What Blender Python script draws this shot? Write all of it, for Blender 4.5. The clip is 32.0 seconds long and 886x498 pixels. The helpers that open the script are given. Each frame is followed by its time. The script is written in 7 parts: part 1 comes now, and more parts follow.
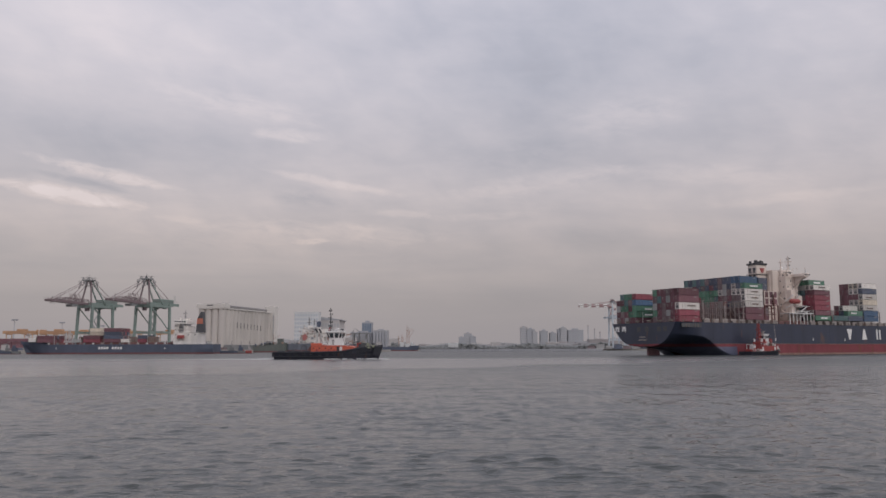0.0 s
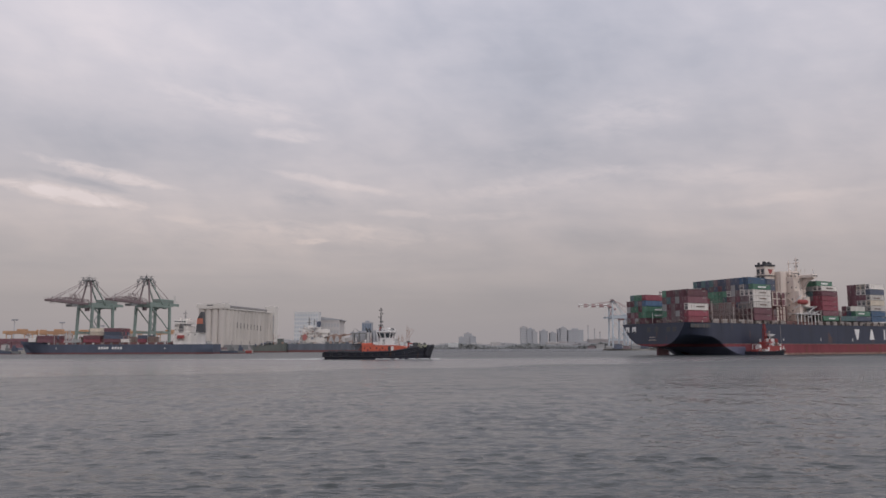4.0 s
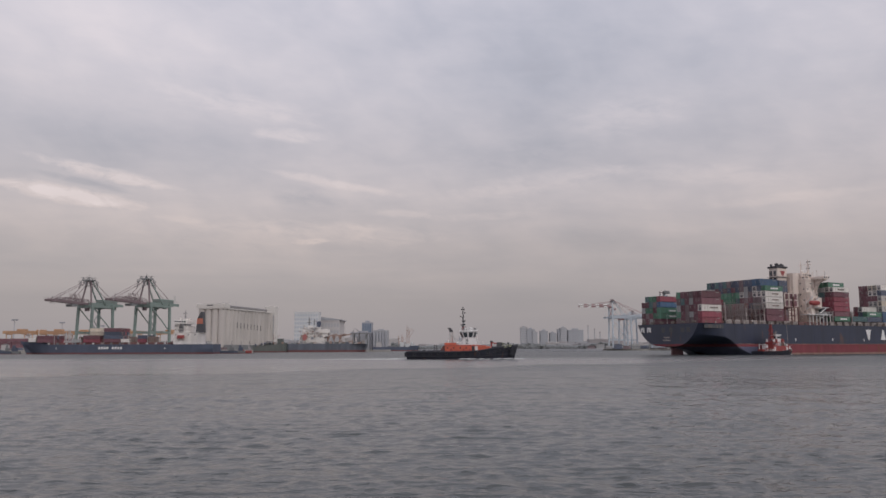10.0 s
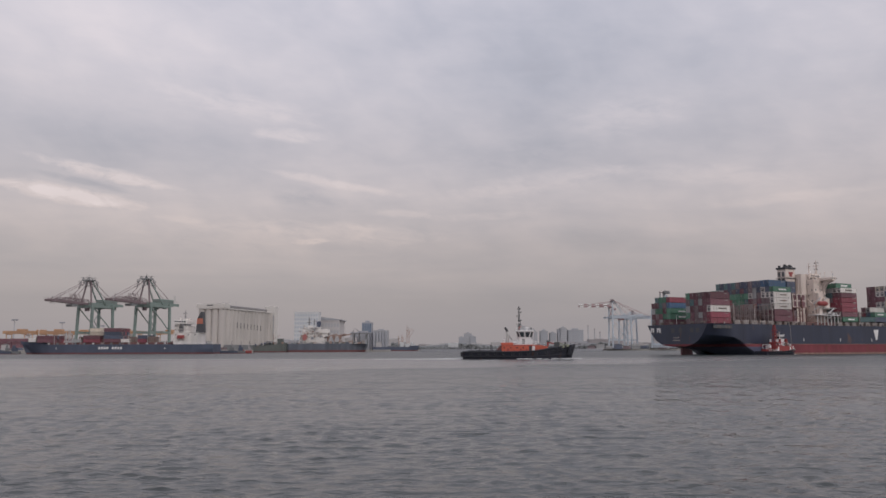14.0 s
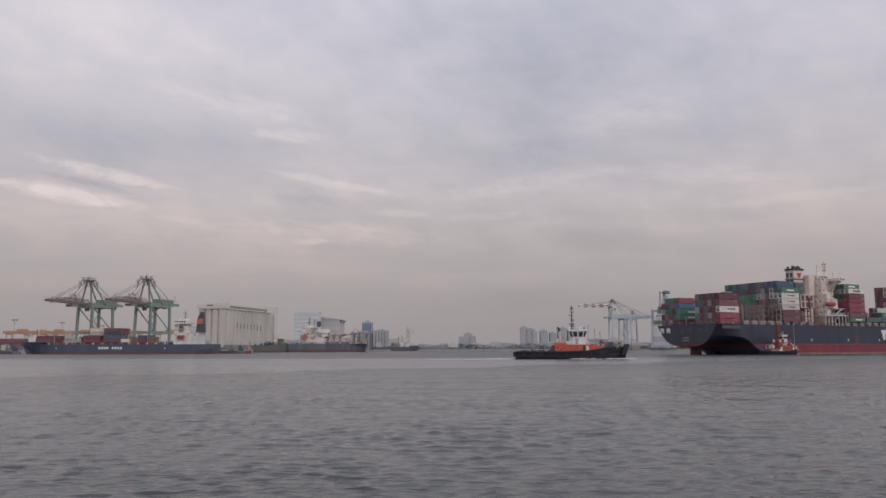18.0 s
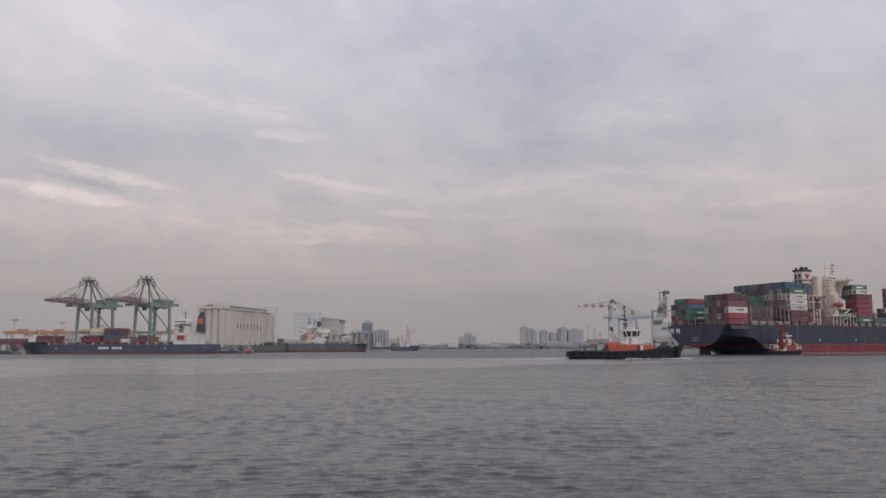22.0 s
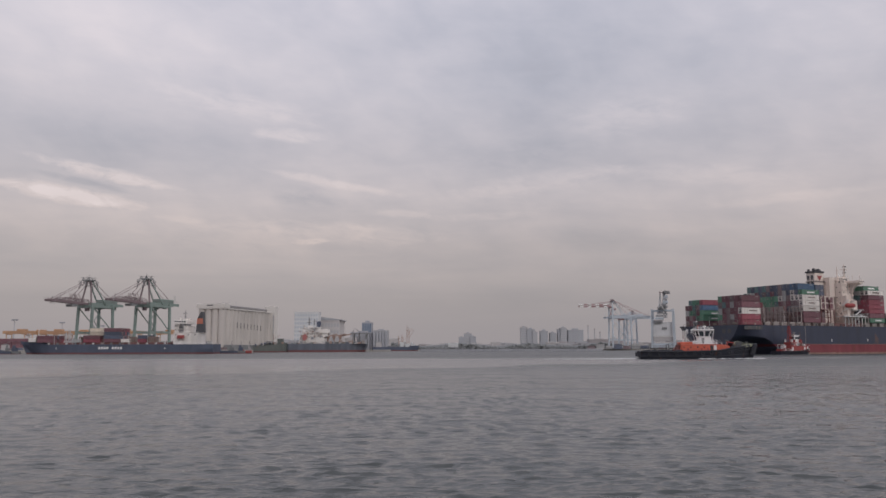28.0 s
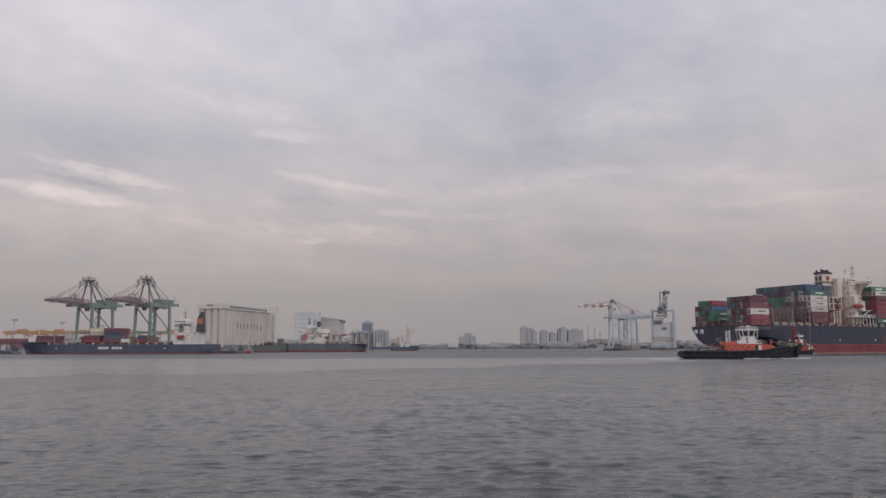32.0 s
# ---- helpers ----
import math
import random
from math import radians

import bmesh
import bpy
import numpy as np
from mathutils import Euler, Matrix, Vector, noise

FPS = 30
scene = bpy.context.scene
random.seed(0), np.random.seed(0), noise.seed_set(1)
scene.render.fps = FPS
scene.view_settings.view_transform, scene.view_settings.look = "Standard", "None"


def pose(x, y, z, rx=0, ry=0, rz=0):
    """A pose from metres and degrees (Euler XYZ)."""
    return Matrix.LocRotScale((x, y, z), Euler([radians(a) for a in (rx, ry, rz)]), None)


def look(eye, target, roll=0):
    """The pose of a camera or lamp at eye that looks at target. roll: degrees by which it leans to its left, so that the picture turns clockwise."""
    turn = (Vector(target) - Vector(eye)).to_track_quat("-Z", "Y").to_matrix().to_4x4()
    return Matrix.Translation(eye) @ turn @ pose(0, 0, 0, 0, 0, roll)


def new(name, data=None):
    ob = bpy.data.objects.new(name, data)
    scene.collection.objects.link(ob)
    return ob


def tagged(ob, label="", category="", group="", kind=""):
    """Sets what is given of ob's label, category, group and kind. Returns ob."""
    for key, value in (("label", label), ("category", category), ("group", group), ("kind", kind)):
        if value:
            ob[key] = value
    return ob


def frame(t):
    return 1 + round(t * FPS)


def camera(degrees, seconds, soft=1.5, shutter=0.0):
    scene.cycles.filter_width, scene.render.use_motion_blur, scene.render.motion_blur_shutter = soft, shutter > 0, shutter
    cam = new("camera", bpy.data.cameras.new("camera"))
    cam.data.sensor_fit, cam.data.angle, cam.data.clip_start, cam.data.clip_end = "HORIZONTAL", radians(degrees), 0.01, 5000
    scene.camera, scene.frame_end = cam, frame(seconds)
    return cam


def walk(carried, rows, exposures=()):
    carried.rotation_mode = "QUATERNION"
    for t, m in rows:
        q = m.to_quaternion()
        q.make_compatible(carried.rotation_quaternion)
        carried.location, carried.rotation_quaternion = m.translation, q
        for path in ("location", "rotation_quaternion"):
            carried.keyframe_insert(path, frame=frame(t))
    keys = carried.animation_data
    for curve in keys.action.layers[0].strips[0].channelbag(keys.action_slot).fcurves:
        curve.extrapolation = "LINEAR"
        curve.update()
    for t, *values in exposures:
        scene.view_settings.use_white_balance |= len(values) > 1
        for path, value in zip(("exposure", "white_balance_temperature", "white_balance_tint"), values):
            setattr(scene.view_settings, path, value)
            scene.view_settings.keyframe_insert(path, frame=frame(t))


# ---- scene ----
cam = camera(58.87, 32.0, soft=1.6)
EYE = pose(0, 0, 3.0, 97.26, 0.15, 0)
walk(cam, [(0.0, EYE), (32.0, EYE)], exposures=[(0.0, 0.0), (32.0, 0.0)])

# ---- world and light ----
SUN_EL, SUN_AZ = 32, 145      # degrees; azimuth clockwise from +y


def nodes_of(tree):
    tree.nodes.clear()
    return tree.nodes, tree.links


def build_world():
    w = bpy.data.worlds.new("overcast_sky")
    w.use_nodes = True
    scene.world = w
    n, l = nodes_of(w.node_tree)

    def add(kind, **kw):
        nd = n.new(kind)
        for k, v in kw.items():
            nd.inputs[k].default_value = v
        return nd

    def math_(op, a, b=None, c=None, clamp=False):
        nd = n.new("ShaderNodeMath")
        nd.operation, nd.use_clamp = op, clamp
        for i, v in enumerate((a, b, c)):
            if v is None:
                continue
            if isinstance(v, (int, float)):
                nd.inputs[i].default_value = v
            else:
                l.new(v, nd.inputs[i])
        return nd.outputs[0]

    tc = n.new("ShaderNodeTexCoord")
    sep = n.new("ShaderNodeSeparateXYZ")
    l.new(tc.outputs["Generated"], sep.inputs[0])
    X, Y, Z = sep.outputs
    zc = math_("MAXIMUM", Z, 0.0)
    # the cloud deck as a flat layer seen in perspective
    den = math_("ADD", zc, 0.10)
    px, py = math_("DIVIDE", X, den), math_("DIVIDE", Y, den)
    comb = n.new("ShaderNodeCombineXYZ")
    l.new(px, comb.inputs[0]), l.new(py, comb.inputs[1])
    mp = n.new("ShaderNodeMapping")
    mp.inputs["Rotation"].default_value = (0, 0, radians(-24))
    mp.inputs["Scale"].default_value = (0.62, 0.95, 1)
    mp.inputs["Location"].default_value = (SKY_SHIFT[0], SKY_SHIFT[1], 0)
    l.new(comb.outputs[0], mp.inputs[0])
    big = add("ShaderNodeTexNoise", Scale=0.9, Detail=6.0, Roughness=0.52, Distortion=0.35)
    l.new(mp.outputs[0], big.inputs["Vector"])
    mp2 = n.new("ShaderNodeMapping")
    mp2.inputs["Rotation"].default_value = (0, 0, radians(-12))
    mp2.inputs["Scale"].default_value = (0.9, 1.5, 1)
    l.new(comb.outputs[0], mp2.inputs[0])
    fine = add("ShaderNodeTexNoise", Scale=2.3, Detail=7.0, Roughness=0.55, Distortion=0.6)
    l.new(mp2.outputs[0], fine.inputs["Vector"])

    ramp = n.new("ShaderNodeValToRGB")
    l.new(zc, ramp.inputs[0])
    stops = SKY_STOPS
    els = ramp.color_ramp.elements
    while len(els) < len(stops):
        els.new(0.5)
    for e, (p, c) in zip(els, stops):
        e.position, e.color = p, (*c, 1)

    def blob(az, el, wa, we, tilt=0.0):
        """Soft elliptical brightening of the cloud deck at a bearing and height in degrees."""
        a = math_("MULTIPLY", math_("ARCTAN2", X, Y), 57.2958)
        e = math_("MULTIPLY", math_("ARCSINE", Z), 57.2958)
        da = math_("SUBTRACT", a, az)
        de = math_("SUBTRACT", math_("SUBTRACT", e, el), math_("MULTIPLY", da, tilt))
        r = math_("ADD", math_("POWER", math_("DIVIDE", da, wa), 2.0), math_("POWER", math_("DIVIDE", de, we), 2.0))
        return math_("POWER", 2.718, math_("MULTIPLY", r, -1.0))

    # cloud brightness: broad shapes and thin streaks, fading into the haze at the horizon
    amt = math_("MULTIPLY", math_("SUBTRACT", zc, 0.02, clamp=True), 7.0, clamp=True)
    var = math_("ADD", math_("MULTIPLY", math_("SUBTRACT", big.outputs[0], 0.5), 0.5),
                math_("MULTIPLY", math_("SUBTRACT", fine.outputs[0], 0.5), 0.07))
    var = math_("MULTIPLY", var, amt)
    # ragged edges: noise laid out along bearing and height
    ang = n.new("ShaderNodeCombineXYZ")
    az_ = math_("MULTIPLY", math_("ARCTAN2", X, Y), 57.2958)
    el_ = math_("MULTIPLY", math_("ARCSINE", Z), 57.2958)
    l.new(math_("MULTIPLY", az_, 0.27), ang.inputs[0])
    l.new(math_("ADD", math_("MULTIPLY", el_, 0.85), math_("MULTIPLY", az_, 0.06)), ang.inputs[1])
    rag = add("ShaderNodeTexNoise", Scale=1.6, Detail=7.0, Roughness=0.6, Distortion=0.5)
    l.new(ang.outputs[0], rag.inputs["Vector"])
    ragged = math_("MULTIPLY", math_("SUBTRACT", rag.outputs[0], 0.5), 1.5)
    var = math_("ADD", var, math_("MULTIPLY", math_("MULTIPLY", ragged, 0.04), amt))
    # soft rounded cells in the deck
    puff_at = n.new("ShaderNodeCombineXYZ")
    l.new(math_("MULTIPLY", az_, 0.62), puff_at.inputs[0])
    l.new(math_("ADD", el_, math_("MULTIPLY", az_, 0.18)), puff_at.inputs[1])
    puff = add("ShaderNodeTexNoise", Scale=0.36, Detail=3.5, Roughness=0.5, Distortion=0.25)
    l.new(puff_at.outputs[0], puff.inputs["Vector"])
    var = math_("ADD", var, math_("MULTIPLY", math_("MULTIPLY", math_("SUBTRACT", puff.outputs[0], 0.5), 0.26), amt))
    for gain, *shape in CLOUD_STREAKS + CLOUD_GLOW + CLOUD_SHADE:
        body = blob(*shape)
        edge = math_("MULTIPLY", math_("ADD", math_("SUBTRACT", body, 0.32), math_("MULTIPLY", math_("MULTIPLY", ragged, 1.7), body)), 1.6, clamp=True)
        if shape[3] > 1.8:      # broad soft patches keep smooth edges
            edge = body
        var = math_("ADD", var, math_("MULTIPLY", edge, gain))
    gain_ = math_("ADD", 1.0, var)
    tint = n.new("ShaderNodeMix")
    tint.data_type = "RGBA"
    tint.inputs["A"].default_value, tint.inputs["B"].default_value = (0.962, 0.99, 1.038, 1), (1.050, 0.993, 0.955, 1)
    l.new(math_("ADD", math_("MULTIPLY", var, 2.8), 0.5, clamp=True), tint.inputs["Factor"])
    m1 = n.new("ShaderNodeVectorMath")
    m1.operation = "MULTIPLY"
    l.new(ramp.outputs[0], m1.inputs[0]), l.new(tint.outputs["Result"], m1.inputs[1])
    m2 = n.new("ShaderNodeVectorMath")
    m2.operation = "SCALE"
    l.new(m1.outputs[0], m2.inputs[0]), l.new(gain_, m2.inputs["Scale"])
    bg = add("ShaderNodeBackground", Strength=0.94)
    l.new(m2.outputs[0], bg.inputs[0])
    sky = n.new("ShaderNodeTexSky")
    sky.sky_type, sky.sun_disc = "NISHITA", False
    sky.sun_elevation, sky.sun_rotation = radians(SUN_EL), radians(SUN_AZ)
    sky.air_density, sky.dust_density = 1.5, 4.0
    bg2 = add("ShaderNodeBackground", Strength=0.006)
    l.new(sky.outputs[0], bg2.inputs[0])
    both = n.new("ShaderNodeAddShader")
    l.new(bg.outputs[0], both.inputs[0]), l.new(bg2.outputs[0], both.inputs[1])
    out = n.new("ShaderNodeOutputWorld")
    l.new(both.outputs[0], out.inputs[0])


# height (sine) and colour of the cloud deck
SKY_STOPS = [(0.0, (0.352, 0.325, 0.332)), (0.06, (0.388, 0.355, 0.357)), (0.13, (0.485, 0.437, 0.437)), (0.22, (0.545, 0.512, 0.540)),
             (0.32, (0.575, 0.560, 0.615)), (0.42, (0.635, 0.622, 0.690)), (0.7, (0.70, 0.69, 0.75)), (1.0, (0.74, 0.73, 0.78))]
SKY_SHIFT = (3.1, 1.7)
# gain, bearing, height, half width, half height (degrees), slope
CLOUD_STREAKS = [(0.28, -23.6, 11.75, 4.7, 0.52, -0.15), (0.15, -11.4, 15.2, 2.6, 0.55, -0.02), (0.14, -8.4, 12.0, 5.4, 0.40, -0.16), (0.20, -9.7, 7.7, 1.6, 0.24, 0.06),
    (0.06, -18.5, 9.0, 2.0, 0.28, -0.05), (0.07, 3.0, 9.6, 4.0, 0.35, 0.04), (0.06, 24.0, 10.0, 6.0, 0.40, 0.05), (0.10, -3.0, 9.8, 3.0, 0.35, -0.08)]
CLOUD_GLOW = [(0.33, -25.9, 10.2, 5.2, 0.62, -0.10), (0.09, -8.0, 8.4, 9.0, 0.80, -0.03), (0.09, 7.0, 12.0, 7.0, 0.90, 0.13), (0.06, 18.4, 12.0, 8.0, 0.80, -0.08),
    (0.16, -25.0, 20.5, 12.0, 4.50, -0.10), (0.09, -14.5, 17.0, 6.5, 0.90, -0.12), (0.08, 13.5, 16.4, 4.5, 1.30, 0.05), (0.05, 27.0, 20.0, 6.0, 3.00, 0.00),
    (0.05, -13.0, 8.0, 12.0, 1.40, 0.00)]
CLOUD_SHADE = [(-0.07, 5.0, 13.9, 8.0, 1.40, 0.05), (-0.11, -19.0, 13.4, 10.0, 1.90, -0.05), (-0.13, -25.0, 11.1, 3.6, 0.28, -0.15), (-0.13, -9.9, 10.9, 2.8, 0.90, -0.10),
    (-0.19, 7.0, 20.5, 10.0, 5.00, 0.10), (-0.05, 21.0, 19.0, 5.0, 3.00, 0.00), (-0.06, 9.0, 3.5, 11.0, 4.00, 0.00)]
build_world()
sun = new("sun", bpy.data.lights.new("sun", "SUN"))
sun.data.energy, sun.data.angle, sun.data.color = 0.7, radians(18), (1.0, 0.985, 0.97)
_a, _e = radians(SUN_AZ), radians(SUN_EL)
sun.matrix_world = look((0, 0, 300), (-math.sin(_a) * math.cos(_e) * 50, -math.cos(_a) * math.cos(_e) * 50, 300 - math.sin(_e) * 50))

# ---- mesh helpers ----


class Shape:
    """Collects corners and faces of one part."""

    def __init__(self):
        self.v, self.f = [], []

    def add(self, vs, fs):
        k = len(self.v)
        self.v += [tuple(p) for p in vs]
        self.f += [tuple(k + i for i in q) for q in fs]
        return self

    def box(self, x0, x1, y0, y1, z0, z1):
        return self.add([(x0, y0, z0), (x1, y0, z0), (x1, y1, z0), (x0, y1, z0), (x0, y0, z1), (x1, y0, z1), (x1, y1, z1), (x0, y1, z1)],
                        [(0, 3, 2, 1), (4, 5, 6, 7), (0, 1, 5, 4), (1, 2, 6, 5), (2, 3, 7, 6), (3, 0, 4, 7)])

    def bevel_box(self, x0, x1, y0, y1, z0, z1, b=0.05):
        """A box with its upright and top edges cut."""
        ring = lambda i, z: [(x0 + b, y0 + i, z), (x1 - b, y0 + i, z), (x1 - i, y0 + b, z), (x1 - i, y1 - b, z),
                             (x1 - b, y1 - i, z), (x0 + b, y1 - i, z), (x0 + i, y1 - b, z), (x0 + i, y0 + b, z)]
        vs = ring(0, z0) + ring(0, z1 - b) + ring(b * 0.9, z1)
        fs = [tuple(range(7, -1, -1)), tuple(range(16, 24))]
        for r in (0, 8):
            fs += [(r + i, r + (i + 1) % 8, r + 8 + (i + 1) % 8, r + 8 + i) for i in range(8)]
        return self.add(vs, fs)

    def prism(self, poly, h0, h1, axis="y"):
        """A polygon (a, b) drawn out along an axis: y: (x, z), x: (y, z), z: (x, y)."""
        put = {"y": lambda a, b, h: (a, h, b), "x": lambda a, b, h: (h, a, b), "z": lambda a, b, h: (a, b, h)}[axis]
        k = len(poly)
        vs = [put(a, b, h0) for a, b in poly] + [put(a, b, h1) for a, b in poly]
        return self.add(vs, [tuple(range(k)), tuple(range(2 * k - 1, k - 1, -1))] + [(i, i + k, (i + 1) % k + k, (i + 1) % k) for i in range(k)])

    def beam(self, p, q, w, h=None, sides=4):
        """A bar from p to q."""
        p, q = Vector(p), Vector(q)
        d = (q - p).normalized()
        up = Vector((0, 0, 1)) if abs(d.z) < 0.95 else Vector((1, 0, 0))
        s = d.cross(up).normalized()
        u = s.cross(d)
        h = h or w
        ring = []
        for i in range(sides):
            a = 2 * math.pi * (i + 0.5) / sides
            k = math.sqrt(2) if sides == 4 else 1
            ring.append(s * math.cos(a) * w / 2 * k + u * math.sin(a) * h / 2 * k)
        vs = [p + r for r in ring] + [q + r for r in ring]
        n = sides
        return self.add(vs, [tuple(range(n - 1, -1, -1)), tuple(range(n, 2 * n))] + [(i, (i + 1) % n, (i + 1) % n + n, i + n) for i in range(n)])

    def cyl(self, x, y, z0, z1, r0, r1=None, n=14):
        r1 = r0 if r1 is None else r1
        vs = [(x + r0 * math.cos(6.28319 * i / n), y + r0 * math.sin(6.28319 * i / n), z0) for i in range(n)]
        vs += [(x + r1 * math.cos(6.28319 * i / n), y + r1 * math.sin(6.28319 * i / n), z1) for i in range(n)]
        return self.add(vs, [tuple(range(n - 1, -1, -1)), tuple(range(n, 2 * n))] + [(i, (i + 1) % n, (i + 1) % n + n, i + n) for i in range(n)])

    def torus(self, c, r, t, axis="y", n=14, m=6):
        vs = []
        for i in range(n):
            a = 6.28319 * i / n
            for j in range(m):
                b = 6.28319 * j / m
                p, q, s = (r + t * math.cos(b)) * math.cos(a), (r + t * math.cos(b)) * math.sin(a), t * math.sin(b)
                o = {"y": (p, s, q), "x": (s, p, q), "z": (p, q, s)}[axis]
                vs.append((c[0] + o[0], c[1] + o[1], c[2] + o[2]))
        return self.add(vs, [(i * m + j, ((i + 1) % n) * m + j, ((i + 1) % n) * m + (j + 1) % m, i * m + (j + 1) % m) for i in range(n) for j in range(m)])

    def mesh(self, name, smooth=False):
        me = bpy.data.meshes.new(name)
        me.from_pydata(self.v, [], self.f)
        bm = bmesh.new()
        bm.from_mesh(me)
        bmesh.ops.recalc_face_normals(bm, faces=bm.faces)
        bm.to_mesh(me)
        bm.free()
        if smooth:
            me.polygons.foreach_set("use_smooth", [True] * len(me.polygons))
        return me


def part(name, shape, material, parent=None, label="", smooth=False):
    """One mesh object, under a thing or a part if parent is given."""
    ob = new(name, shape.mesh(name, smooth))
    ob.data.materials.append(material)
    if parent is not None:
        ob.parent = parent
    return tagged(ob, label)


def thing(name, label, category, m=None, group="", kind=""):
    ob = new(name)
    if m is not None:
        ob.matrix_world = m
    return tagged(ob, label, category, group, kind)


# ---- materials ----


def surface(name, rgb, rough=0.6, metal=0.0, vary=0.18, grain=1.5, stain=0.2, streak=0.0, bump=0.0, spec=0.5, rust=0.0, obj_vary=0.0, ribs=None):
    """Painted or raw surface: two sizes of colour change, run-down streaks, rust, fine relief, ribs=(axis, per metre)."""
    mt = bpy.data.materials.new(name)
    mt.use_nodes = True
    n, l = nodes_of(mt.node_tree)
    bs = n.new("ShaderNodeBsdfPrincipled")
    out = n.new("ShaderNodeOutputMaterial")
    l.new(bs.outputs[0], out.inputs[0])
    bs.inputs["Metallic"].default_value, bs.inputs["Specular IOR Level"].default_value = metal, spec
    tc = n.new("ShaderNodeTexCoord")

    def noise_(scale, detail, stretch=(1, 1, 1)):
        mp = n.new("ShaderNodeMapping")
        mp.inputs["Scale"].default_value = stretch
        l.new(tc.outputs["Object"], mp.inputs[0])
        t = n.new("ShaderNodeTexNoise")
        t.inputs["Scale"].default_value, t.inputs["Detail"].default_value = scale, detail
        l.new(mp.outputs[0], t.inputs["Vector"])
        return t.outputs[0]

    def m_(op, a, b, clamp=False):
        nd = n.new("ShaderNodeMath")
        nd.operation, nd.use_clamp = op, clamp
        for i, v in enumerate((a, b)):
            if isinstance(v, (int, float)):
                nd.inputs[i].default_value = v
            else:
                l.new(v, nd.inputs[i])
        return nd.outputs[0]

    fine, broad = noise_(grain * 6, 4), noise_(grain * 0.35, 5)
    val = m_("ADD", 1.0, m_("MULTIPLY", m_("SUBTRACT", fine, 0.5), vary))
    val = m_("ADD", val, m_("MULTIPLY", m_("SUBTRACT", broad, 0.5), stain * 2))
    if streak:
        st = noise_(grain * 1.2, 3, (1, 1, 0.07))
        val = m_("ADD", val, m_("MULTIPLY", m_("SUBTRACT", st, 0.5), streak * 2))
    if obj_vary:
        oi = n.new("ShaderNodeObjectInfo")
        val = m_("MULTIPLY", val, m_("ADD", 1.0 - obj_vary, m_("MULTIPLY", oi.outputs["Random"], 2 * obj_vary)))
    sc = n.new("ShaderNodeVectorMath")
    sc.operation = "SCALE"
    sc.inputs[0].default_value = rgb
    l.new(val, sc.inputs["Scale"])
    col = sc.outputs[0]
    if rust:
        mx = n.new("ShaderNodeMix")
        mx.data_type = "RGBA"
        rs = noise_(grain * 0.9, 6, (1, 1, 0.35))
        l.new(m_("MULTIPLY", m_("SUBTRACT", rs, 0.66 - rust * 0.25), 7.0, True), mx.inputs["Factor"])
        l.new(col, mx.inputs["A"])
        mx.inputs["B"].default_value = (0.16, 0.075, 0.04, 1)
        col = mx.outputs["Result"]
    l.new(col, bs.inputs["Base Color"])
    l.new(m_("ADD", rough - 0.08, m_("MULTIPLY", broad, 0.16), True), bs.inputs["Roughness"])
    if ribs or bump:
        bp = n.new("ShaderNodeBump")
        if ribs:
            wv = n.new("ShaderNodeTexWave")
            wv.bands_direction = ribs[0]
            wv.inputs["Scale"].default_value = ribs[1] / 3.18
            l.new(tc.outputs["Object"], wv.inputs["Vector"])
            bp.inputs["Strength"].default_value, bp.inputs["Distance"].default_value = 0.8, 0.05
            l.new(wv.outputs["Fac"], bp.inputs["Height"])
        else:
            bp.inputs["Strength"].default_value, bp.inputs["Distance"].default_value = bump, 0.05
            l.new(fine, bp.inputs["Height"])
        l.new(bp.outputs[0], bs.inputs["Normal"])
    return mt


def glass(name, rgb=(0.05, 0.06, 0.07)):
    mt = bpy.data.materials.new(name)
    mt.use_nodes = True
    b = mt.node_tree.nodes["Principled BSDF"]
    b.inputs["Base Color"].default_value, b.inputs["Roughness"].default_value = (*rgb, 1), 0.08
    return mt


NAVY = surface("navy_hull_paint", (0.028, 0.036, 0.066), 0.4, spec=0.75, grain=0.25, stain=0.3, streak=0.35, vary=0.3, rust=0.1)
BOOT = surface("red_antifouling", (0.205, 0.052, 0.064), 0.65, spec=0.35, grain=0.3, stain=0.35, streak=0.3, vary=0.3, rust=0.35)
WHITE = surface("white_ship_paint", (0.72, 0.71, 0.71), 0.5, grain=0.5, streak=0.1, stain=0.08, vary=0.08)
CREAM = surface("cream_ship_paint", (0.69, 0.60, 0.545), 0.5, grain=0.4, streak=0.14, stain=0.12, vary=0.1)
BLACK = surface("black_paint", (0.045, 0.045, 0.052), 0.5, stain=0.3)
RUBBER = surface("black_rubber", (0.034, 0.036, 0.046), 0.8, grain=2, stain=0.4, bump=0.4)
TUGHULL = surface("black_tug_hull_paint", (0.031, 0.034, 0.048), 0.65, spec=0.3, grain=0.8, stain=0.35, streak=0.3, rust=0.1)
ORANGE = surface("orange_red_paint", (0.56, 0.125, 0.075), 0.5, grain=0.8, streak=0.15, stain=0.15)
REDP = surface("red_paint", (0.31, 0.062, 0.06), 0.5, grain=0.8, stain=0.2)
DARKGREY = surface("dark_grey_steel", (0.08, 0.082, 0.088), 0.6, grain=1, stain=0.3)
STEEL = surface("weathered_steel", (0.20, 0.165, 0.15), 0.65, grain=0.8, stain=0.35, rust=0.5)
DECKRED = surface("brown_red_deck_paint", (0.185, 0.085, 0.08), 0.7, grain=0.6, stain=0.3, rust=0.3)
PALEBOX = surface("pale_buff_paint", (0.36, 0.32, 0.30), 0.6, grain=0.8, stain=0.2)
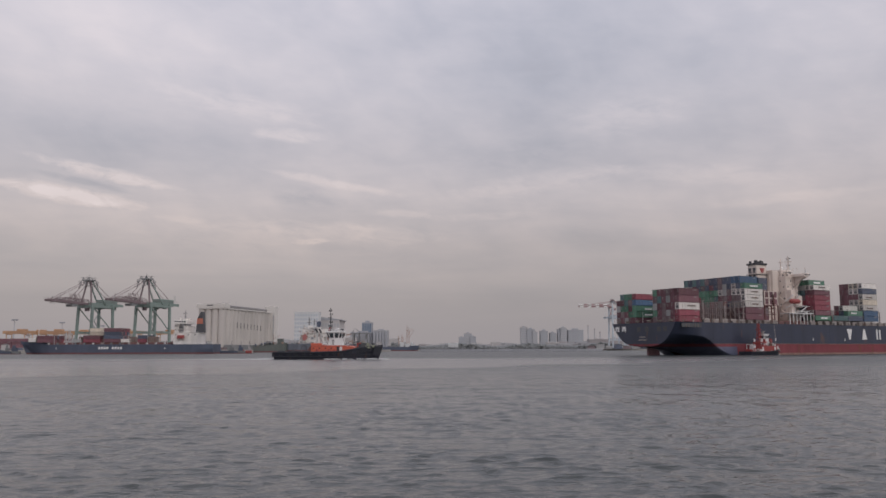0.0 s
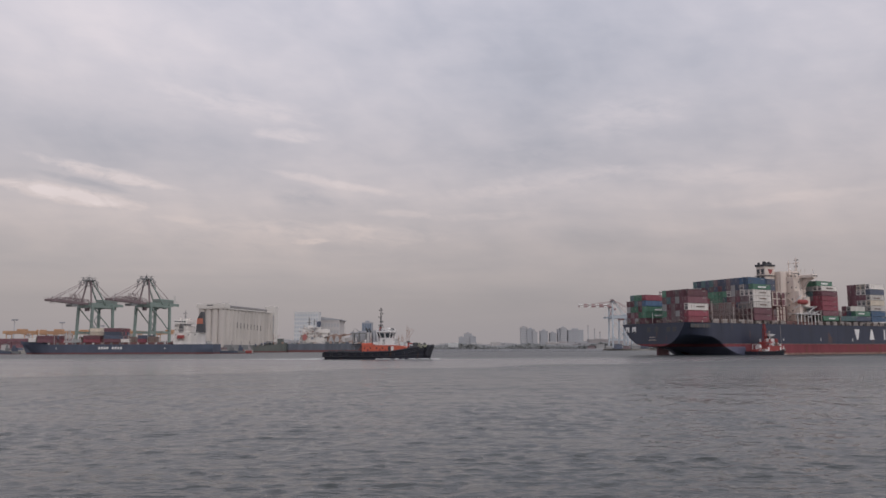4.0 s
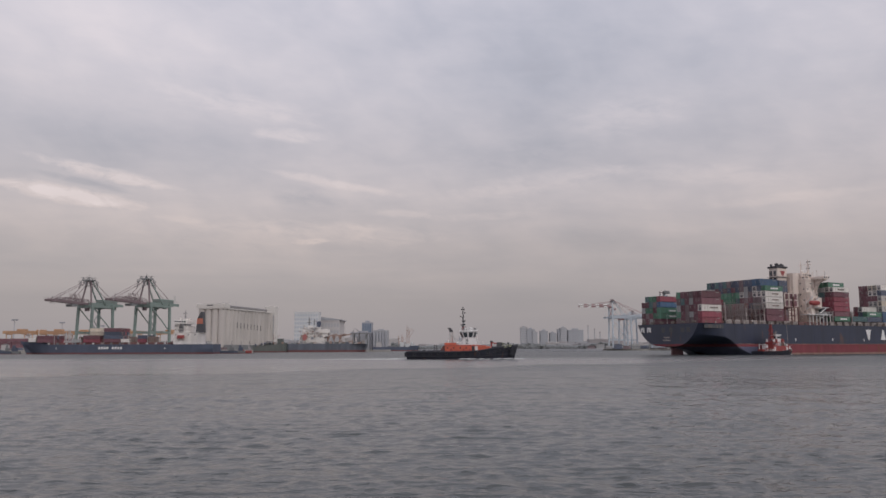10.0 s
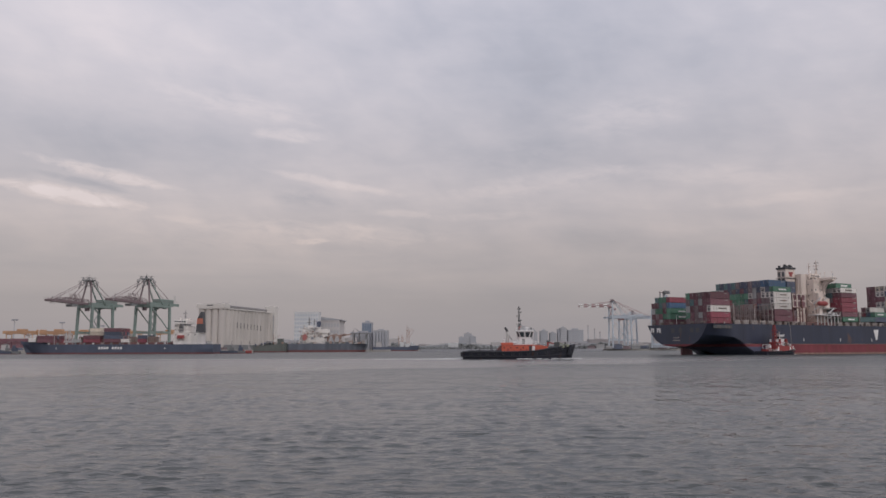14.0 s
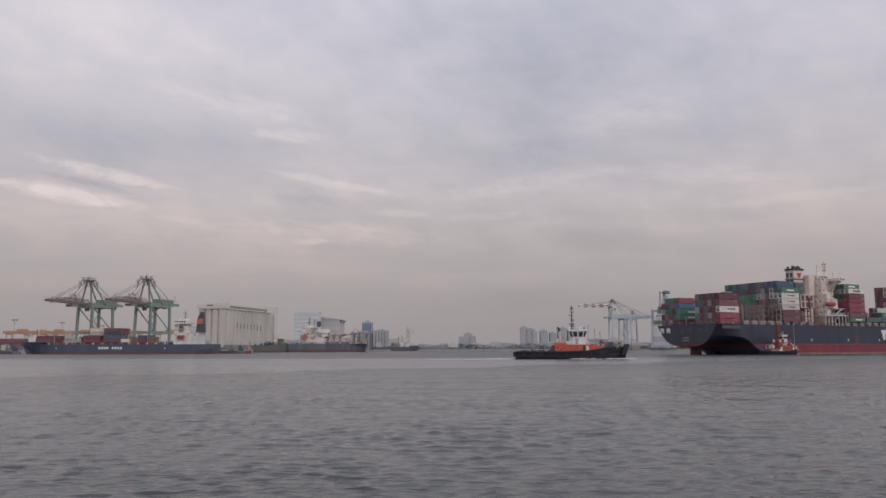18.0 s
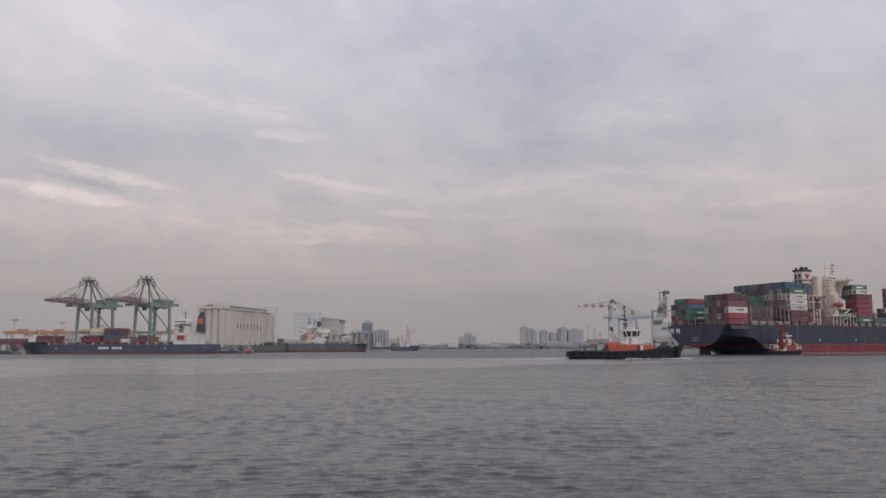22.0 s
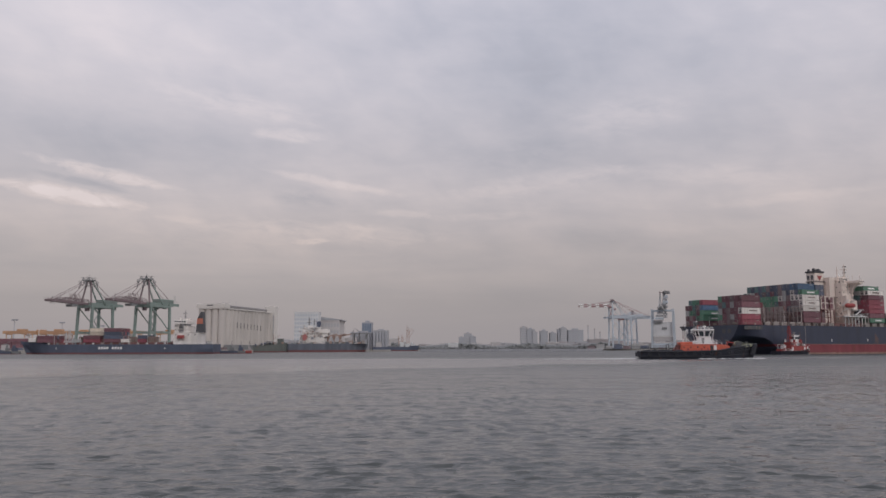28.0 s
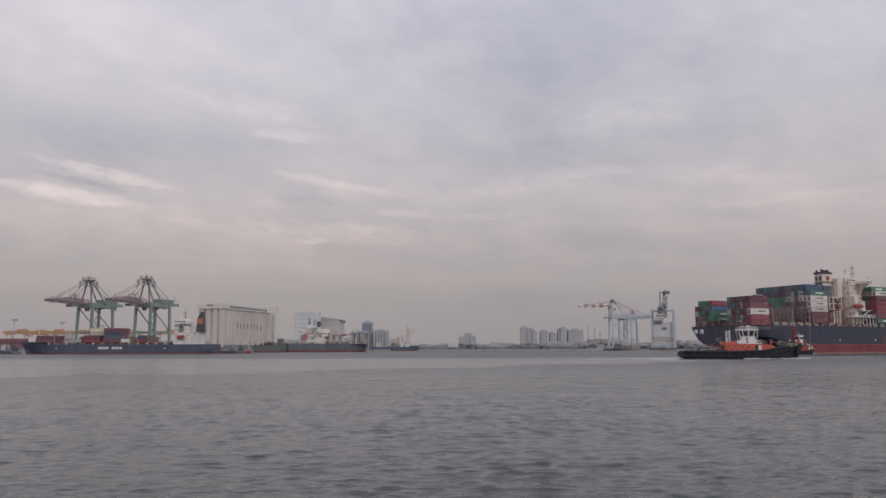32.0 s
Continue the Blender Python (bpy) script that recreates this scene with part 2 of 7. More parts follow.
MARK = surface("white_marking_paint", (0.78, 0.77, 0.76), 0.6, grain=0.8, stain=0.08)
CITYGREY = surface("mid_grey_paint", (0.20, 0.20, 0.205), 0.5, grain=0.8, stain=0.2)
BROWNDECK = surface("rusty_brown_fittings", (0.17, 0.09, 0.075), 0.7, grain=0.8, stain=0.3, rust=0.3)
# Brown steel kept pale: haze over the lattice is in its colour.
LASHING = surface("hazed_brown_grey_steel", (0.33, 0.285, 0.275), 0.7, grain=0.6, stain=0.3, rust=0.2)
# Blue stands in for the stern's shade, raised to replace missing bounce light.
STERNSHADE = surface("painted_stern_shade", (0.115, 0.125, 0.190), 0.3, spec=1.0, grain=0.3, stain=0.35, streak=0.3, vary=0.3)
RUDDER = surface("stained_dark_red_paint", (0.125, 0.062, 0.075), 0.5, grain=0.4, stain=0.4, streak=0.4, rust=0.2)
PALESTACK = surface("pale_grey_stack_paint", (0.48, 0.475, 0.47), 0.5, grain=0.8, stain=0.2, streak=0.3)
HOUSEWHITE = surface("weathered_white_house_paint", (0.72, 0.685, 0.655), 0.6, grain=0.3, streak=0.25, stain=0.15, vary=0.12)
WATERLINE = surface("weathered_waterline_paint", (0.26, 0.165, 0.14), 0.8, grain=0.5, stain=0.5, streak=0.5, vary=0.4, rust=0.3)
WINDOW = glass("dark_window_glass")
GREENROPE = surface("faded_green_rope", (0.27, 0.28, 0.21), 0.9, grain=3, vary=0.5, bump=0.6)
FOAM = surface("sea_foam", (0.56, 0.57, 0.58), 0.9, grain=3, vary=0.5, bump=0.5)

# ---- water ----


def water_material():
    mt = bpy.data.materials.new("harbour_water")
    mt.use_nodes = True
    n, l = nodes_of(mt.node_tree)
    bs = n.new("ShaderNodeBsdfPrincipled")
    out = n.new("ShaderNodeOutputMaterial")
    l.new(bs.outputs[0], out.inputs[0])
    bs.inputs["IOR"].default_value = 1.33
    tc, geo = n.new("ShaderNodeTexCoord"), n.new("ShaderNodeNewGeometry")

    def m_(op, a, b, clamp=False):
        nd = n.new("ShaderNodeMath")
        nd.operation, nd.use_clamp = op, clamp
        for i, v in enumerate((a, b)):
            if isinstance(v, (int, float)):
                nd.inputs[i].default_value = v
            else:
                l.new(v, nd.inputs[i])
        return nd.outputs[0]

    def tex(src, scale, detail, stretch, rot=0.0):
        mp = n.new("ShaderNodeMapping")
        mp.inputs["Scale"].default_value, mp.inputs["Rotation"].default_value = stretch, (0, 0, radians(rot))
        l.new(src, mp.inputs[0])
        t = n.new("ShaderNodeTexNoise")
        t.inputs["Scale"].default_value, t.inputs["Detail"].default_value, t.inputs["Roughness"].default_value = scale, detail, 0.6
        l.new(mp.outputs[0], t.inputs["Vector"])
        return t.outputs[0]

    # wind ripples drift with the sheet; the slick stays where it lies
    ripple = tex(tc.outputs["Object"], 4.2, 2, (0.45, 1.0, 1), 8)
    ripple2 = tex(tc.outputs["Object"], 2.1, 2, (0.5, 1.0, 1), -14)
    crest = m_("ABSOLUTE", m_("SUBTRACT", ripple, 0.5), 0)
    crest2 = m_("ABSOLUTE", m_("SUBTRACT", ripple2, 0.5), 0)
    chop = tex(tc.outputs["Object"], 0.6, 4, (0.5, 1.0, 1), -9)
    groups = tex(tc.outputs["Object"], 0.42, 2.5, (0.7, 0.45, 1), 10)
    swell = tex(tc.outputs["Object"], 0.05, 3, (0.45, 1.0, 1), 6)
    sep = n.new("ShaderNodeSeparateXYZ")
    l.new(geo.outputs["Position"], sep.inputs[0])
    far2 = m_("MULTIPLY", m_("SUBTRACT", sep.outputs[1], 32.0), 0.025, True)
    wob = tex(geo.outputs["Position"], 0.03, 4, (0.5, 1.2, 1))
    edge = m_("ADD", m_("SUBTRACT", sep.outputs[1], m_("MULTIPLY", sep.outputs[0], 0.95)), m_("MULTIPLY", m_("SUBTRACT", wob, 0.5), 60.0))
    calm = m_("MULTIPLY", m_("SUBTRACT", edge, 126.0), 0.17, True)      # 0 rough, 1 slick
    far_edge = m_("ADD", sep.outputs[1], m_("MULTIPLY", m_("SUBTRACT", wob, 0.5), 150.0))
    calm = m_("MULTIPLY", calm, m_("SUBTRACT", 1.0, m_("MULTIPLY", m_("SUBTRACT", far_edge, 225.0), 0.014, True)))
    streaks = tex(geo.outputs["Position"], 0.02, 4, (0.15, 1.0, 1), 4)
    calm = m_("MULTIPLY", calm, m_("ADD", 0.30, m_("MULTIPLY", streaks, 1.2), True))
    bands = tex(geo.outputs["Position"], 0.11, 4, (0.10, 1.0, 1), 5)
    gusts = m_("ADD", 0.58, m_("MULTIPLY", bands, 0.8))
    h = m_("SUBTRACT", m_("ADD", m_("ADD", m_("MULTIPLY", chop, 0.12), m_("MULTIPLY", m_("MULTIPLY", groups, far2), 1.1)), m_("MULTIPLY", swell, 0.4)), m_("ADD", m_("MULTIPLY", crest, 0.03), m_("MULTIPLY", crest2, 0.07)))
    h = m_("MULTIPLY", h, m_("SUBTRACT", 1.0, m_("MULTIPLY", calm, 0.5)))
    h = m_("MULTIPLY", h, gusts)
    # old-wake slick: its sky reflection is painted paler than the open harbour
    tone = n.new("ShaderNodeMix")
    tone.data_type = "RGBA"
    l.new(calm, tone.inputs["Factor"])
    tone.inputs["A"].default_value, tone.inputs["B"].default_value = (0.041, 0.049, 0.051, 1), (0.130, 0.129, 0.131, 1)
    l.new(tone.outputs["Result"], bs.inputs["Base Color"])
    bp = n.new("ShaderNodeBump")
    bp.inputs["Strength"].default_value, bp.inputs["Distance"].default_value = 1.0, 1.0
    l.new(h, bp.inputs["Height"])
    l.new(bp.outputs[0], bs.inputs["Normal"])
    # far ripples too small to stand as relief act as roughness
    far = m_("MULTIPLY", m_("SUBTRACT", sep.outputs[1], 45.0), 0.008, True)
    l.new(m_("SUBTRACT", m_("ADD", 0.09, m_("MULTIPLY", far, 0.26)), m_("MULTIPLY", calm, 0.12)), bs.inputs["Roughness"])
    return mt


# trains of waves: count, shortest and longest (m), slope, spread of heading, whether they come in groups
WAVES = [(90, 0.26, 0.90, 0.152, 0.42, True), (30, 0.17, 0.27, 0.078, 0.60, True), (30, 0.90, 2.4, 0.031, 0.36, False)]


def build_water():
    """One sheet to the horizon: short steep chop with sharp crests near the eye, flat far off."""
    rng = np.random.default_rng(4)
    ys = [-4200, -1500, -500, -150, -50, -10, 4]
    while ys[-1] < 190:
        ys.append(ys[-1] + 0.07 * max(1.0, max(ys[-1], 12) / 16) ** 0.88)
    while ys[-1] < 4300:
        ys.append(ys[-1] * 1.12)
    xs = [0.0]
    while xs[-1] < 150:
        xs.append(xs[-1] + (0.16 if xs[-1] < 36 else 0.3 if xs[-1] < 70 else 0.6))
    while xs[-1] < 4300:
        xs.append(xs[-1] * 1.3)
    xs = np.array([-v for v in xs[:0:-1]] + xs)
    ys = np.array(ys)
    gx, gy = np.meshgrid(xs, ys)
    step = np.gradient(ys)[:, None]
    z, sx, sy = np.zeros_like(gx), np.zeros_like(gx), np.zeros_like(gx)
    # gusts and wave groups: slow uneven gain over the sheet
    group = np.zeros_like(gx)
    for i in range(14):
        lam, th = 3 + 18 * rng.random(), rng.random() * 6.2832
        group += np.sin((math.cos(th) * gx * 0.6 + math.sin(th) * gy) * 6.2832 / lam + rng.random() * 6.2832)
    group = np.clip(1.0 + 0.05 * group, 0.75, 1.3)
    for count, l0, l1, slope, spread, grouped in WAVES:
        for i in range(count):
            lam = l0 * (l1 / l0) ** rng.random()
            th = rng.normal(0, spread) + 1.48
            kx, ky = math.cos(th) * 6.2832 / lam, math.sin(th) * 6.2832 / lam
            amp = slope * math.sqrt(2.0 / count) * lam / 6.2832
            fade = np.clip(lam / (abs(math.sin(th)) + 1e-6) / (step * 2.2) - 1.0, 0, 1)
            ph = kx * gx + ky * gy + rng.random() * 6.2832
            a = amp * fade * (group if grouped else 1.0)
            z += a * np.cos(ph)
            sx -= a * math.cos(th) * np.sin(ph)
            sy -= a * math.sin(th) * np.sin(ph)
    calm = np.clip((150 - np.abs(gx)) / 30, 0, 1) * np.clip((gy - 2) / 5, 0, 1) * np.clip((185 - gy) / 60, 0, 1)
    z *= calm
    gx, gy = gx + sx * calm * 1.5, gy + sy * calm * 1.5
    nx, ny = len(xs), len(ys)
    me = bpy.data.meshes.new("water")
    co = np.stack([gx, gy, z], -1).reshape(-1, 3).astype(np.float32)
    idx = np.arange(nx * ny).reshape(ny, nx)
    quads = np.stack([idx[:-1, :-1], idx[:-1, 1:], idx[1:, 1:], idx[1:, :-1]], -1).reshape(-1, 4)
    me.vertices.add(len(co))
    me.vertices.foreach_set("co", co.ravel())
    me.loops.add(quads.size)
    me.loops.foreach_set("vertex_index", quads.ravel().astype(np.int32))
    me.polygons.add(len(quads))
    me.polygons.foreach_set("loop_start", np.arange(0, quads.size, 4, dtype=np.int32))
    me.polygons.foreach_set("use_smooth", np.ones(len(quads), dtype=bool))
    me.update(calc_edges=True)
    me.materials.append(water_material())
    ob = new("water", me)
    return tagged(ob, "grey choppy harbour water under an overcast sky", "water", kind="structure")


water = build_water()

# ---- shipping containers ----
C_LEN, C_WID = 12.19, 2.32
PAINT = {}
# Haze over the boxes is put into these colours: darks raised, bluer.
for _n, _c in dict(red=(0.262, 0.072, 0.096), maroon=(0.172, 0.080, 0.098), green=(0.105, 0.232, 0.165), blue=(0.080, 0.138, 0.232), grey=(0.340, 0.340, 0.345),
                   white=(0.680, 0.640, 0.610), brown=(0.200, 0.150, 0.162), teal=(0.105, 0.178, 0.188), cream=(0.600, 0.530, 0.440), navy=(0.095, 0.112, 0.160)).items():
    PAINT[_n] = surface(_n + "_corrugated_steel", _c, 0.55, grain=0.8, streak=0.22, stain=0.2, vary=0.2, rust=0.1, obj_vary=0.25, ribs=("X", 3.6))
PLATE = surface("galvanised_bars_and_plates", (0.34, 0.33, 0.32), 0.6, grain=1.5, stain=0.2)
UNIT = surface("dark_reefer_unit", (0.12, 0.12, 0.13), 0.6, grain=2.0, stain=0.3)
_box_mesh = {}


def container_mesh(length, height, kind=0):
    """Steel box: recessed ribbed walls, corner posts, rails, door bars and plain code plates at the aft end.
    kind: 0 and 1 dry boxes with plates in different places, 2 a reefer with a dark cooling unit."""
    key = (length, height, kind)
    if key not in _box_mesh:
        s = Shape()
        w = C_WID / 2
        s.box(0.10, length - 0.10, -w + 0.09, w - 0.09, 0.16, height - 0.12)
        for x in (0, length - 0.18):
            for y in (-w, w - 0.18):
                s.box(x, x + 0.18, y, y + 0.18, 0, height)
        for y in (-w, w - 0.14):
            s.box(0.18, length - 0.18, y, y + 0.14, 0.07, 0.22)
            s.box(0.18, length - 0.18, y, y + 0.12, height - 0.22, height - 0.1)
        s.box(0, 0.14, -w + 0.18, w - 0.18, height - 0.24, height - 0.1)
        s.box(0, 0.14, -w + 0.18, w - 0.18, 0.07, 0.22)
        if kind < 2:
            for y in (-0.75, -0.3, 0.3, 0.75):
                s.box(0.03, 0.098, y - 0.035, y + 0.035, 0.17, height - 0.16)
        n_wall = len(s.f)
        if kind == 2:
            s.box(0.04, 0.098, -0.72, 0.72, 0.35, height * 0.55).box(0.04, 0.098, -0.62, -0.1, height * 0.64, height * 0.86).box(0.04, 0.098, 0.1, 0.62, height * 0.64, height * 0.86)
        else:
            a = 0.42 if kind else -0.72
            s.box(0.06, 0.097, a - 0.2, a + 0.3, height * 0.70, height * 0.82).box(0.06, 0.097, a - 0.2, a + 0.2, height * 0.45, height * 0.60)
            s.box(length * 0.74, length * 0.9, -w + 0.07, -w + 0.089, height * 0.72, height * 0.82)
        me = s.mesh("container")
        me.materials.append(PAINT["red"])
        me.materials.append(UNIT if kind == 2 else PLATE)
        for f in me.polygons[n_wall:]:
            f.material_index = 1
        _box_mesh[key] = me
    return _box_mesh[key]


def container(parent, x, y, z, colour, length=C_LEN, height=2.6, label=""):
    """A container whose aft end stands at x, centred on y, its floor at z."""
    kind = 2 if colour in ("white", "cream") else int(x * 7 + y * 3 + z * 11) % 2
    ob = new("container", container_mesh(length, height, kind))
    ob.material_slots[0].link = "OBJECT"
    ob.material_slots[0].material = PAINT[colour]
    ob.location = (x, y, z)
    if parent is not None:
        ob.parent = parent
    return tagged(ob, label)


def loft(hb, stations, levels, close_bottom=False, close_top=False, aft_cap=True, keel=None):
    """Hull plating between levels: hb(x, z) is the half breadth."""
    s = Shape()
    nl = len(levels)
    for side in (1, -1):
        vs = [(x, side * hb(x, max(z, keel(x)) if keel else z), max(z, keel(x)) if keel else z) for x in stations for z in levels]
        s.add(vs, [(i * nl + j, (i + 1) * nl + j, (i + 1) * nl + j + 1, i * nl + j + 1) for i in range(len(stations) - 1) for j in range(nl - 1)])
    k = len(stations) * nl
    if aft_cap:
        s.f += [(j, j + 1, k + j + 1, k + j) for j in range(nl - 1)]
    if close_top:
        s.f += [(i * nl + nl - 1, (i + 1) * nl + nl - 1, k + (i + 1) * nl + nl - 1, k + i * nl + nl - 1) for i in range(len(stations) - 1)]
    if close_bottom:
        s.f += [(i * nl, (i + 1) * nl, k + (i + 1) * nl, k + i * nl) for i in range(len(stations) - 1)]
    return s


def lerp(v, pts):
    for (a, p), (b, q) in zip(pts, pts[1:]):
        if v <= b:
            return p + (q - p) * max(0.0, (v - a) / (b - a))
    return pts[-1][1]


# ---- the large container ship ----
BEAM = 37.6


def big_keel(x):
    return lerp(x, [(-44.6, 3.9), (-36, 2.7), (-28, 1.5), (-21.0, 0.0), (-12, -4.4), (0, -7.0), (25, -8), (60, -8), (400, -8)])


def big_hb(x, z):
    """Half breadth: round transom, strongly undercut quarters that fair into upright sides."""
    zb = big_keel(x)
    u = max(0.0, min(1.0, (z - zb) / (14 - zb)))
    stern = u ** 0.28
    zk = lerp(x, [(-44.6, 9.2), (-36, 8.8), (-28, 8.0), (-24, 6.4), (-20, 3.6), (-15, 1.4), (-6, -1.0), (20, -4), (50, -5), (400, -5)])
    v = max(0.0, min(1.0, (z - zb) / max(0.5, zk - zb)))
    flat = lerp(x, [(-30, 0.0), (-21, 0.15), (-14, 0.5), (0, 0.7), (30, 0.9), (400, 0.9)])
    quarter = flat + (1 - flat) * (1 - (1 - v) ** 1.15)
    k = lerp(x, [(-44.6, 0.0), (-40, 0.25), (-28, 1.0), (400, 1.0)])
    b = BEAM / 2 * (stern * (1 - k) + quarter * k)
    if x > 150:
        full = 150 + 60 * min(1.0, max(0.0, (z + 6) / 22))
        if x > full:
            b *= max(0.0, 1 - ((x - full) / (236 - full)) ** 2) ** 0.75
    return max(b, 0.02)


def build_big_ship():
    ship = thing("container_ship", "large navy container ship with red boot-top, part laden with mixed containers", "container ship")
    st = [-44.6] + [-44 + 0.5 * i for i in range(93)] + [3 + 2.5 * i for i in range(24)] + [63 + 12 * i for i in range(8)] + [152 + 6 * i for i in range(15)]
    part("hull", loft(big_hb, st, [4.9 + (14 - 4.9) * (i / 30) for i in range(31)], close_top=True), NAVY, ship, "navy painted hull side", smooth=False)
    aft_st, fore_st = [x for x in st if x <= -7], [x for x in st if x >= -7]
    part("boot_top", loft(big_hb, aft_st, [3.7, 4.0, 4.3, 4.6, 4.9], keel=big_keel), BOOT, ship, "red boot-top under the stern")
    # Shade under the counter is painted: blue here instead of boot-top red.
    part("underbody", loft(big_hb, aft_st, [-4, -2, -1] + [3.7 * i / 14 for i in range(15)], keel=big_keel), STERNSHADE, ship, "underbody at the stern with its shade painted in blue")
    part("boot_top", loft(big_hb, fore_st, [-4, -2, -1] + [4.9 * i / 16 for i in range(17)], keel=big_keel, aft_cap=False), BOOT, ship, "scuffed red boot-top below the loading line")
    # rudder and skeg
    part("rudder", Shape().prism([(-42.3, -3), (-35.0, -3), (-35.4, 2.1), (-37.0, 2.6), (-41.9, 3.5)], -0.45, 0.45), RUDDER, ship, "dull dark red rudder standing out of the water")
    # bulwark rails along both sides
    for sgn in (1, -1):
        rail = Shape()
        for x in range(-42, 150, 4):
            rail.beam((x, sgn * (BEAM / 2 - 0.25), 14), (x, sgn * (BEAM / 2 - 0.25), 15.1), 0.09)
        for z in (14.55, 15.1):
            rail.beam((-42, sgn * (BEAM / 2 - 0.25), z), (148, sgn * (BEAM / 2 - 0.25), z), 0.08)
        part("deck_rail", rail, STEEL, ship)
    rail = Shape()
    for y in range(-18, 19, 3):
        rail.beam((-44.4, y, 14), (-44.4, y, 15.1), 0.09)
    rail.beam((-44.4, -18, 15.1), (-44.4, 18, 15.1), 0.08)
    part("stern_rail", rail, STEEL, ship)
    # mooring openings in transom and quarter: proud panels, shade inside painted dark grey
    for y in (15.6, 11.4):
        part("mooring_port", Shape().bevel_box(-44.72, -44.5, y - 1.2, y + 1.2, 10.2, 12.6, 0.1), MARK, ship, "white panel at a mooring opening in the transom")
        part("fairlead", Shape().box(-44.8, -44.6, y - 0.25, y + 0.1, 10.2, 11.6).box(-44.8, -44.6, y - 0.8, y + 0.7, 10.2, 10.6), DARKGREY, ship)
    for y in (2.2, -2.5, -9.5, -13.0):
        part("mooring_port", Shape().bevel_box(-44.68, -44.5, y - 1.1, y + 1.1, 10.2, 12.2, 0.1), DARKGREY, ship)
    for z, w, y in ((7.6, 3.6, 0.3), (6.4, 4.8, 0.3)):
        for k in range(6):
            part("name_bar", Shape().box(-44.7, -44.55, y - w / 2 + k * w / 6, y - w / 2 + (k + 0.6) * w / 6, z, z + 0.55), PALEBOX, ship)
    part("mooring_recess", Shape().box(-41, -29, -BEAM / 2 - 0.04, -BEAM / 2 + 0.2, 11.9, 13.5), DARKGREY, ship, "dark panel painted for the shade in the mooring opening")
    for x in (-38.2, -36.9, -33.1, -31.2):
        part("mooring_post", Shape().box(x, x + 0.3, -BEAM / 2 - 0.09, -BEAM / 2 + 0.1, 11.9, 13.5), STEEL, ship)
    # letters of the line's name: plain upright blocks
    for i, bars in enumerate((((2.1, 0.55),), ((0.6, 2.0),), ((-1.25, -1.25, 0.55), (1.25, 1.25, 0.55)), ((1.9, 1.9),))):
        x = 75.8 + i * 12.2
        blk = Shape()
        for bar in bars:
            if len(bar) == 2:
                tw, bw = bar
                blk.prism([(x - bw, 7.1), (x + bw, 7.1), (x + tw, 12.2), (x - tw, 12.2)], -BEAM / 2 - 0.06, -BEAM / 2 + 0.3)
            else:
                c0, c1, hw = bar
                blk.prism([(x + c0 - hw, 7.1), (x + c0 + hw, 7.1), (x + c1 + hw, 12.2), (x + c1 - hw, 12.2)], -BEAM / 2 - 0.06, -BEAM / 2 + 0.3)
        part("name_block", blk, MARK, ship, "white block of the hull name")
    part("waterline_band", Shape().box(-2, 150, -BEAM / 2 - 0.05, -BEAM / 2 + 0.3, -0.6, 0.85), WATERLINE, ship, "tan weathered band along the waterline")
    part("load_line", Shape().box(-20, 150, -BEAM / 2 - 0.04, -BEAM / 2 + 0.3, 4.82, 5.0), WATERLINE, ship)
    for x, z in ((46.5, 6.4), (71.5, 6.3), (19, 6.3)):
        part("draught_mark", Shape().box(x, x + 0.5, -BEAM / 2 - 0.05, -BEAM / 2 + 0.2, z, z + 1.3), MARK, ship)
    # gear standing at the stern and along the rail
    for y in (-15.5, -9, -3, 4, 10, 15.5):
        part("stern_winch", Shape().beam((-43.6, y - 0.9, 14.7), (-43.6, y + 0.9, 14.7), 1.0, sides=10), STEEL, ship)
    part("flag_staff", Shape().cyl(-44.2, 0, 14, 18.5, 0.08, n=6), WHITE, ship)
    for i in range(30):
        x = -40 + i * 6.1
        part("rail_bracket", Shape().bevel_box(x, x + 0.7, -BEAM / 2 + 0.1, -BEAM / 2 + 0.6, 14.0, 14.9, 0.05), (STEEL, PALEBOX, DARKGREY)[i % 3], ship)
    for x in (-22, 4, 33, 60, 88, 112):
        part("weld_band", Shape().box(x, x + 0.25, -BEAM / 2 - 0.03, -BEAM / 2 + 0.1, 5.2, 13.8), NAVY, ship)
    part("rub_strake", Shape().box(-20, 148, -BEAM / 2 - 0.08, -BEAM / 2 + 0.1, 13.5, 13.75), NAVY, ship)
    # hatch coaming and pale deck-side boxes
    part("hatch_coaming", Shape().box(-28, 146, -16.4, 16.4, 14, 15.6), DECKRED, ship, "brown-red hatch coaming")
    for i in range(27):
        x = -26 + i * 5.6
        if 24 < x < 44:
            continue
        part("side_locker", Shape().bevel_box(x, x + 3.7, -17.9, -16.45, 14.05, 15.7, 0.12), PALEBOX, ship, "pale deck-side ventilation box")
    # lashing bridges: open frames across the deck
    for x in (-27.6, -13.8, -1.6, 19.8, 48.4, 63.4, 76.2, 88.0, 102.8):
        fr = Shape()
        top = 27.5 if 10 < x < 25 else 23.4 if x < 0 else 20.9
        for y in np.arange(-18.4, 18.5, 2.3 if x < 0 else 4.6):
            fr.box(x, x + 0.45, y - 0.16, y + 0.16, 15.6, top)
        for z in (18.2, 20.8, 23.1, 26.0, 28.6):
            if z < top:
                fr.box(x - 0.1, x + 0.9, -18.7, 18.7, z, z + 0.28)
                fr.box(x - 0.1, x - 0.02, -18.7, 18.7, z + 0.95, z + 1.05)
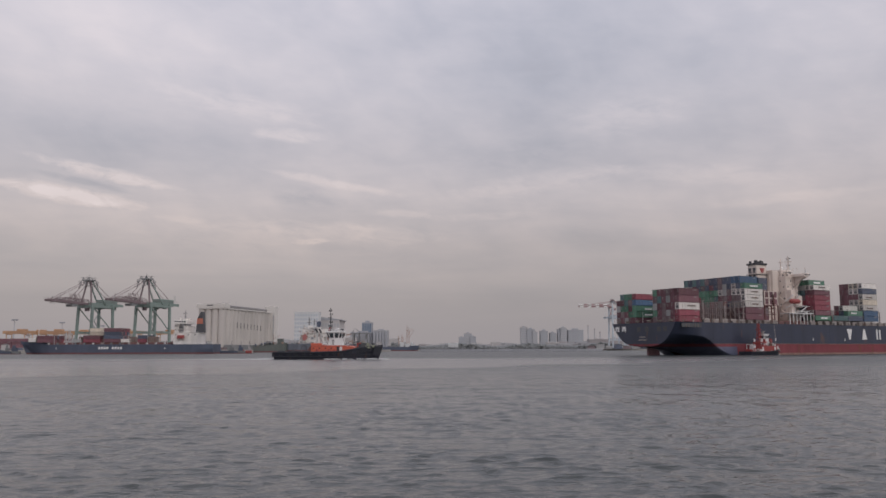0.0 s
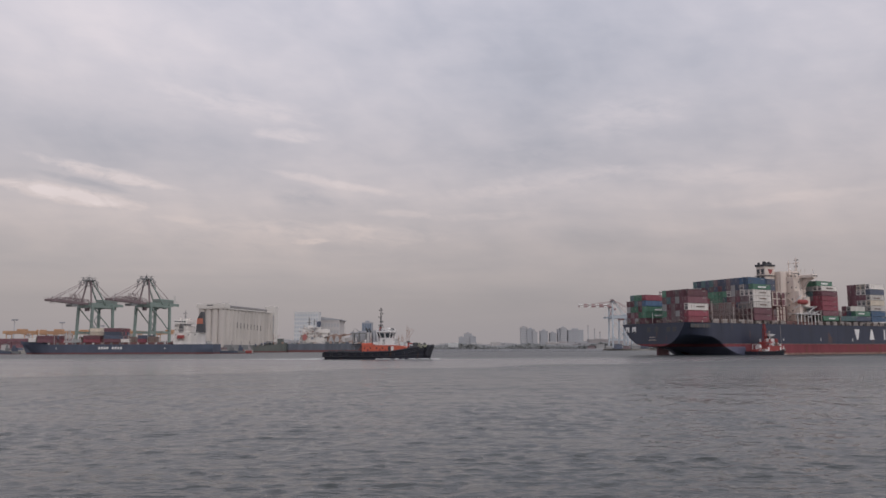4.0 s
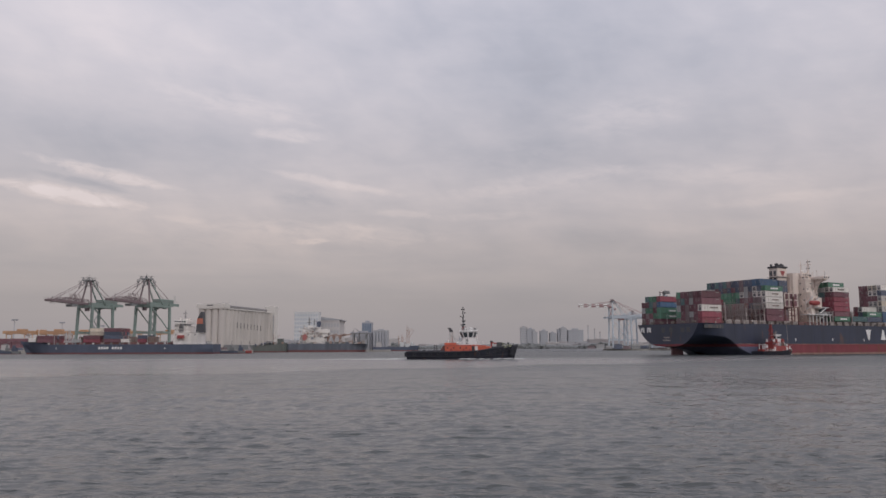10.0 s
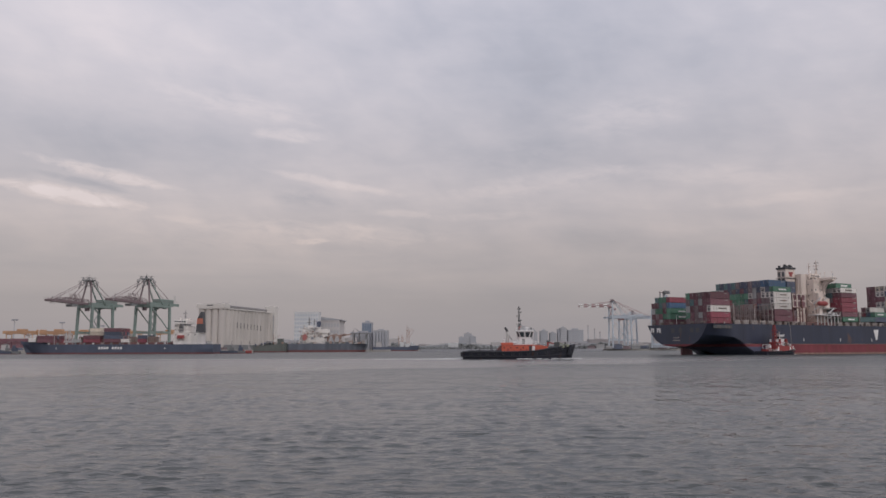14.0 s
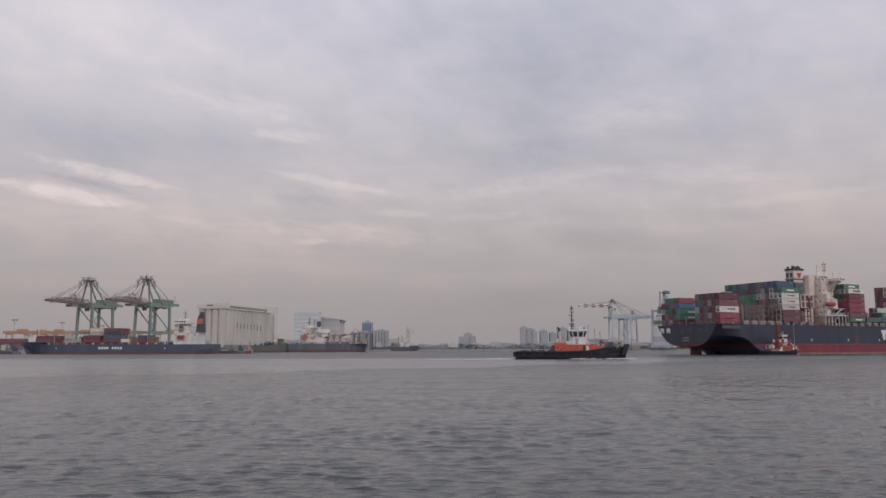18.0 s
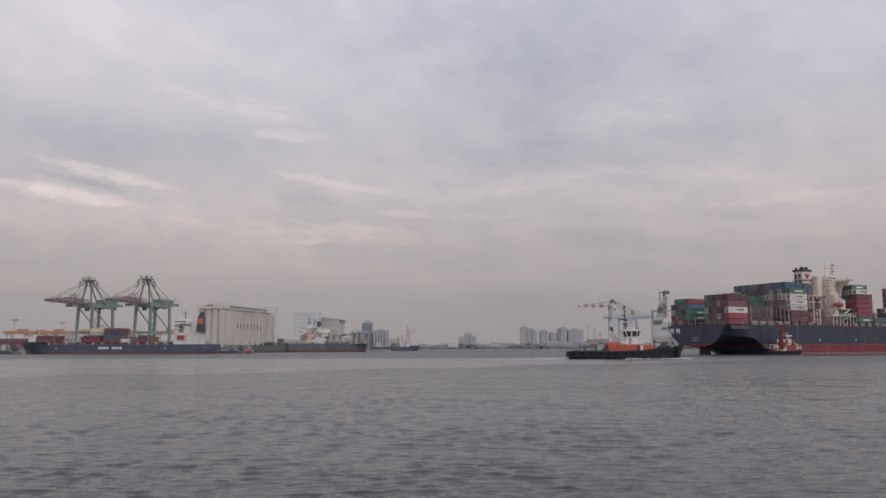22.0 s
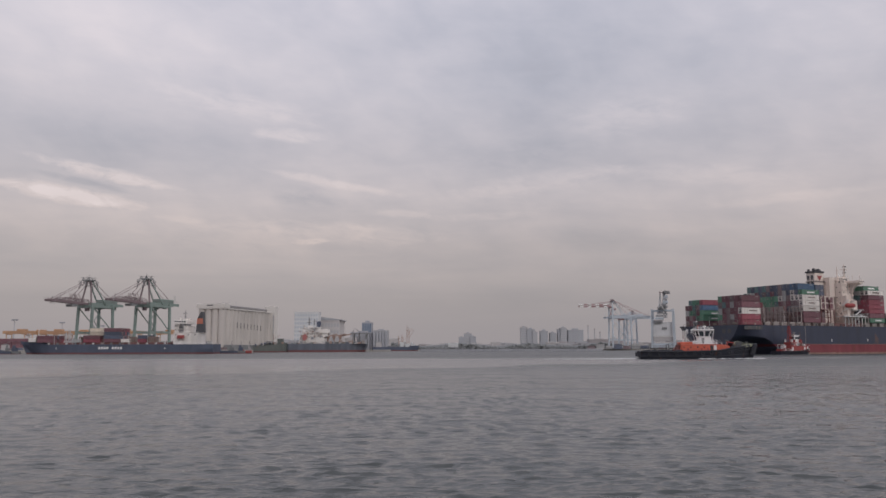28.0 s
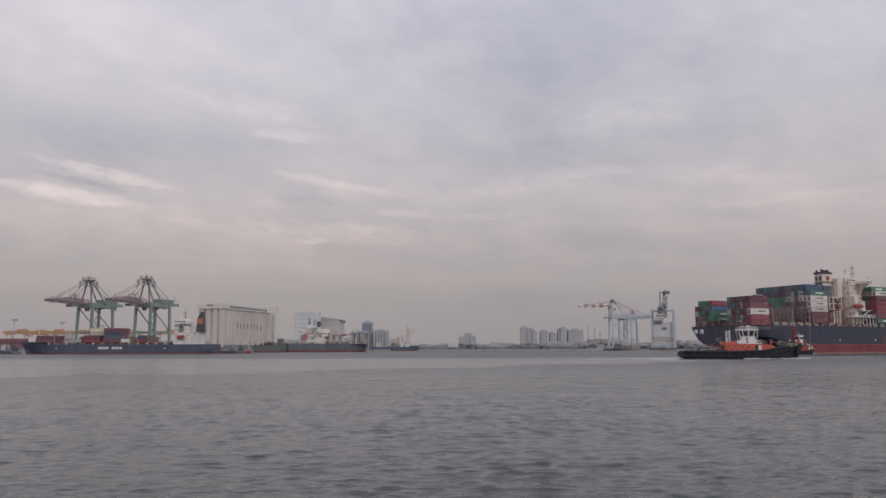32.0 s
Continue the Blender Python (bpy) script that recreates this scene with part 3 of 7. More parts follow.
        for k, y in enumerate(np.arange(-18.4, 14, 4.6)):
            for z in (15.6, 18.2, 20.8):
                if z + 2.6 <= top + 0.1:
                    fr.beam((x + 0.25, y + (4.6 if k % 2 else 0), z), (x + 0.25, y + (0 if k % 2 else 4.6), z + 2.6), 0.16)
        part("lashing_bridge", fr, LASHING if top < 25 else DECKRED, ship, "brown steel lashing bridge")
    rnd = random.Random(7)
    rows = 15
    yrow = lambda r: (7 - r) * 2.5          # row 0 to port, row 14 to starboard
    mix = ["maroon", "red", "green", "brown", "maroon", "green", "navy", "brown", "grey", "red", "teal"]

    def bay(x, base, tiers, heights, fixed=(), palette=mix, use=range(15)):
        for r in use:
            z = base
            for t in range(tiers(r)):
                c = rnd.choice(palette)
                c = dict(fixed).get((r, t), c)
                container(ship, x, yrow(r), z, c, height=heights[t])
                z += heights[t]

    # aft bay: two blocks with an empty lane between them
    fx = {}
    for t, row in enumerate((("brown", "maroon", "grey", "maroon", "maroon"), ("maroon", "brown", "maroon", "green", "green"),
                             ("grey", "green", "green", "maroon", "green"), ("maroon", "maroon", "teal", "brown", "blue"),
                             ("green", "teal", "green", "green", "red"))):
        for r, c in enumerate(row):
            fx[(r, t)] = c
    bay(-41.8, 14.13, lambda r: 4 if r == 0 else 5, [2.646] * 5, fx, use=range(0, 5))
    fx = {(14, t): c for t, c in enumerate(("red", "red", "white", "maroon", "maroon"))}
    for t, row in enumerate((("brown", "maroon", "brown", "brown", "maroon"), ("green", "maroon", "brown", "grey", "maroon"), ("grey", "maroon", "brown", "maroon", "maroon"),
                             ("brown", "teal", "maroon", "grey", "maroon"), ("green", "maroon", "maroon", "brown", "maroon"))):
        for k, c in enumerate(row):
            fx[(9 + k, t)] = c
    bay(-41.8, 14.13, lambda r: 5, [2.58, 2.58, 3.0, 3.0, 3.0], fx, use=range(9, 15))
    # high bay aft of the funnel
    hc = [2.88, 2.88, 2.77, 2.77, 2.77, 2.53, 3.3]
    fx = {}
    for t, c in enumerate(("maroon", "maroon", "white", "white", "white", "green")):
        fx[(14, t)] = c
        fx[(13, t)] = ("brown", "maroon", "grey", "brown", "white", "blue")[t]
    for r in range(14):
        fx[(r, 6)] = ("teal", "teal", "navy", "teal", "navy", "teal", "brown", "navy", "navy", "brown", "navy", "navy", "blue", "blue")[r]
        fx[(r, 0)], fx[(r, 1)] = "brown", ("brown", "maroon", "brown")[r % 3]
        fx[(r, 5)] = ("teal", "brown", "grey", "maroon", "navy", "brown", "navy", "maroon", "navy", "brown", "grey", "navy", "white", "navy")[r]
    for r in range(4, 9):
        fx[(r, 4)] = "green"
    for r in range(5, 8):
        fx[(r, 3)] = "green"
    fx.update({(9, 2): "grey", (9, 4): "white", (10, 4): "grey", (12, 3): "brown", (12, 4): "white", (5, 2): "brown", (11, 3): "maroon", (9, 3): "maroon", (8, 3): "teal", (1, 5): "white"})
    bay(0, 15.57, lambda r: 6 if r in (0, 14) else 7, hc, fx)
    # short bay before the funnel
    for r in range(7, 14):
        for t in range(7):
            container(ship, 12.9, yrow(r), 15.57 + 2.8 * t, "navy" if t > 4 else ("brown", "maroon")[(r + t) % 2], length=6.06, height=2.8)
    # tank frames standing on the starboard side before the funnel
    for i, x in enumerate((14.2, 17.4, 20.6)):
        for z in (22.6, 25.8):
            tank = part("tank_container", Shape().bevel_box(x + 0.2, x + 2.9, -17.6, -15.3, z + 0.2, z + 2.9, 0.15), PAINT["maroon"], ship, "maroon box in a pale frame")
            fr = Shape()
            for xx in (x, x + 2.9):
                fr.box(xx, xx + 0.45, -17.9, -17.6, z, z + 3.1)
            fr.box(x + 0.25, x + 2.9, -17.9, -17.6, z, z + 0.22).box(x + 0.25, x + 2.9, -17.9, -17.6, z + 2.88, z + 3.1)
            part("frame", fr, CREAM, tank)
    part("tank_stand", Shape().box(14.0, 24.0, -17.9, -15.0, 22.3, 22.6).box(14.0, 14.4, -17.9, -17.5, 14, 22.3).box(18.8, 19.2, -17.9, -17.5, 14, 22.3).box(23.4, 23.8, -17.9, -17.5, 14, 22.3), DECKRED, ship)
    # forward of the house
    fx = {}
    for t, c in enumerate(("green", "maroon", "red", "red", "red", "maroon", "white")):
        fx[(14, t)] = fx[(13, t)] = c
    for r in range(9, 14):
        fx[(r, 7)] = "green"
    fx[(12, 6)] = fx[(11, 6)] = "grey"
    part("box_mark", Shape().box(53.5, 58.5, -16.3, -16.17, 34.0, 34.8), MARK, ship)
    part("box_mark", Shape().box(53.5, 58.5, -18.8, -18.67, 31.6, 32.3), STEEL, ship)
    bay(49.9, 16.14, lambda r: 7 if r == 14 else (8 if r > 8 else 0), [2.43] * 7 + [2.53], fx)
    fx = {}
    for t, c in enumerate(("blue", "blue", "white", "cream", "white", "navy", "white")):
        fx[(14, t)] = c
    for t, c in enumerate(("brown", "maroon", "grey", "white", "maroon", "white", "cream")):
        fx[(13, t)] = fx[(12, t)] = c
    for t in range(7):
        fx[(11, t)] = fx[(10, t)] = ("brown", "maroon", "brown", "maroon", "maroon", "maroon", "maroon")[t]
    bay(89.2, 16.2, lambda r: 7 if r > 9 else 0, [2.77] * 8, fx)
    bay(64, 16.2, lambda r: 4 if r in (8, 9, 10) else (1 if r > 10 else 0), [2.6] * 4, {(8, 3): "blue", (9, 3): "blue", (10, 3): "navy", (10, 2): "brown"})
    bay(76, 16.2, lambda r: 2 if r == 14 else 3 if r > 11 else 0, [2.6] * 4, {(14, 0): "navy", (14, 1): "green", (13, 2): "white", (12, 2): "maroon"})
    # labels on the boxes: plain pale panels with bars
    def label_bar(x, z, w, h, mat):
        part("box_mark", Shape().box(x, x + w, -18.78, -18.70, z, z + h), mat, ship)
    label_bar(-37.0, 20.6, 5.0, 0.55, STEEL)
    for t in range(3):
        label_bar(4.2, 21.33 + 2.77 * t + 1.1, 4.6, 0.5, STEEL)
    label_bar(3.5, 30.4, 5.4, 0.7, MARK)
    label_bar(54, 16.9, 5.0, 0.7, MARK)
    label_bar(78.2, 19.7, 5.0, 0.7, MARK)
    label_bar(92.0, 22.5, 5.5, 0.6, STEEL)
    label_bar(92.0, 28.0, 5.5, 0.6, STEEL)
    for z in (17.4, 20.0):
        part("box_mark", Shape().box(-36.5, -32.0, 6.20, 6.29, z + 0.2, z + 0.9), MARK, ship)
    # engine casing and funnel
    part("engine_casing", Shape().bevel_box(22, 37, -8, 9, 14, 30, 0.2), CREAM, ship, "cream engine casing")
    part("casing_trunk", Shape().prism([(33.9, 30), (39.4, 30), (39.4, 38.8), (37.2, 40.2), (33.9, 40.2)], -8.2, 3), CREAM, ship, "tall cream casing trunk beside the funnel")
    part("funnel", Shape().bevel_box(26.6, 33.8, -5.1, 0.1, 30, 42.8, 0.25), CREAM, ship, "cream funnel casing")
    part("funnel_cap", Shape().bevel_box(26.2, 34.1, -5.5, 0.5, 42.8, 43.7, 0.15), BLACK, ship, "black funnel top plate")
    for i, (x, y, h) in enumerate(((27.4, -4.4, 45.2), (27.4, -1.0, 45.0), (29.2, -2.6, 45.5), (30.6, -4.4, 45.2), (31.0, -1.0, 45.4), (33.0, -3.4, 45.0), (32.8, -1.2, 45.2))):
        part("exhaust_pipe", Shape().cyl(x, y, 43.7, h - 0.2, 0.62, n=10), BLACK, ship)
    for z in (35.4, 38.9):
        for y in (-4.4, -2.0):
            part("louvre", Shape().bevel_box(26.53, 26.7, y, y + 1.6, z, z + 2.5, 0.05), DARKGREY, ship)
    part("funnel_mark", Shape().prism([(28.6, 41.3), (32.2, 41.3), (31.0, 38.9), (29.8, 38.9)], -5.18, -5.0), REDP, ship, "plain red funnel mark")
    part("funnel_platform", Shape().bevel_box(26.0, 34.3, -5.7, 0.7, 38.0, 38.25, 0.05), DARKGREY, ship)
    fr_ = Shape()
    for zz in (38.8, 39.3):
        fr_.beam((26.1, -5.6, zz), (34.2, -5.6, zz), 0.07).beam((26.1, -5.6, zz), (26.1, 0.6, zz), 0.07)
    for x in np.arange(26.1, 34.3, 1.35):
        fr_.beam((x, -5.6, 38.2), (x, -5.6, 39.3), 0.07)
    part("funnel_rail", fr_, CREAM, ship)
    # accommodation house in tiers
    house = part("deckhouse", Shape().bevel_box(38, 47, -12.2, 12.2, 14, 37.4, 0.25), CREAM, ship, "cream accommodation block")
    for t in range(8):
        z = 16.6 + t * 2.8
        out = 1.6 if t in (2, 3) else 0.35
        part("deck_edge", Shape().box(37.9 if t > 3 else 37.2, 47.2, -12.2 - out, -12.1, z, z + 0.16), CREAM, house)
        if t in (0, 1, 2, 3, 7):
            rl = Shape()
            ys_ = -12.2 - out + 0.08
            for zz in (0.6, 1.1):
                rl.beam((37.4, ys_, z + zz), (47.1, ys_, z + zz), 0.06)
            for x in np.arange(37.4, 47.2, 1.9):
                rl.beam((x, ys_, z), (x, ys_, z + 1.1), 0.06)
            part("railing", rl, CREAM, house)
        for x in (39.2, 43.6) if t % 2 else (41.4, 45.8):
            part("cabin_window", Shape().bevel_box(x, x + 0.55, -12.27, -12.1, z + 1.2, z + 1.9, 0.04), WINDOW, house)
        for y in (-11.2,) if t % 2 else (-9.4,):
            part("cabin_window", Shape().bevel_box(37.92, 38.1, y, y + 0.55, z + 1.2, z + 1.9, 0.04), WINDOW, house)
        if t < 5:
            ya, yb = (-11.4, -8.4) if t % 2 else (-8.4, -11.4)
            part("stairway", Shape().beam((37.5, ya, z), (37.5, yb, z + 2.8), 0.4, 0.12), CREAM, house)
    part("wall_pipe", Shape().cyl(42.6, -12.34, 20, 37.2, 0.12, n=6).cyl(45.2, -12.34, 27, 37.2, 0.1, n=6), PALEBOX, house)
    part("roof_rail", Shape().beam((38.1, -12.1, 38.0), (47, -12.1, 38.0), 0.06).beam((38.1, -12.1, 38.5), (47, -12.1, 38.5), 0.06), CREAM, house)
    part("vent_cowl", Shape().cyl(39.0, -10.9, 37.4, 39.2, 0.5, 0.7, n=8).cyl(39.0, -8.9, 37.4, 39.6, 0.4, 0.6, n=8), CREAM, house)
    part("locker", Shape().bevel_box(39.8, 41.6, -12.0, -9.4, 37.4, 38.8, 0.1), CREAM, house)
    part("side_trunk", Shape().bevel_box(38.4, 41.0, -14.4, -12.2, 19.4, 30.5, 0.2), CREAM, house, "cream stair trunk")
    part("side_cabin", Shape().bevel_box(42.5, 47, -14.2, -12.2, 22.2, 27.8, 0.2), CREAM, house)
    bridge = part("wheelhouse", Shape().bevel_box(40, 47.4, -9, 9, 37.4, 40.6, 0.2), CREAM, ship, "cream wheelhouse")
    for y in np.arange(-8.4, 8.2, 1.7):
        part("bridge_window", Shape().box(47.35, 47.46, y, y + 1.4, 38.7, 39.9), WINDOW, bridge)
    for x in np.arange(40.6, 46.8, 1.7):
        part("bridge_window", Shape().box(x, x + 1.2, -9.06, -8.9, 38.8, 39.8), WINDOW, bridge)
    part("bridge_wing", Shape().bevel_box(43.2, 47.2, -18.6, -9, 36.9, 38.4, 0.2), CREAM, ship, "cream bridge wing")
    part("wing_brace", Shape().prism([(-12.2, 31.2), (-12.2, 36.9), (-18.5, 36.9), (-18.5, 36.3), (-16.6, 35.9), (-14.9, 35.0), (-13.6, 33.6), (-12.8, 31.9)], 44.4, 46.0, axis="x"), CREAM, ship, "curved bracket under the bridge wing")
    part("wing_light", Shape().cyl(45.2, -18.0, 38.4, 40.2, 0.25, n=8), WHITE, ship)
    mast = part("radar_mast", Shape().cyl(46.4, -8.0, 40.6, 47.6, 0.5, 0.28, n=10).box(46.0, 46.8, -9.8, -6.2, 44.8, 45.1), CREAM, ship, "cream radar mast")
    part("radar_bar", Shape().box(46.3, 46.6, -9.4, -7.0, 46.2, 46.6), DARKGREY, mast)
    part("radar_bar", Shape().box(46.2, 46.7, -8.9, -7.0, 42.9, 43.4), DARKGREY, mast)
    part("signal_mast", Shape().cyl(42, -7.0, 40.6, 46.4, 0.35, 0.2, n=8).box(41.8, 42.2, -8.2, -5.8, 44.4, 44.6), CREAM, ship)
    part("satellite_dome", Shape().cyl(44.3, -5.6, 40.6, 42.0, 0.9, 0.9, n=12).cyl(44.3, -5.6, 42.0, 42.6, 0.9, 0.3, n=12), WHITE, ship)
    # pipes, ladders and lamps on the casing and the house
    for y in (-6.6, -5.8, -2.2):
        part("casing_pipe", Shape().cyl(33.7, y, 30, 38.2, 0.22, n=8), CREAM, ship)
    for x in (35.2, 37.6):
        for z in (31.5, 34.2):
            part("casing_vent", Shape().bevel_box(x, x + 1.3, -7.68, -7.5, z, z + 1.5, 0.05), PALEBOX, ship)
    part("casing_ladder", Shape().box(34.3, 34.5, -7.75, -7.6, 30, 38.4).box(34.9, 35.1, -7.75, -7.6, 30, 38.4), STEEL, ship)
    for x, y in ((41, -8.6), (43, -9.4), (46, -10.6), (44.6, -14.0), (45.6, -17.4)):
        part("lamp_mast", Shape().cyl(x, y, 38.4, 40.8, 0.1, n=6).cyl(x, y, 40.8, 41.2, 0.25, n=8), CREAM, ship)
    for x in (43.4, 44.9, 46.4):
        part("wing_window", Shape().box(x, x + 0.9, -18.66, -18.5, 37.4, 38.0), WINDOW, ship)
    # lifeboat in its davits
    lb = Shape()
    for a, b in ((0, 0.35), (0.08, 0.8), (0.25, 1.0), (0.75, 1.0), (0.92, 0.8), (1, 0.35)):
        lb.v += [(34.8 + 6.8 * a, -16.4 + 1.35 * b * math.cos(q), 24.9 + 1.25 * b * math.sin(q)) for q in np.arange(0, 6.28, 6.2832 / 10)]
    for i in range(5):
        lb.f += [(i * 10 + j, (i + 1) * 10 + j, (i + 1) * 10 + (j + 1) % 10, i * 10 + (j + 1) % 10) for j in range(10)]
    lb.f += [tuple(range(10)), tuple(range(59, 49, -1))]
    part("lifeboat", lb, REDP, ship, "enclosed red lifeboat in davits", smooth=True)
    for x in (35.8, 40.4):
        part("davit", Shape().beam((x, -13.2, 24.8), (x, -17.4, 28.0), 0.4).beam((x, -17.4, 28), (x, -16.4, 26), 0.15), WHITE, ship)
        part("boat_cradle", Shape().beam((x, -13.2, 22), (x, -16.8, 23.4), 0.4), WHITE, ship)
    for x in np.arange(32, 48.5, 2.6):
        part("boat_deck_post", Shape().beam((x, -17.6, 14), (x, -17.6, 19.0), 0.35), WHITE, ship)
    part("boat_deck", Shape().bevel_box(31, 48.5, -18.3, -13, 19.0, 19.4, 0.05), WHITE, ship, "white boat deck on posts")
    bd = Shape()
    for x in np.arange(31.2, 48.5, 2.15):
        bd.beam((x, -18.2, 19.4), (x, -18.2, 20.5), 0.07)
    for z in (19.95, 20.5):
        bd.beam((31.2, -18.2, z), (48.4, -18.2, z), 0.06)
    part("boat_deck_rail", bd, WHITE, ship)
    pr = Shape()
    for z in (20, 22.6):
        pr.box(41, 47.5, -17.5, -13, z, z + 0.25)
        pr.beam((41.5, -17, z - 2.4), (46, -17, z), 0.7, 0.25)
    part("accommodation_ladder", pr, WHITE, ship)
    # provision crane
    part("provision_crane", Shape().cyl(23.5, -12, 14, 24, 0.5, n=10).beam((23.5, -12, 23.6), (30, -13, 25.5), 0.5), CREAM, ship)
    return ship


big_ship = build_big_ship()

# ---- tugs ----


def tug_hb(length, beam, sheer):
    def hb(x, z):
        u = max(0.0, min(1.0, x / length))
        b = beam / 2
        if u < 0.1:
            b *= 0.82 + 0.18 * (u / 0.1) ** 0.6
        if u > 0.62:
            b *= max(0.02, 1 - ((u - 0.62) / 0.39) ** 2.2)
        return b * (0.86 + 0.14 * min(1.0, max(0.0, (z + 1) / 3)))
    return hb


def build_tug():
    tug = thing("tugboat", "black-hulled harbour tug with orange deckhouse and white wheelhouse", "tugboat")
    L, B = 31.2, 10.4
    hb = tug_hb(L, B, 0)
    st = [L * i / 40 for i in range(41)]
    top = lambda x: lerp(x, [(0, 2.3), (12, 2.3), (20, 2.5), (25, 3.4), (32, 4.4)])
    s = Shape()
    lv = [-1.2, -0.4, 0.2, 0.7, 1.2, 1.7, 2.2]
    nl = len(lv)
    for side in (1, -1):
        vs = [(x + 0.28 * ((z if j < nl - 1 else top(x)) - 3.9) * max(0, (x / L - 0.7) / 0.3), side * hb(x, z), z if j < nl - 1 else top(x)) for x in st for j, z in enumerate(lv)]
        s.add(vs, [(i * nl + j, (i + 1) * nl + j, (i + 1) * nl + j + 1, i * nl + j + 1) for i in range(40) for j in range(nl - 1)])
    k = 41 * nl
    s.f += [(j, j + 1, k + j + 1, k + j) for j in range(nl - 1)]
    part("hull", s, TUGHULL, tug, "scuffed black tug hull")
    dk = Shape()
    vs = [(x, sd * hb(x, 2) * 0.97, top(x) - 0.75) for x in st for sd in (1, -1)]
    dk.add(vs, [(2 * i, 2 * i + 2, 2 * i + 3, 2 * i + 1) for i in range(40)])
    part("deck", dk, DECKRED, tug, "brown-red deck")
    # rubber fendering round the rail, a lower rubbing strake and worn tyres
    for side in (1, -1):
        fd, lo_ = Shape(), Shape()
        pts = [(x, side * (hb(x, 2) + 0.12), top(x) - 0.25) for x in st]
        for p, q in zip(pts, pts[1:]):
            fd.beam(p, q, 0.4, 0.5, sides=6)
        part("rail_fender", fd, RUBBER, tug, "black rubber rail fender")
        pts = [(x - 0.8 * max(0, (x / L - 0.7) / 0.3), side * (hb(x, 0.9) + 0.08), 0.75 + max(0.0, x - 20) * 0.07) for x in st]
        for p, q in zip(pts, pts[1:]):
            lo_.beam(p, q, 0.3, 0.34, sides=6)
        part("rub_strake", lo_, RUBBER, tug)
        rq = random.Random(31)
        for i in range(11):
            x = 2.6 + i * 2.25 + rq.uniform(-0.3, 0.3)
            part("tyre_fender", Shape().torus((x, side * (hb(x, 1.2) + 0.14), 1.45 + rq.uniform(-0.15, 0.2) + max(0, (x - 19) * 0.1)), 0.36, 0.2), RUBBER, tug)
        for i in range(5):
            x = 26.0 + i * 1.1
            part("tyre_fender", Shape().torus((x, side * (hb(x, 2) + 0.14), 2.5 + 0.18 * i), 0.42, 0.22), RUBBER, tug)
        # bundles of rope and rolled fenders lying along the after bulwark
        for i in range(7):
            x = 1.6 + i * 1.45 + rq.uniform(-0.3, 0.3)
            part("bulwark_pad", Shape().beam((x, side * hb(x, 2) * 0.97, 2.34), (x + rq.uniform(0.6, 1.1), side * hb(x, 2) * 0.97, 2.34), 0.55, 0.42, sides=7), RUBBER, tug)
    bow = Shape()
    for a in np.arange(-1.2, 1.21, 0.3):
        cx_, cy_ = 29.7 + 0.9 * math.cos(a), 2.7 * math.sin(a)
        bow.beam((cx_ - 0.7, cy_ * 0.9, 1.2), (cx_ + 0.2, cy_, 3.9), 1.15, sides=8)
    part("bow_fender", bow, RUBBER, tug, "thick black bow fender")
    stf = Shape()
    for y in np.arange(-3.9, 4, 0.86):
        stf.cyl(-0.2, y, 0.7, 2.0, 0.45, n=8)
    part("stern_fender", stf, RUBBER, tug)
    def aft(name, shape, *more):
        """A part of the superstructure, which stands a little aft of amidships."""
        shape.v = [(x - 1.6, y, z) for x, y, z in shape.v]
        return part(name, shape, *more)

    # orange deckhouse: higher after part, long main part, sloping fore end
    dh = aft("deckhouse", Shape().bevel_box(12.4, 21.6, -3.3, 3.3, 1.5, 4.1, 0.18), ORANGE, tug, "orange painted deckhouse")
    aft("engine_casing", Shape().bevel_box(12.2, 15.6, -2.9, 2.9, 4.1, 4.75, 0.18), ORANGE, tug, "orange engine casing")
    aft("forward_house", Shape().prism([(21.6, 2.2), (25.4, 2.8), (25.1, 3.6), (23.4, 4.0), (21.6, 4.05)], -2.9, 2.9), ORANGE, tug, "orange sloping forward house")
    aft("house_door", Shape().bevel_box(21.0, 21.75, -3.4, -3.2, 2.1, 3.75, 0.05), WHITE, dh, "white deckhouse door")
    aft("house_door", Shape().bevel_box(20.1, 20.85, -3.37, -3.2, 2.1, 3.75, 0.05), BLACK, dh, "dark open doorway")
    aft("sheer_band", Shape().box(12.45, 21.55, -3.34, -3.28, 3.86, 4.0), REDP, dh)
    for x in (13.2, 15.0, 16.8, 18.5):
        aft("porthole", Shape().prism([(x + 0.22 * math.cos(a), 3.25 + 0.22 * math.sin(a)) for a in np.arange(0, 6.2, 0.7854)], -3.37, -3.2), WINDOW, dh)
    for x, w_ in ((14.0, 0.5), (17.6, 0.4), (19.3, 0.35)):
        aft("wall_box", Shape().bevel_box(x, x + w_, -3.48, -3.29, 2.4, 3.0, 0.04), REDP, dh)
    aft("aft_winch", Shape().beam((11.6, -1.7, 2.6), (11.6, 1.7, 2.6), 1.3, sides=12).prism([(10.6, 1.5), (12.4, 1.5), (12.4, 3.9), (11.8, 3.9)], -2.2, -1.9).prism([(10.6, 1.5), (12.4, 1.5), (12.4, 3.9), (11.8, 3.9)], 1.9, 2.2), DECKRED, tug, "brown-red towing winch aft of the house")
    aft("tow_bow", Shape().beam((9.3, -3.0, 1.6), (9.3, -2.2, 4.0), 0.22).beam((9.3, 3.0, 1.6), (9.3, 2.2, 4.0), 0.22).beam((9.3, -2.2, 4.0), (9.3, 2.2, 4.0), 0.22), DARKGREY, tug)
    for y in (-3.2, 3.2):
        rl = Shape()
        for x in np.arange(15.8, 25.0, 1.06):
            z0 = 4.1 if x < 23 else 3.7
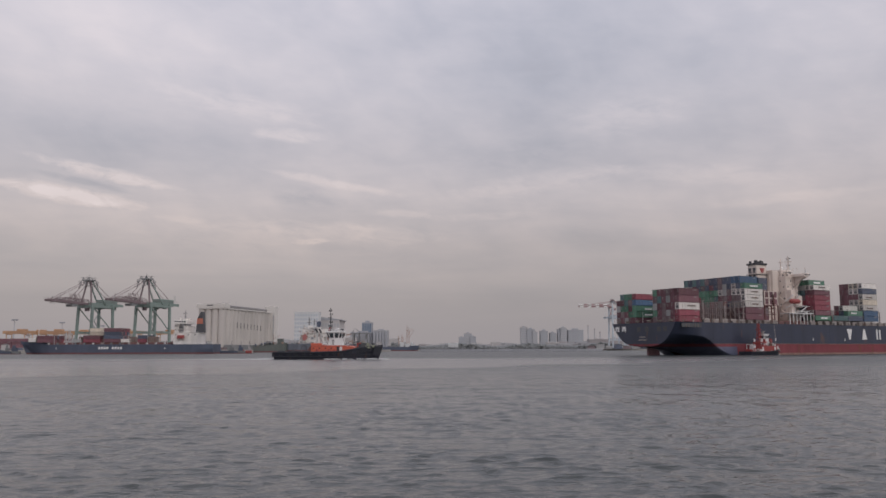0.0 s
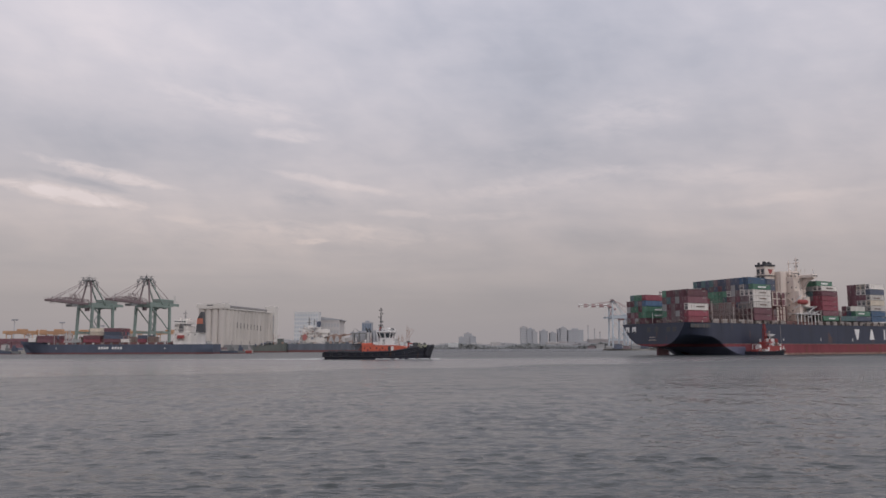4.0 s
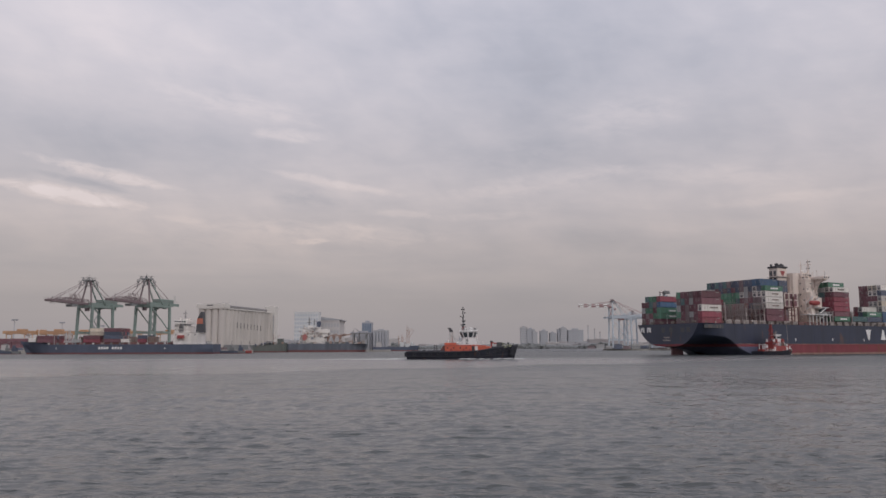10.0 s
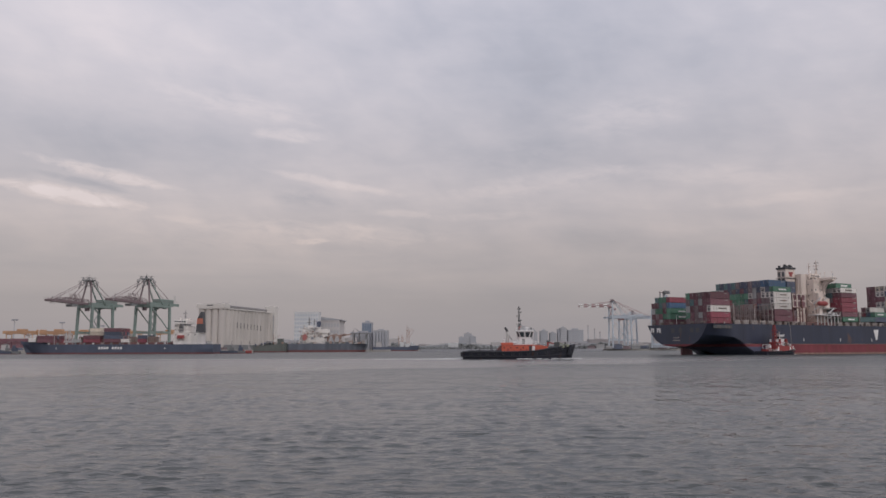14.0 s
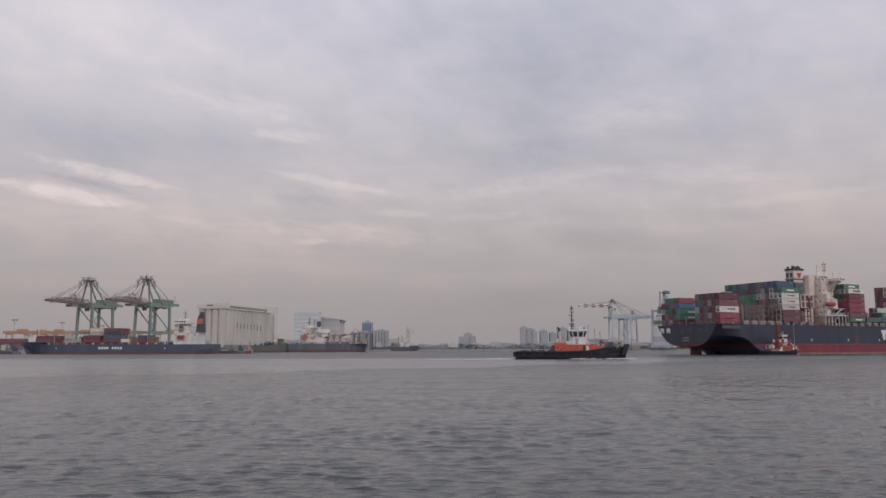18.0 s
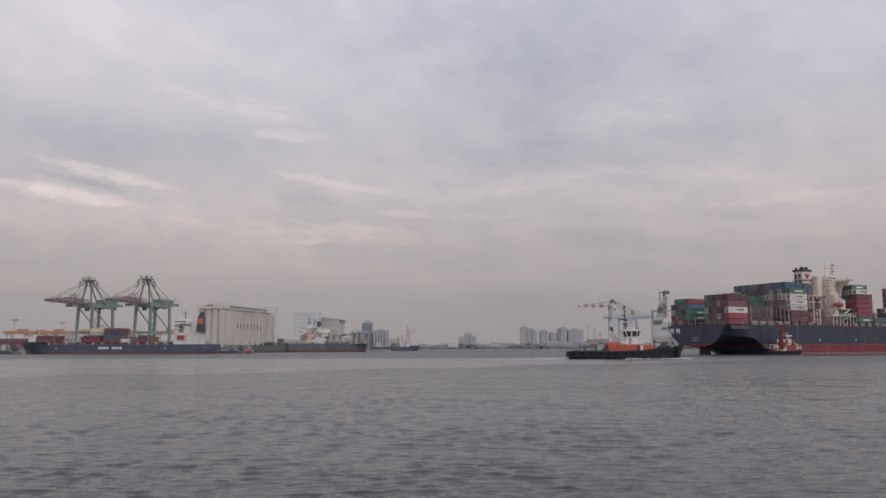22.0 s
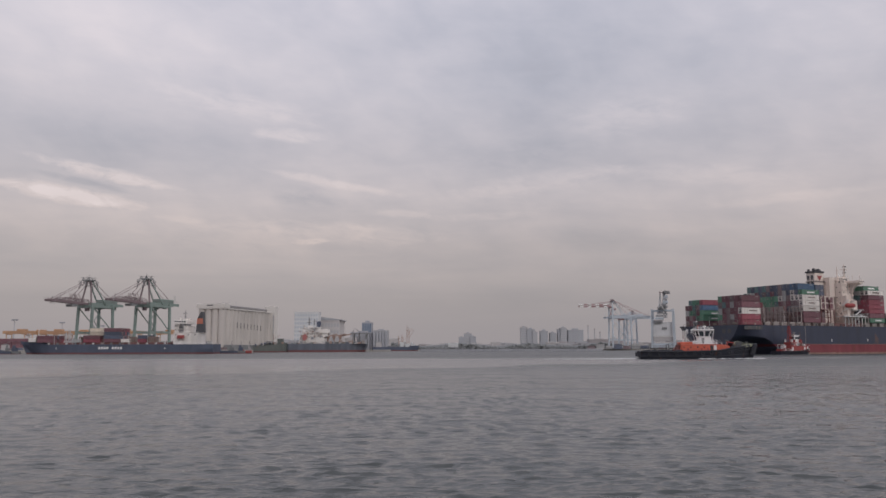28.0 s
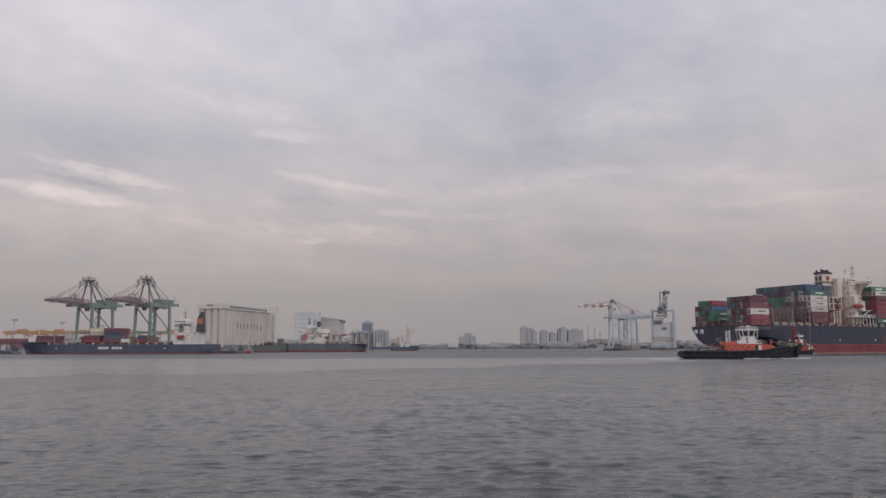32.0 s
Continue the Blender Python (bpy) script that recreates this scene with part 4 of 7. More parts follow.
            rl.beam((x, y, z0), (x, y, z0 + 0.95), 0.06)
        for dz in (0.5, 0.95):
            rl.beam((15.8, y, 4.1 + dz), (23, y, 4.1 + dz), 0.05)
        aft("house_railing", rl, WHITE, tug)
    # wheelhouse: narrow white trunk, wider glazed top with corner pillars, flat roof
    aft("wheelhouse_base", Shape().prism([(17.2, 4.1), (21.0, 4.1), (20.7, 6.1), (17.4, 6.1)], -1.55, 1.55), WHITE, tug, "white wheelhouse trunk")
    aft("trunk_door", Shape().bevel_box(18.2, 18.9, -1.62, -1.5, 4.3, 5.8, 0.04), CITYGREY, tug)
    wh = Shape()
    def ring(z, x0, x1, w, c):
        return [(x0 + c, -w, z), (x1 - c, -w, z), (x1, -w + c, z), (x1, w - c, z), (x1 - c, w, z), (x0 + c, w, z), (x0, w - c, z), (x0, -w + c, z)]
    wh.add(ring(5.9, 17.2, 20.7, 1.6, 0.6) + ring(8.0, 16.4, 21.4, 2.15, 0.7), [tuple(range(7, -1, -1)), tuple(range(8, 16))] + [(i, (i + 1) % 8, (i + 1) % 8 + 8, i + 8) for i in range(8)])
    wheel = aft("wheelhouse", wh, WHITE, tug, "white wheelhouse with windows all round")
    lo, hi = ring(6.35, 17.03, 20.85, 1.72, 0.62), ring(7.75, 16.5, 21.32, 2.09, 0.69)
    for i in range(8):
        p0, p1, q0, q1 = (Vector(v) for v in (lo[i], lo[(i + 1) % 8], hi[i], hi[(i + 1) % 8]))
        cen = Vector((18.9, 0, 7.0))
        cnt = 2 if i % 2 == 0 else 1
        for j in range(cnt):
            a, b = (j + 0.14) / cnt, (j + 0.86) / cnt
            quad = [p0.lerp(p1, a), p0.lerp(p1, b), q0.lerp(q1, b), q0.lerp(q1, a)]
            nr = (quad[1] - quad[0]).cross(quad[3] - quad[0]).normalized()
            if nr.dot(quad[0] - cen) < 0:
                nr = -nr
            sh = Shape().add([v + nr * 0.05 for v in quad] + [v - nr * 0.05 for v in quad], [(0, 1, 2, 3), (7, 6, 5, 4), (0, 4, 5, 1), (1, 5, 6, 2), (2, 6, 7, 3), (3, 7, 4, 0)])
            aft("window_pane", sh, WINDOW, wheel)
    aft("wheelhouse_roof", Shape().bevel_box(16.3, 21.5, -2.3, 2.3, 8.0, 8.3, 0.15), WHITE, tug)
    for y in (-2.1, 2.1):
        rr = Shape()
        for x in (16.6, 18.1, 19.6, 21.1):
            rr.beam((x, y, 8.3), (x, y, 8.95), 0.07)
        for z in (8.62, 8.95):
            rr.beam((16.6, y, z), (21.1, y, z), 0.07)
        aft("roof_rail", rr, WHITE, tug)
        aft("wing_strut", Shape().beam((20.9, y * 0.7, 4.2), (21.4, y, 8.0), 0.14), WHITE, tug)
        aft("wing_strut", Shape().beam((17.1, y * 0.7, 4.2), (16.4, y, 8.0), 0.14), WHITE, tug)
    for y in (-1.2, 1.2):
        aft("search_light", Shape().cyl(20.7, y, 8.3, 8.75, 0.1, n=6).beam((20.5, y, 8.9), (21.0, y, 8.9), 0.42, sides=8), DARKGREY, tug)
    aft("radar_dome", Shape().cyl(19.4, 0.5, 8.3, 9.0, 0.16, n=8).cyl(19.4, 0.5, 9.0, 9.3, 0.55, 0.45, n=10), WHITE, tug, "white radar dome on the wheelhouse roof")
    aft("fire_monitor", Shape().cyl(17.3, -1.4, 8.3, 9.1, 0.14, n=6).beam((17.1, -1.4, 9.1), (17.9, -1.4, 9.4), 0.22, sides=6), REDP, tug)
    aft("bridge_deck", Shape().bevel_box(16.2, 22.2, -2.7, 2.7, 4.13, 4.3, 0.05), WHITE, tug)
    for y in (-2.6, 2.6):
        br = Shape()
        for x in np.arange(16.4, 22.2, 1.1):
            br.beam((x, y, 4.3), (x, y, 5.25), 0.06)
        for z in (4.8, 5.25):
            br.beam((16.4, y, z), (22.0, y, z), 0.05)
        aft("bridge_rail", br, WHITE, tug)
    # slim exhaust stacks with bent black tops
    for y in (-1.9, 1.9):
        stack = aft("exhaust_stack", Shape().beam((13.9, y, 4.3), (13.9, y, 7.9), 0.56, sides=8), PALESTACK, tug, "slim pale grey exhaust stack with a bent black top")
        aft("stack_top", Shape().beam((13.9, y, 7.7), (13.75, y, 8.5), 0.5, sides=8).beam((13.8, y, 8.35), (13.3, y, 9.1), 0.52, sides=8), BLACK, stack)
        aft("stack_stay", Shape().beam((13.9, y, 7.2), (15.4, y * 1.2, 5.4), 0.08), CITYGREY, stack)
    aft("vent_mushroom", Shape().cyl(13.2, -2.0, 4.7, 5.4, 0.16, n=8).cyl(13.2, -2.0, 5.4, 5.65, 0.36, 0.26, n=8), WHITE, tug)
    aft("life_raft", Shape().beam((15.7, -2.3, 4.6), (16.9, -2.3, 4.6), 0.62, sides=10), WHITE, tug, "white life raft canister")
    # gear on the fore deck
    win = part("towing_winch", Shape().beam((26.2, -1.5, 4.1), (26.2, 1.5, 4.1), 1.6, sides=14), GREENROPE, tug, "winch drum wound with faded green rope")
    for y in (-1.95, 1.6):
        part("winch_frame", Shape().box(25.4, 27.0, y, y + 0.35, 2.8, 4.8), DARKGREY, win)
    crane = part("deck_crane", Shape().cyl(23.7, 1.0, 3.6, 5.0, 0.26, n=8).beam((23.5, 1.0, 4.8), (25.8, 1.0, 4.4), 0.34), REDP, tug, "red deck crane arm")
    part("crane_head", Shape().bevel_box(23.3, 24.1, 0.5, 1.5, 4.9, 5.35, 0.1), DARKGREY, crane)
    part("bow_bitt", Shape().cyl(28.6, -0.8, 3.4, 4.8, 0.26, n=8).cyl(28.6, 0.8, 3.4, 4.8, 0.26, n=8).beam((28.6, -1.3, 4.4), (28.6, 1.3, 4.4), 0.26), DARKGREY, tug)
    part("stern_bitt", Shape().cyl(4.5, -0.7, 1.5, 2.8, 0.26, n=8).cyl(4.5, 0.7, 1.5, 2.8, 0.26, n=8).beam((4.5, -1.2, 2.6), (4.5, 1.2, 2.6), 0.26), DARKGREY, tug)
    for i, (x, y) in enumerate(((27.6, -2.3), (29.0, -1.6), (24.9, -3.0), (27.8, 2.3))):
        ropes = Shape().torus((x, y, top(x) - 0.35), 0.75, 0.26, axis="z", n=12).torus((x, y, top(x)), 0.62, 0.22, axis="z", n=12)
        part("rope_coil", ropes, GREENROPE if i < 2 else RUBBER, tug)
    hs = Shape()
    for i in range(8):
        u0, u1 = i / 8, (i + 1) / 8
        hs.beam((26.6 + 2.2 * u0, -0.4 + 0.9 * math.sin(5 * u0), 4.7 - 0.7 * u0), (26.6 + 2.2 * u1, -0.4 + 0.9 * math.sin(5 * u1), 4.7 - 0.7 * u1), 0.26, sides=6)
    part("tow_rope", hs, GREENROPE, tug)
    for side in (1, -1):
        fr = Shape()
        for x in np.arange(24.6, 30.2, 0.9):
            fr.beam((x, side * hb(x, 2) * 0.9, top(x)), (x, side * hb(x, 2) * 0.9, top(x) + 0.45), 0.07)
        part("bow_rail", fr, DARKGREY, tug)
    # light mast with lamps on short arms
    mast = aft("mast", Shape().cyl(17.3, 0, 8.3, 9.9, 0.42, 0.3, n=10).cyl(17.3, 0, 9.9, 12.4, 0.2, 0.18, n=10).cyl(17.3, 0, 12.4, 14.9, 0.15, 0.11, n=8), DARKGREY, tug, "dark grey light mast")
    aft("mast_stay", Shape().beam((17.3, 0, 11.8), (18.4, 0, 8.3), 0.1).beam((17.3, 0.1, 11.4), (17.0, 1.2, 8.3), 0.09).beam((17.3, -0.1, 11.4), (17.0, -1.2, 8.3), 0.09), DARKGREY, mast)
    for z, a, b in ((9.8, -0.6, 0.45), (10.9, -0.2, 0.55), (12.3, -0.65, 0.15), (13.3, -0.15, 0.55), (14.3, -0.4, 0.3)):
        aft("mast_arm", Shape().box(17.3 + a, 17.3 + b, -0.07, 0.07, z, z + 0.11).box(17.22, 17.38, -0.7, 0.7, z, z + 0.11), DARKGREY, mast)
        aft("mast_light", Shape().cyl(17.3 + b, 0, z + 0.11, z + 0.46, 0.15, n=8).cyl(17.3 + a, 0, z + 0.11, z + 0.42, 0.13, n=8), BLACK, mast)
    aft("mast_radar", Shape().box(17.15, 17.45, -1.0, 1.0, 10.4, 10.6), WHITE, mast)
    aft("mast_top", Shape().cyl(17.3, 0, 14.9, 15.3, 0.22, 0.15, n=8), BLACK, mast)
    # foam at the bow and along the quarter
    foam(tug, "bow_wave", 29.8, 3.6, hb, 60, 0.7)
    foam(tug, "side_foam", 22, 9, hb, 70, 0.3)
    foam(tug, "stern_wake", -26, 26, None, 300, 1.0)
    tug.scale = (1.05, 1.02, 1.02)
    return tug


def foam(parent, name, x0, length, hb, count, width):
    """Broken foam: low ragged lumps lying on the water."""
    rnd = random.Random(name)
    s = Shape()
    for i in range(count):
        u = rnd.random()
        x = x0 + (u - 0.5 if hb else u) * length * (1.6 if hb else 1)
        if hb:
            side = rnd.choice((1, -1, -1))
            y = side * ((hb(min(x, 32.5), 0) if x < 32.5 else 0.3) + rnd.random() * width)
        else:
            y = rnd.gauss(0, 1) * width * (1.2 + (1 - u) * 0.8)
        r, hgt = (0.25 + 0.4 * rnd.random()) * (1 if hb else 0.35 + 0.9 * u * u), (0.10 + 0.2 * rnd.random()) * (1.2 if hb else 0.2 + 1.1 * u ** 3)
        pts = [(x + r * ((1.8 if hb else 3.2) * math.cos(a)) * (0.7 + 0.6 * rnd.random()), y + r * math.sin(a) * (0.7 + 0.6 * rnd.random()), -0.05) for a in np.arange(0, 6.2, 0.8976)]
        k = len(pts)
        s.add(pts + [(x, y, hgt)], [(j, (j + 1) % k, k) for j in range(k)])
    return tagged(part(name, s, FOAM, parent, "broken white foam"), kind="stuff")


tug = build_tug()


def build_assist_tug():
    tug2 = thing("tugboat", "small red and white harbour tug with black hull alongside the ship", "tugboat")
    L, B = 27.0, 9.0
    hb = tug_hb(L, B, 0)
    st = [L * i / 30 for i in range(31)]
    s = Shape()
    lv = [-1, 0, 0.7, 1.3, 1.9]
    tp = lambda x: lerp(x, [(0, 1.7), (14, 1.8), (27, 3.2)])
    for side in (1, -1):
        s.add([(x, side * hb(x, z), z if j < 4 else tp(x)) for x in st for j, z in enumerate(lv)],
              [(i * 5 + j, (i + 1) * 5 + j, (i + 1) * 5 + j + 1, i * 5 + j + 1) for i in range(30) for j in range(4)])
    s.f += [(j, j + 1, 155 + j + 1, 155 + j) for j in range(4)]
    part("hull", s, TUGHULL, tug2, "black tug hull")
    dk = Shape()
    dk.add([(x, sd * hb(x, 2) * 0.97, tp(x) - 0.5) for x in st for sd in (1, -1)], [(2 * i, 2 * i + 2, 2 * i + 3, 2 * i + 1) for i in range(30)])
    part("deck", dk, DECKRED, tug2)
    for i in range(12):
        x = 2 + i * 2.0
        part("tyre_fender", Shape().torus((x, -(hb(x, 1.2) + 0.15), 1.0 + 0.05 * i), 0.5, 0.2), RUBBER, tug2)
    for x in (24.6, 25.6, 26.4):
        part("tyre_fender", Shape().torus((x, -(hb(x, 2) + 0.2), 2.4), 0.55, 0.22), PALEBOX, tug2)
    part("deckhouse", Shape().bevel_box(8.5, 22, -3.2, 3.2, 1.3, 4.2, 0.15), REDP, tug2, "red deckhouse")
    for x in (9.4, 19.4):
        part("house_panel", Shape().bevel_box(x, x + 1.1, -3.28, -3.1, 1.9, 3.7, 0.05), WHITE, tug2)
    part("upper_house", Shape().bevel_box(10.0, 19.0, -2.5, 2.5, 4.2, 6.0, 0.15), REDP, tug2, "red upper house")
    for x in (13.4, 17.2):
        part("house_panel", Shape().bevel_box(x, x + 0.9, -2.58, -2.4, 4.5, 5.6, 0.05), WHITE, tug2)
    wh = Shape()
    wh.add([(13.4, -1.7, 6.0), (17.2, -1.7, 6.0), (17.2, 1.7, 6.0), (13.4, 1.7, 6.0), (13.8, -1.5, 9.2), (17.5, -1.5, 9.2), (17.5, 1.5, 9.2), (13.8, 1.5, 9.2)],
           [(3, 2, 1, 0), (4, 5, 6, 7), (0, 1, 5, 4), (1, 2, 6, 5), (2, 3, 7, 6), (3, 0, 4, 7)])
    wh = part("wheelhouse", wh, WHITE, tug2, "white wheelhouse")
    for x in (14.2, 15.3, 16.4):
        part("window_pane", Shape().box(x, x + 0.8, -1.68, -1.5, 7.5, 8.6), WINDOW, wh)
    for y in (-1.3, -0.4, 0.5):
        part("window_pane", Shape().box(13.5, 13.8, y, y + 0.75, 7.5, 8.6), WINDOW, wh)
    part("wheelhouse_roof", Shape().bevel_box(13.2, 17.9, -1.9, 1.9, 9.2, 9.5, 0.1), WHITE, tug2)
    part("roof_gear", Shape().cyl(16.4, 0.4, 9.5, 10.6, 0.2, n=8).cyl(16.4, 0.4, 10.6, 10.9, 0.6, n=8).box(14.2, 15.0, -0.8, 0.8, 9.5, 10.1), PALEBOX, tug2)
    rk = random.Random(23)
    for i in range(26):
        x, z, w_ = rk.uniform(3, 23), rk.choice((1.4, 1.4, 4.2, 4.2, 6.0)), rk.uniform(0.3, 1.1)
        if z > 5 and not 10 < x < 18 or z > 3 and not 9 < x < 21:
            z = 1.4
        part("deck_fitting", Shape().bevel_box(x, x + w_, -3.7 + 0.03 * i, -2.6 + 0.03 * i, z, z + rk.uniform(0.6, 1.8), 0.06), rk.choice((WHITE, REDP, PALEBOX, DARKGREY, REDP, BROWNDECK)), tug2)
    mast = Shape()
    for x in (10.8, 12.6):
        for y in (-0.9, 0.9):
            mast.beam((x, y, 4.2), (11.7 + (x - 11.7) * 0.4, y * 0.4, 14.2), 0.24)
    for z in (6.0, 7.6, 9.2, 10.8, 12.4, 13.8):
        k = 1 - 0.06 * (z - 4.2)
        mast.box(11.7 - 0.95 * k, 11.7 + 0.95 * k, -0.9 * k, 0.9 * k, z, z + 0.22)
        mast.beam((11.7 - 0.9 * k, -0.85 * k, z - 1.5), (11.7 + 0.9 * k, -0.85 * k, z), 0.16)
    mast.box(11.3, 12.1, -1.5, 1.5, 11.4, 11.65).box(11.2, 13.2, -0.2, 0.2, 9.9, 10.1)
    part("mast", mast, REDP, tug2, "red lattice mast")
    for y in (-2.0, 2.0):
        part("exhaust_stack", Shape().beam((10.9, y, 4.2), (10.9, y, 7.4), 0.9, sides=8), WHITE, tug2, "white exhaust stack")
    part("aft_cabin", Shape().bevel_box(5.4, 7.0, -1.3, 1.3, 1.3, 4.4, 0.2), WHITE, tug2, "white aft winch housing")
    part("deck_gear", Shape().bevel_box(2.2, 4.2, -1.6, 1.6, 1.2, 2.7, 0.2), REDP, tug2)
    for i in range(7):
        part("stanchion", Shape().cyl(1.2 + i * 1.2, -3.9, 1.3, 2.7, 0.1, n=6), WHITE, tug2)
    fl = Shape().beam((8.6, -3.1, 4.2), (8.6, -3.1, 5.2), 0.08)
    for x in np.arange(8.6, 13, 1.1):
        fl.beam((x, -3.1, 4.2), (x, -3.1, 5.2), 0.08)
    fl.beam((8.6, -3.1, 5.2), (13, -3.1, 5.2), 0.08)
    part("house_railing", fl, WHITE, tug2)
    part("bridge_front", Shape().prism([(19.0, 4.2), (22.0, 4.2), (21.6, 4.8), (19.0, 5.6)], -2.3, 2.3), WHITE, tug2, "white sloping house front")
    part("bow_locker", Shape().bevel_box(22.2, 24.4, -2.2, 2.2, 2.6, 3.9, 0.15), WHITE, tug2)
    for y in (-2.7, 2.7):
        part("life_raft", Shape().beam((10.0, y, 4.7), (11.4, y, 4.7), 0.8, sides=10), WHITE, tug2)
    part("stern_frame", Shape().beam((4.6, -2.2, 1.2), (4.6, -2.2, 4.8), 0.25).beam((4.6, 2.2, 1.2), (4.6, 2.2, 4.8), 0.25).beam((4.6, -2.2, 4.8), (4.6, 2.2, 4.8), 0.25), WHITE, tug2)
    tow = Shape()
    pts = [(25.4 + 5.6 * u - 1.2 * u * u, 3.0 * u, 3.6 + 10.6 * u - 4.0 * u * (1 - u)) for u in (0, 0.2, 0.4, 0.6, 0.8, 1.0)]
    for p, q in zip(pts, pts[1:]):
        tow.beam(p, q, 0.16, sides=6)
    part("tow_line", tow, PALEBOX, tug2, "pale tow line up to the ship")
    part("winch", Shape().beam((23.4, -1.2, 3.6), (23.4, 1.2, 3.6), 1.3, sides=10), REDP, tug2)
    part("side_rail", Shape().beam((1, -4.0, 2.6), (9, -4.3, 2.7), 0.08).beam((22, -3.6, 4.0), (26, -1.4, 4.3), 0.08), WHITE, tug2)
    foam(tug2, "bow_wave", 26, 3, hb, 10, 0.6)
    tug2.scale = (0.8, 0.92, 0.96)
    return tug2


assist_tug = build_assist_tug()

# ---- land and quays ----
CONCRETE = surface("quay_concrete", (0.36, 0.34, 0.32), 0.85, grain=0.15, stain=0.3, streak=0.25)
# Distance haze is painted into the CITY_ and BANDS colours.
CITY_A = surface("hazed_grey_facade", (0.385, 0.385, 0.405), 0.8, grain=0.08, stain=0.15, streak=0.1)
CITY_B = surface("hazed_blue_grey_facade", (0.345, 0.352, 0.38), 0.8, grain=0.08, stain=0.15, streak=0.1)
CITY_C = surface("hazed_buff_facade", (0.45, 0.43, 0.43), 0.8, grain=0.08, stain=0.15, streak=0.1)
CITY_W = surface("hazed_white_facade", (0.57, 0.58, 0.59), 0.8, grain=0.08, stain=0.1, streak=0.1)
BANDS = surface("hazed_blue_glazing", (0.31, 0.33, 0.36), 0.5, grain=0.1, stain=0.2)
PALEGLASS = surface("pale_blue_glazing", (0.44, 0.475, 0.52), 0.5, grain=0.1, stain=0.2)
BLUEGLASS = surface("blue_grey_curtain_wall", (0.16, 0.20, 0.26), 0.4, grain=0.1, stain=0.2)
SILO = surface("weathered_silo_concrete", (0.50, 0.465, 0.44), 0.85, grain=0.09, stain=0.16, streak=0.25)
SILOTOP = surface("pale_silo_gallery", (0.62, 0.59, 0.56), 0.8, grain=0.1, stain=0.1)
ROOFING = surface("grey_roofing", (0.22, 0.21, 0.21), 0.85, grain=0.1, stain=0.25)
# Red greyed almost out; the blue haze is put into this colour.
BRICKRED = surface("hazed_red_grey_sheeting", (0.335, 0.315, 0.32), 0.8, grain=0.1, stain=0.25)
GREENC = surface("green_crane_paint", (0.215, 0.272, 0.250), 0.6, grain=0.2, stain=0.2, streak=0.2, rust=0.1)
PINKC = surface("faded_red_crane_paint", (0.215, 0.165, 0.175), 0.6, grain=0.2, stain=0.2)
PALEC = surface("pale_blue_crane_paint", (0.475, 0.52, 0.575), 0.6, grain=0.2, stain=0.15, streak=0.15)
YELLOWC = surface("yellow_crane_paint", (0.46, 0.275, 0.165), 0.6, grain=0.2, stain=0.2)
BROWNC = surface("brown_crane_paint", (0.34, 0.23, 0.19), 0.6, grain=0.2, stain=0.2)
# Foliage greyed and lightened; the haze is painted into its colour.
TREES = surface("hazed_tree_foliage", (0.215, 0.225, 0.23), 0.9, grain=0.3, vary=0.3, stain=0.2)
# Far hulls are lifted towards grey-blue; the haze is put into the paint.
HULLGREY = surface("grey_green_hull", (0.195, 0.20, 0.205), 0.6, grain=0.2, stain=0.25, streak=0.25)
HULLFAR = surface("hazed_dark_hull", (0.080, 0.096, 0.140), 0.6, grain=0.2, stain=0.25, streak=0.25)
BOOTFAR = surface("faded_red_boot_top", (0.17, 0.07, 0.07), 0.7, grain=0.2, stain=0.3)

# Weathered hull, lightened further because its haze is coloured in.
HULLBULK = surface("hazed_weathered_hull", (0.118, 0.130, 0.160), 0.65, grain=0.2, stain=0.4, streak=0.4, rust=0.12)
PANELWHITE = surface("white_sheet_metal", (0.62, 0.62, 0.63), 0.6, grain=0.15, stain=0.12, streak=0.2)
BARGE = surface("dark_green_grey_barge_paint", (0.125, 0.138, 0.130), 0.65, grain=0.2, stain=0.35, streak=0.3, rust=0.15)
FADEDORANGE = surface("faded_orange_funnel_paint", (0.42, 0.145, 0.10), 0.6, grain=0.3, stain=0.25)
FADEDBOAT = surface("faded_red_lifeboat_plastic", (0.42, 0.16, 0.15), 0.6, grain=0.3, stain=0.2)
FADEDRED = surface("faded_red_boom_paint", (0.35, 0.215, 0.22), 0.6, grain=0.2, stain=0.2)
# Black raised to dark grey: distance haze painted into the funnel.
FUNNELBLACK = surface("hazed_black_funnel_paint", (0.075, 0.076, 0.085), 0.6, grain=0.3, stain=0.3)

land = Shape()
outline = [(-2500, 598), (-172.7, 606), (-147.3, 612), (-215.4, 900), (-60.8, 905), (-85.4, 1300), (-36.8, 1320), (-35.5, 1380),
           (89.1, 1300), (223.2, 1260), (700, 1215), (2500, 1150), (2500, 4300), (-2500, 4300)]
land.prism(outline, -4, 2.4, axis="z")
tagged(part("ground", land, CONCRETE), "grey concrete quays and flat harbour land", "ground", kind="structure")


def edge_strip(name, a, b, h, t, mat, label):
    """A low wall or kerb along a quay edge."""
    s = Shape().beam((a[0], a[1], 2.4 + h / 2), (b[0], b[1], 2.4 + h / 2), t, h)
    return tagged(part(name, s, mat), label, "kerb", kind="structure")


edge_strip("quay_kerb", (-1200, 599.5), (-147.3, 612.5), 0.5, 0.8, CONCRETE, "concrete kerb along the quay edge")

# ---- ship-to-shore cranes ----


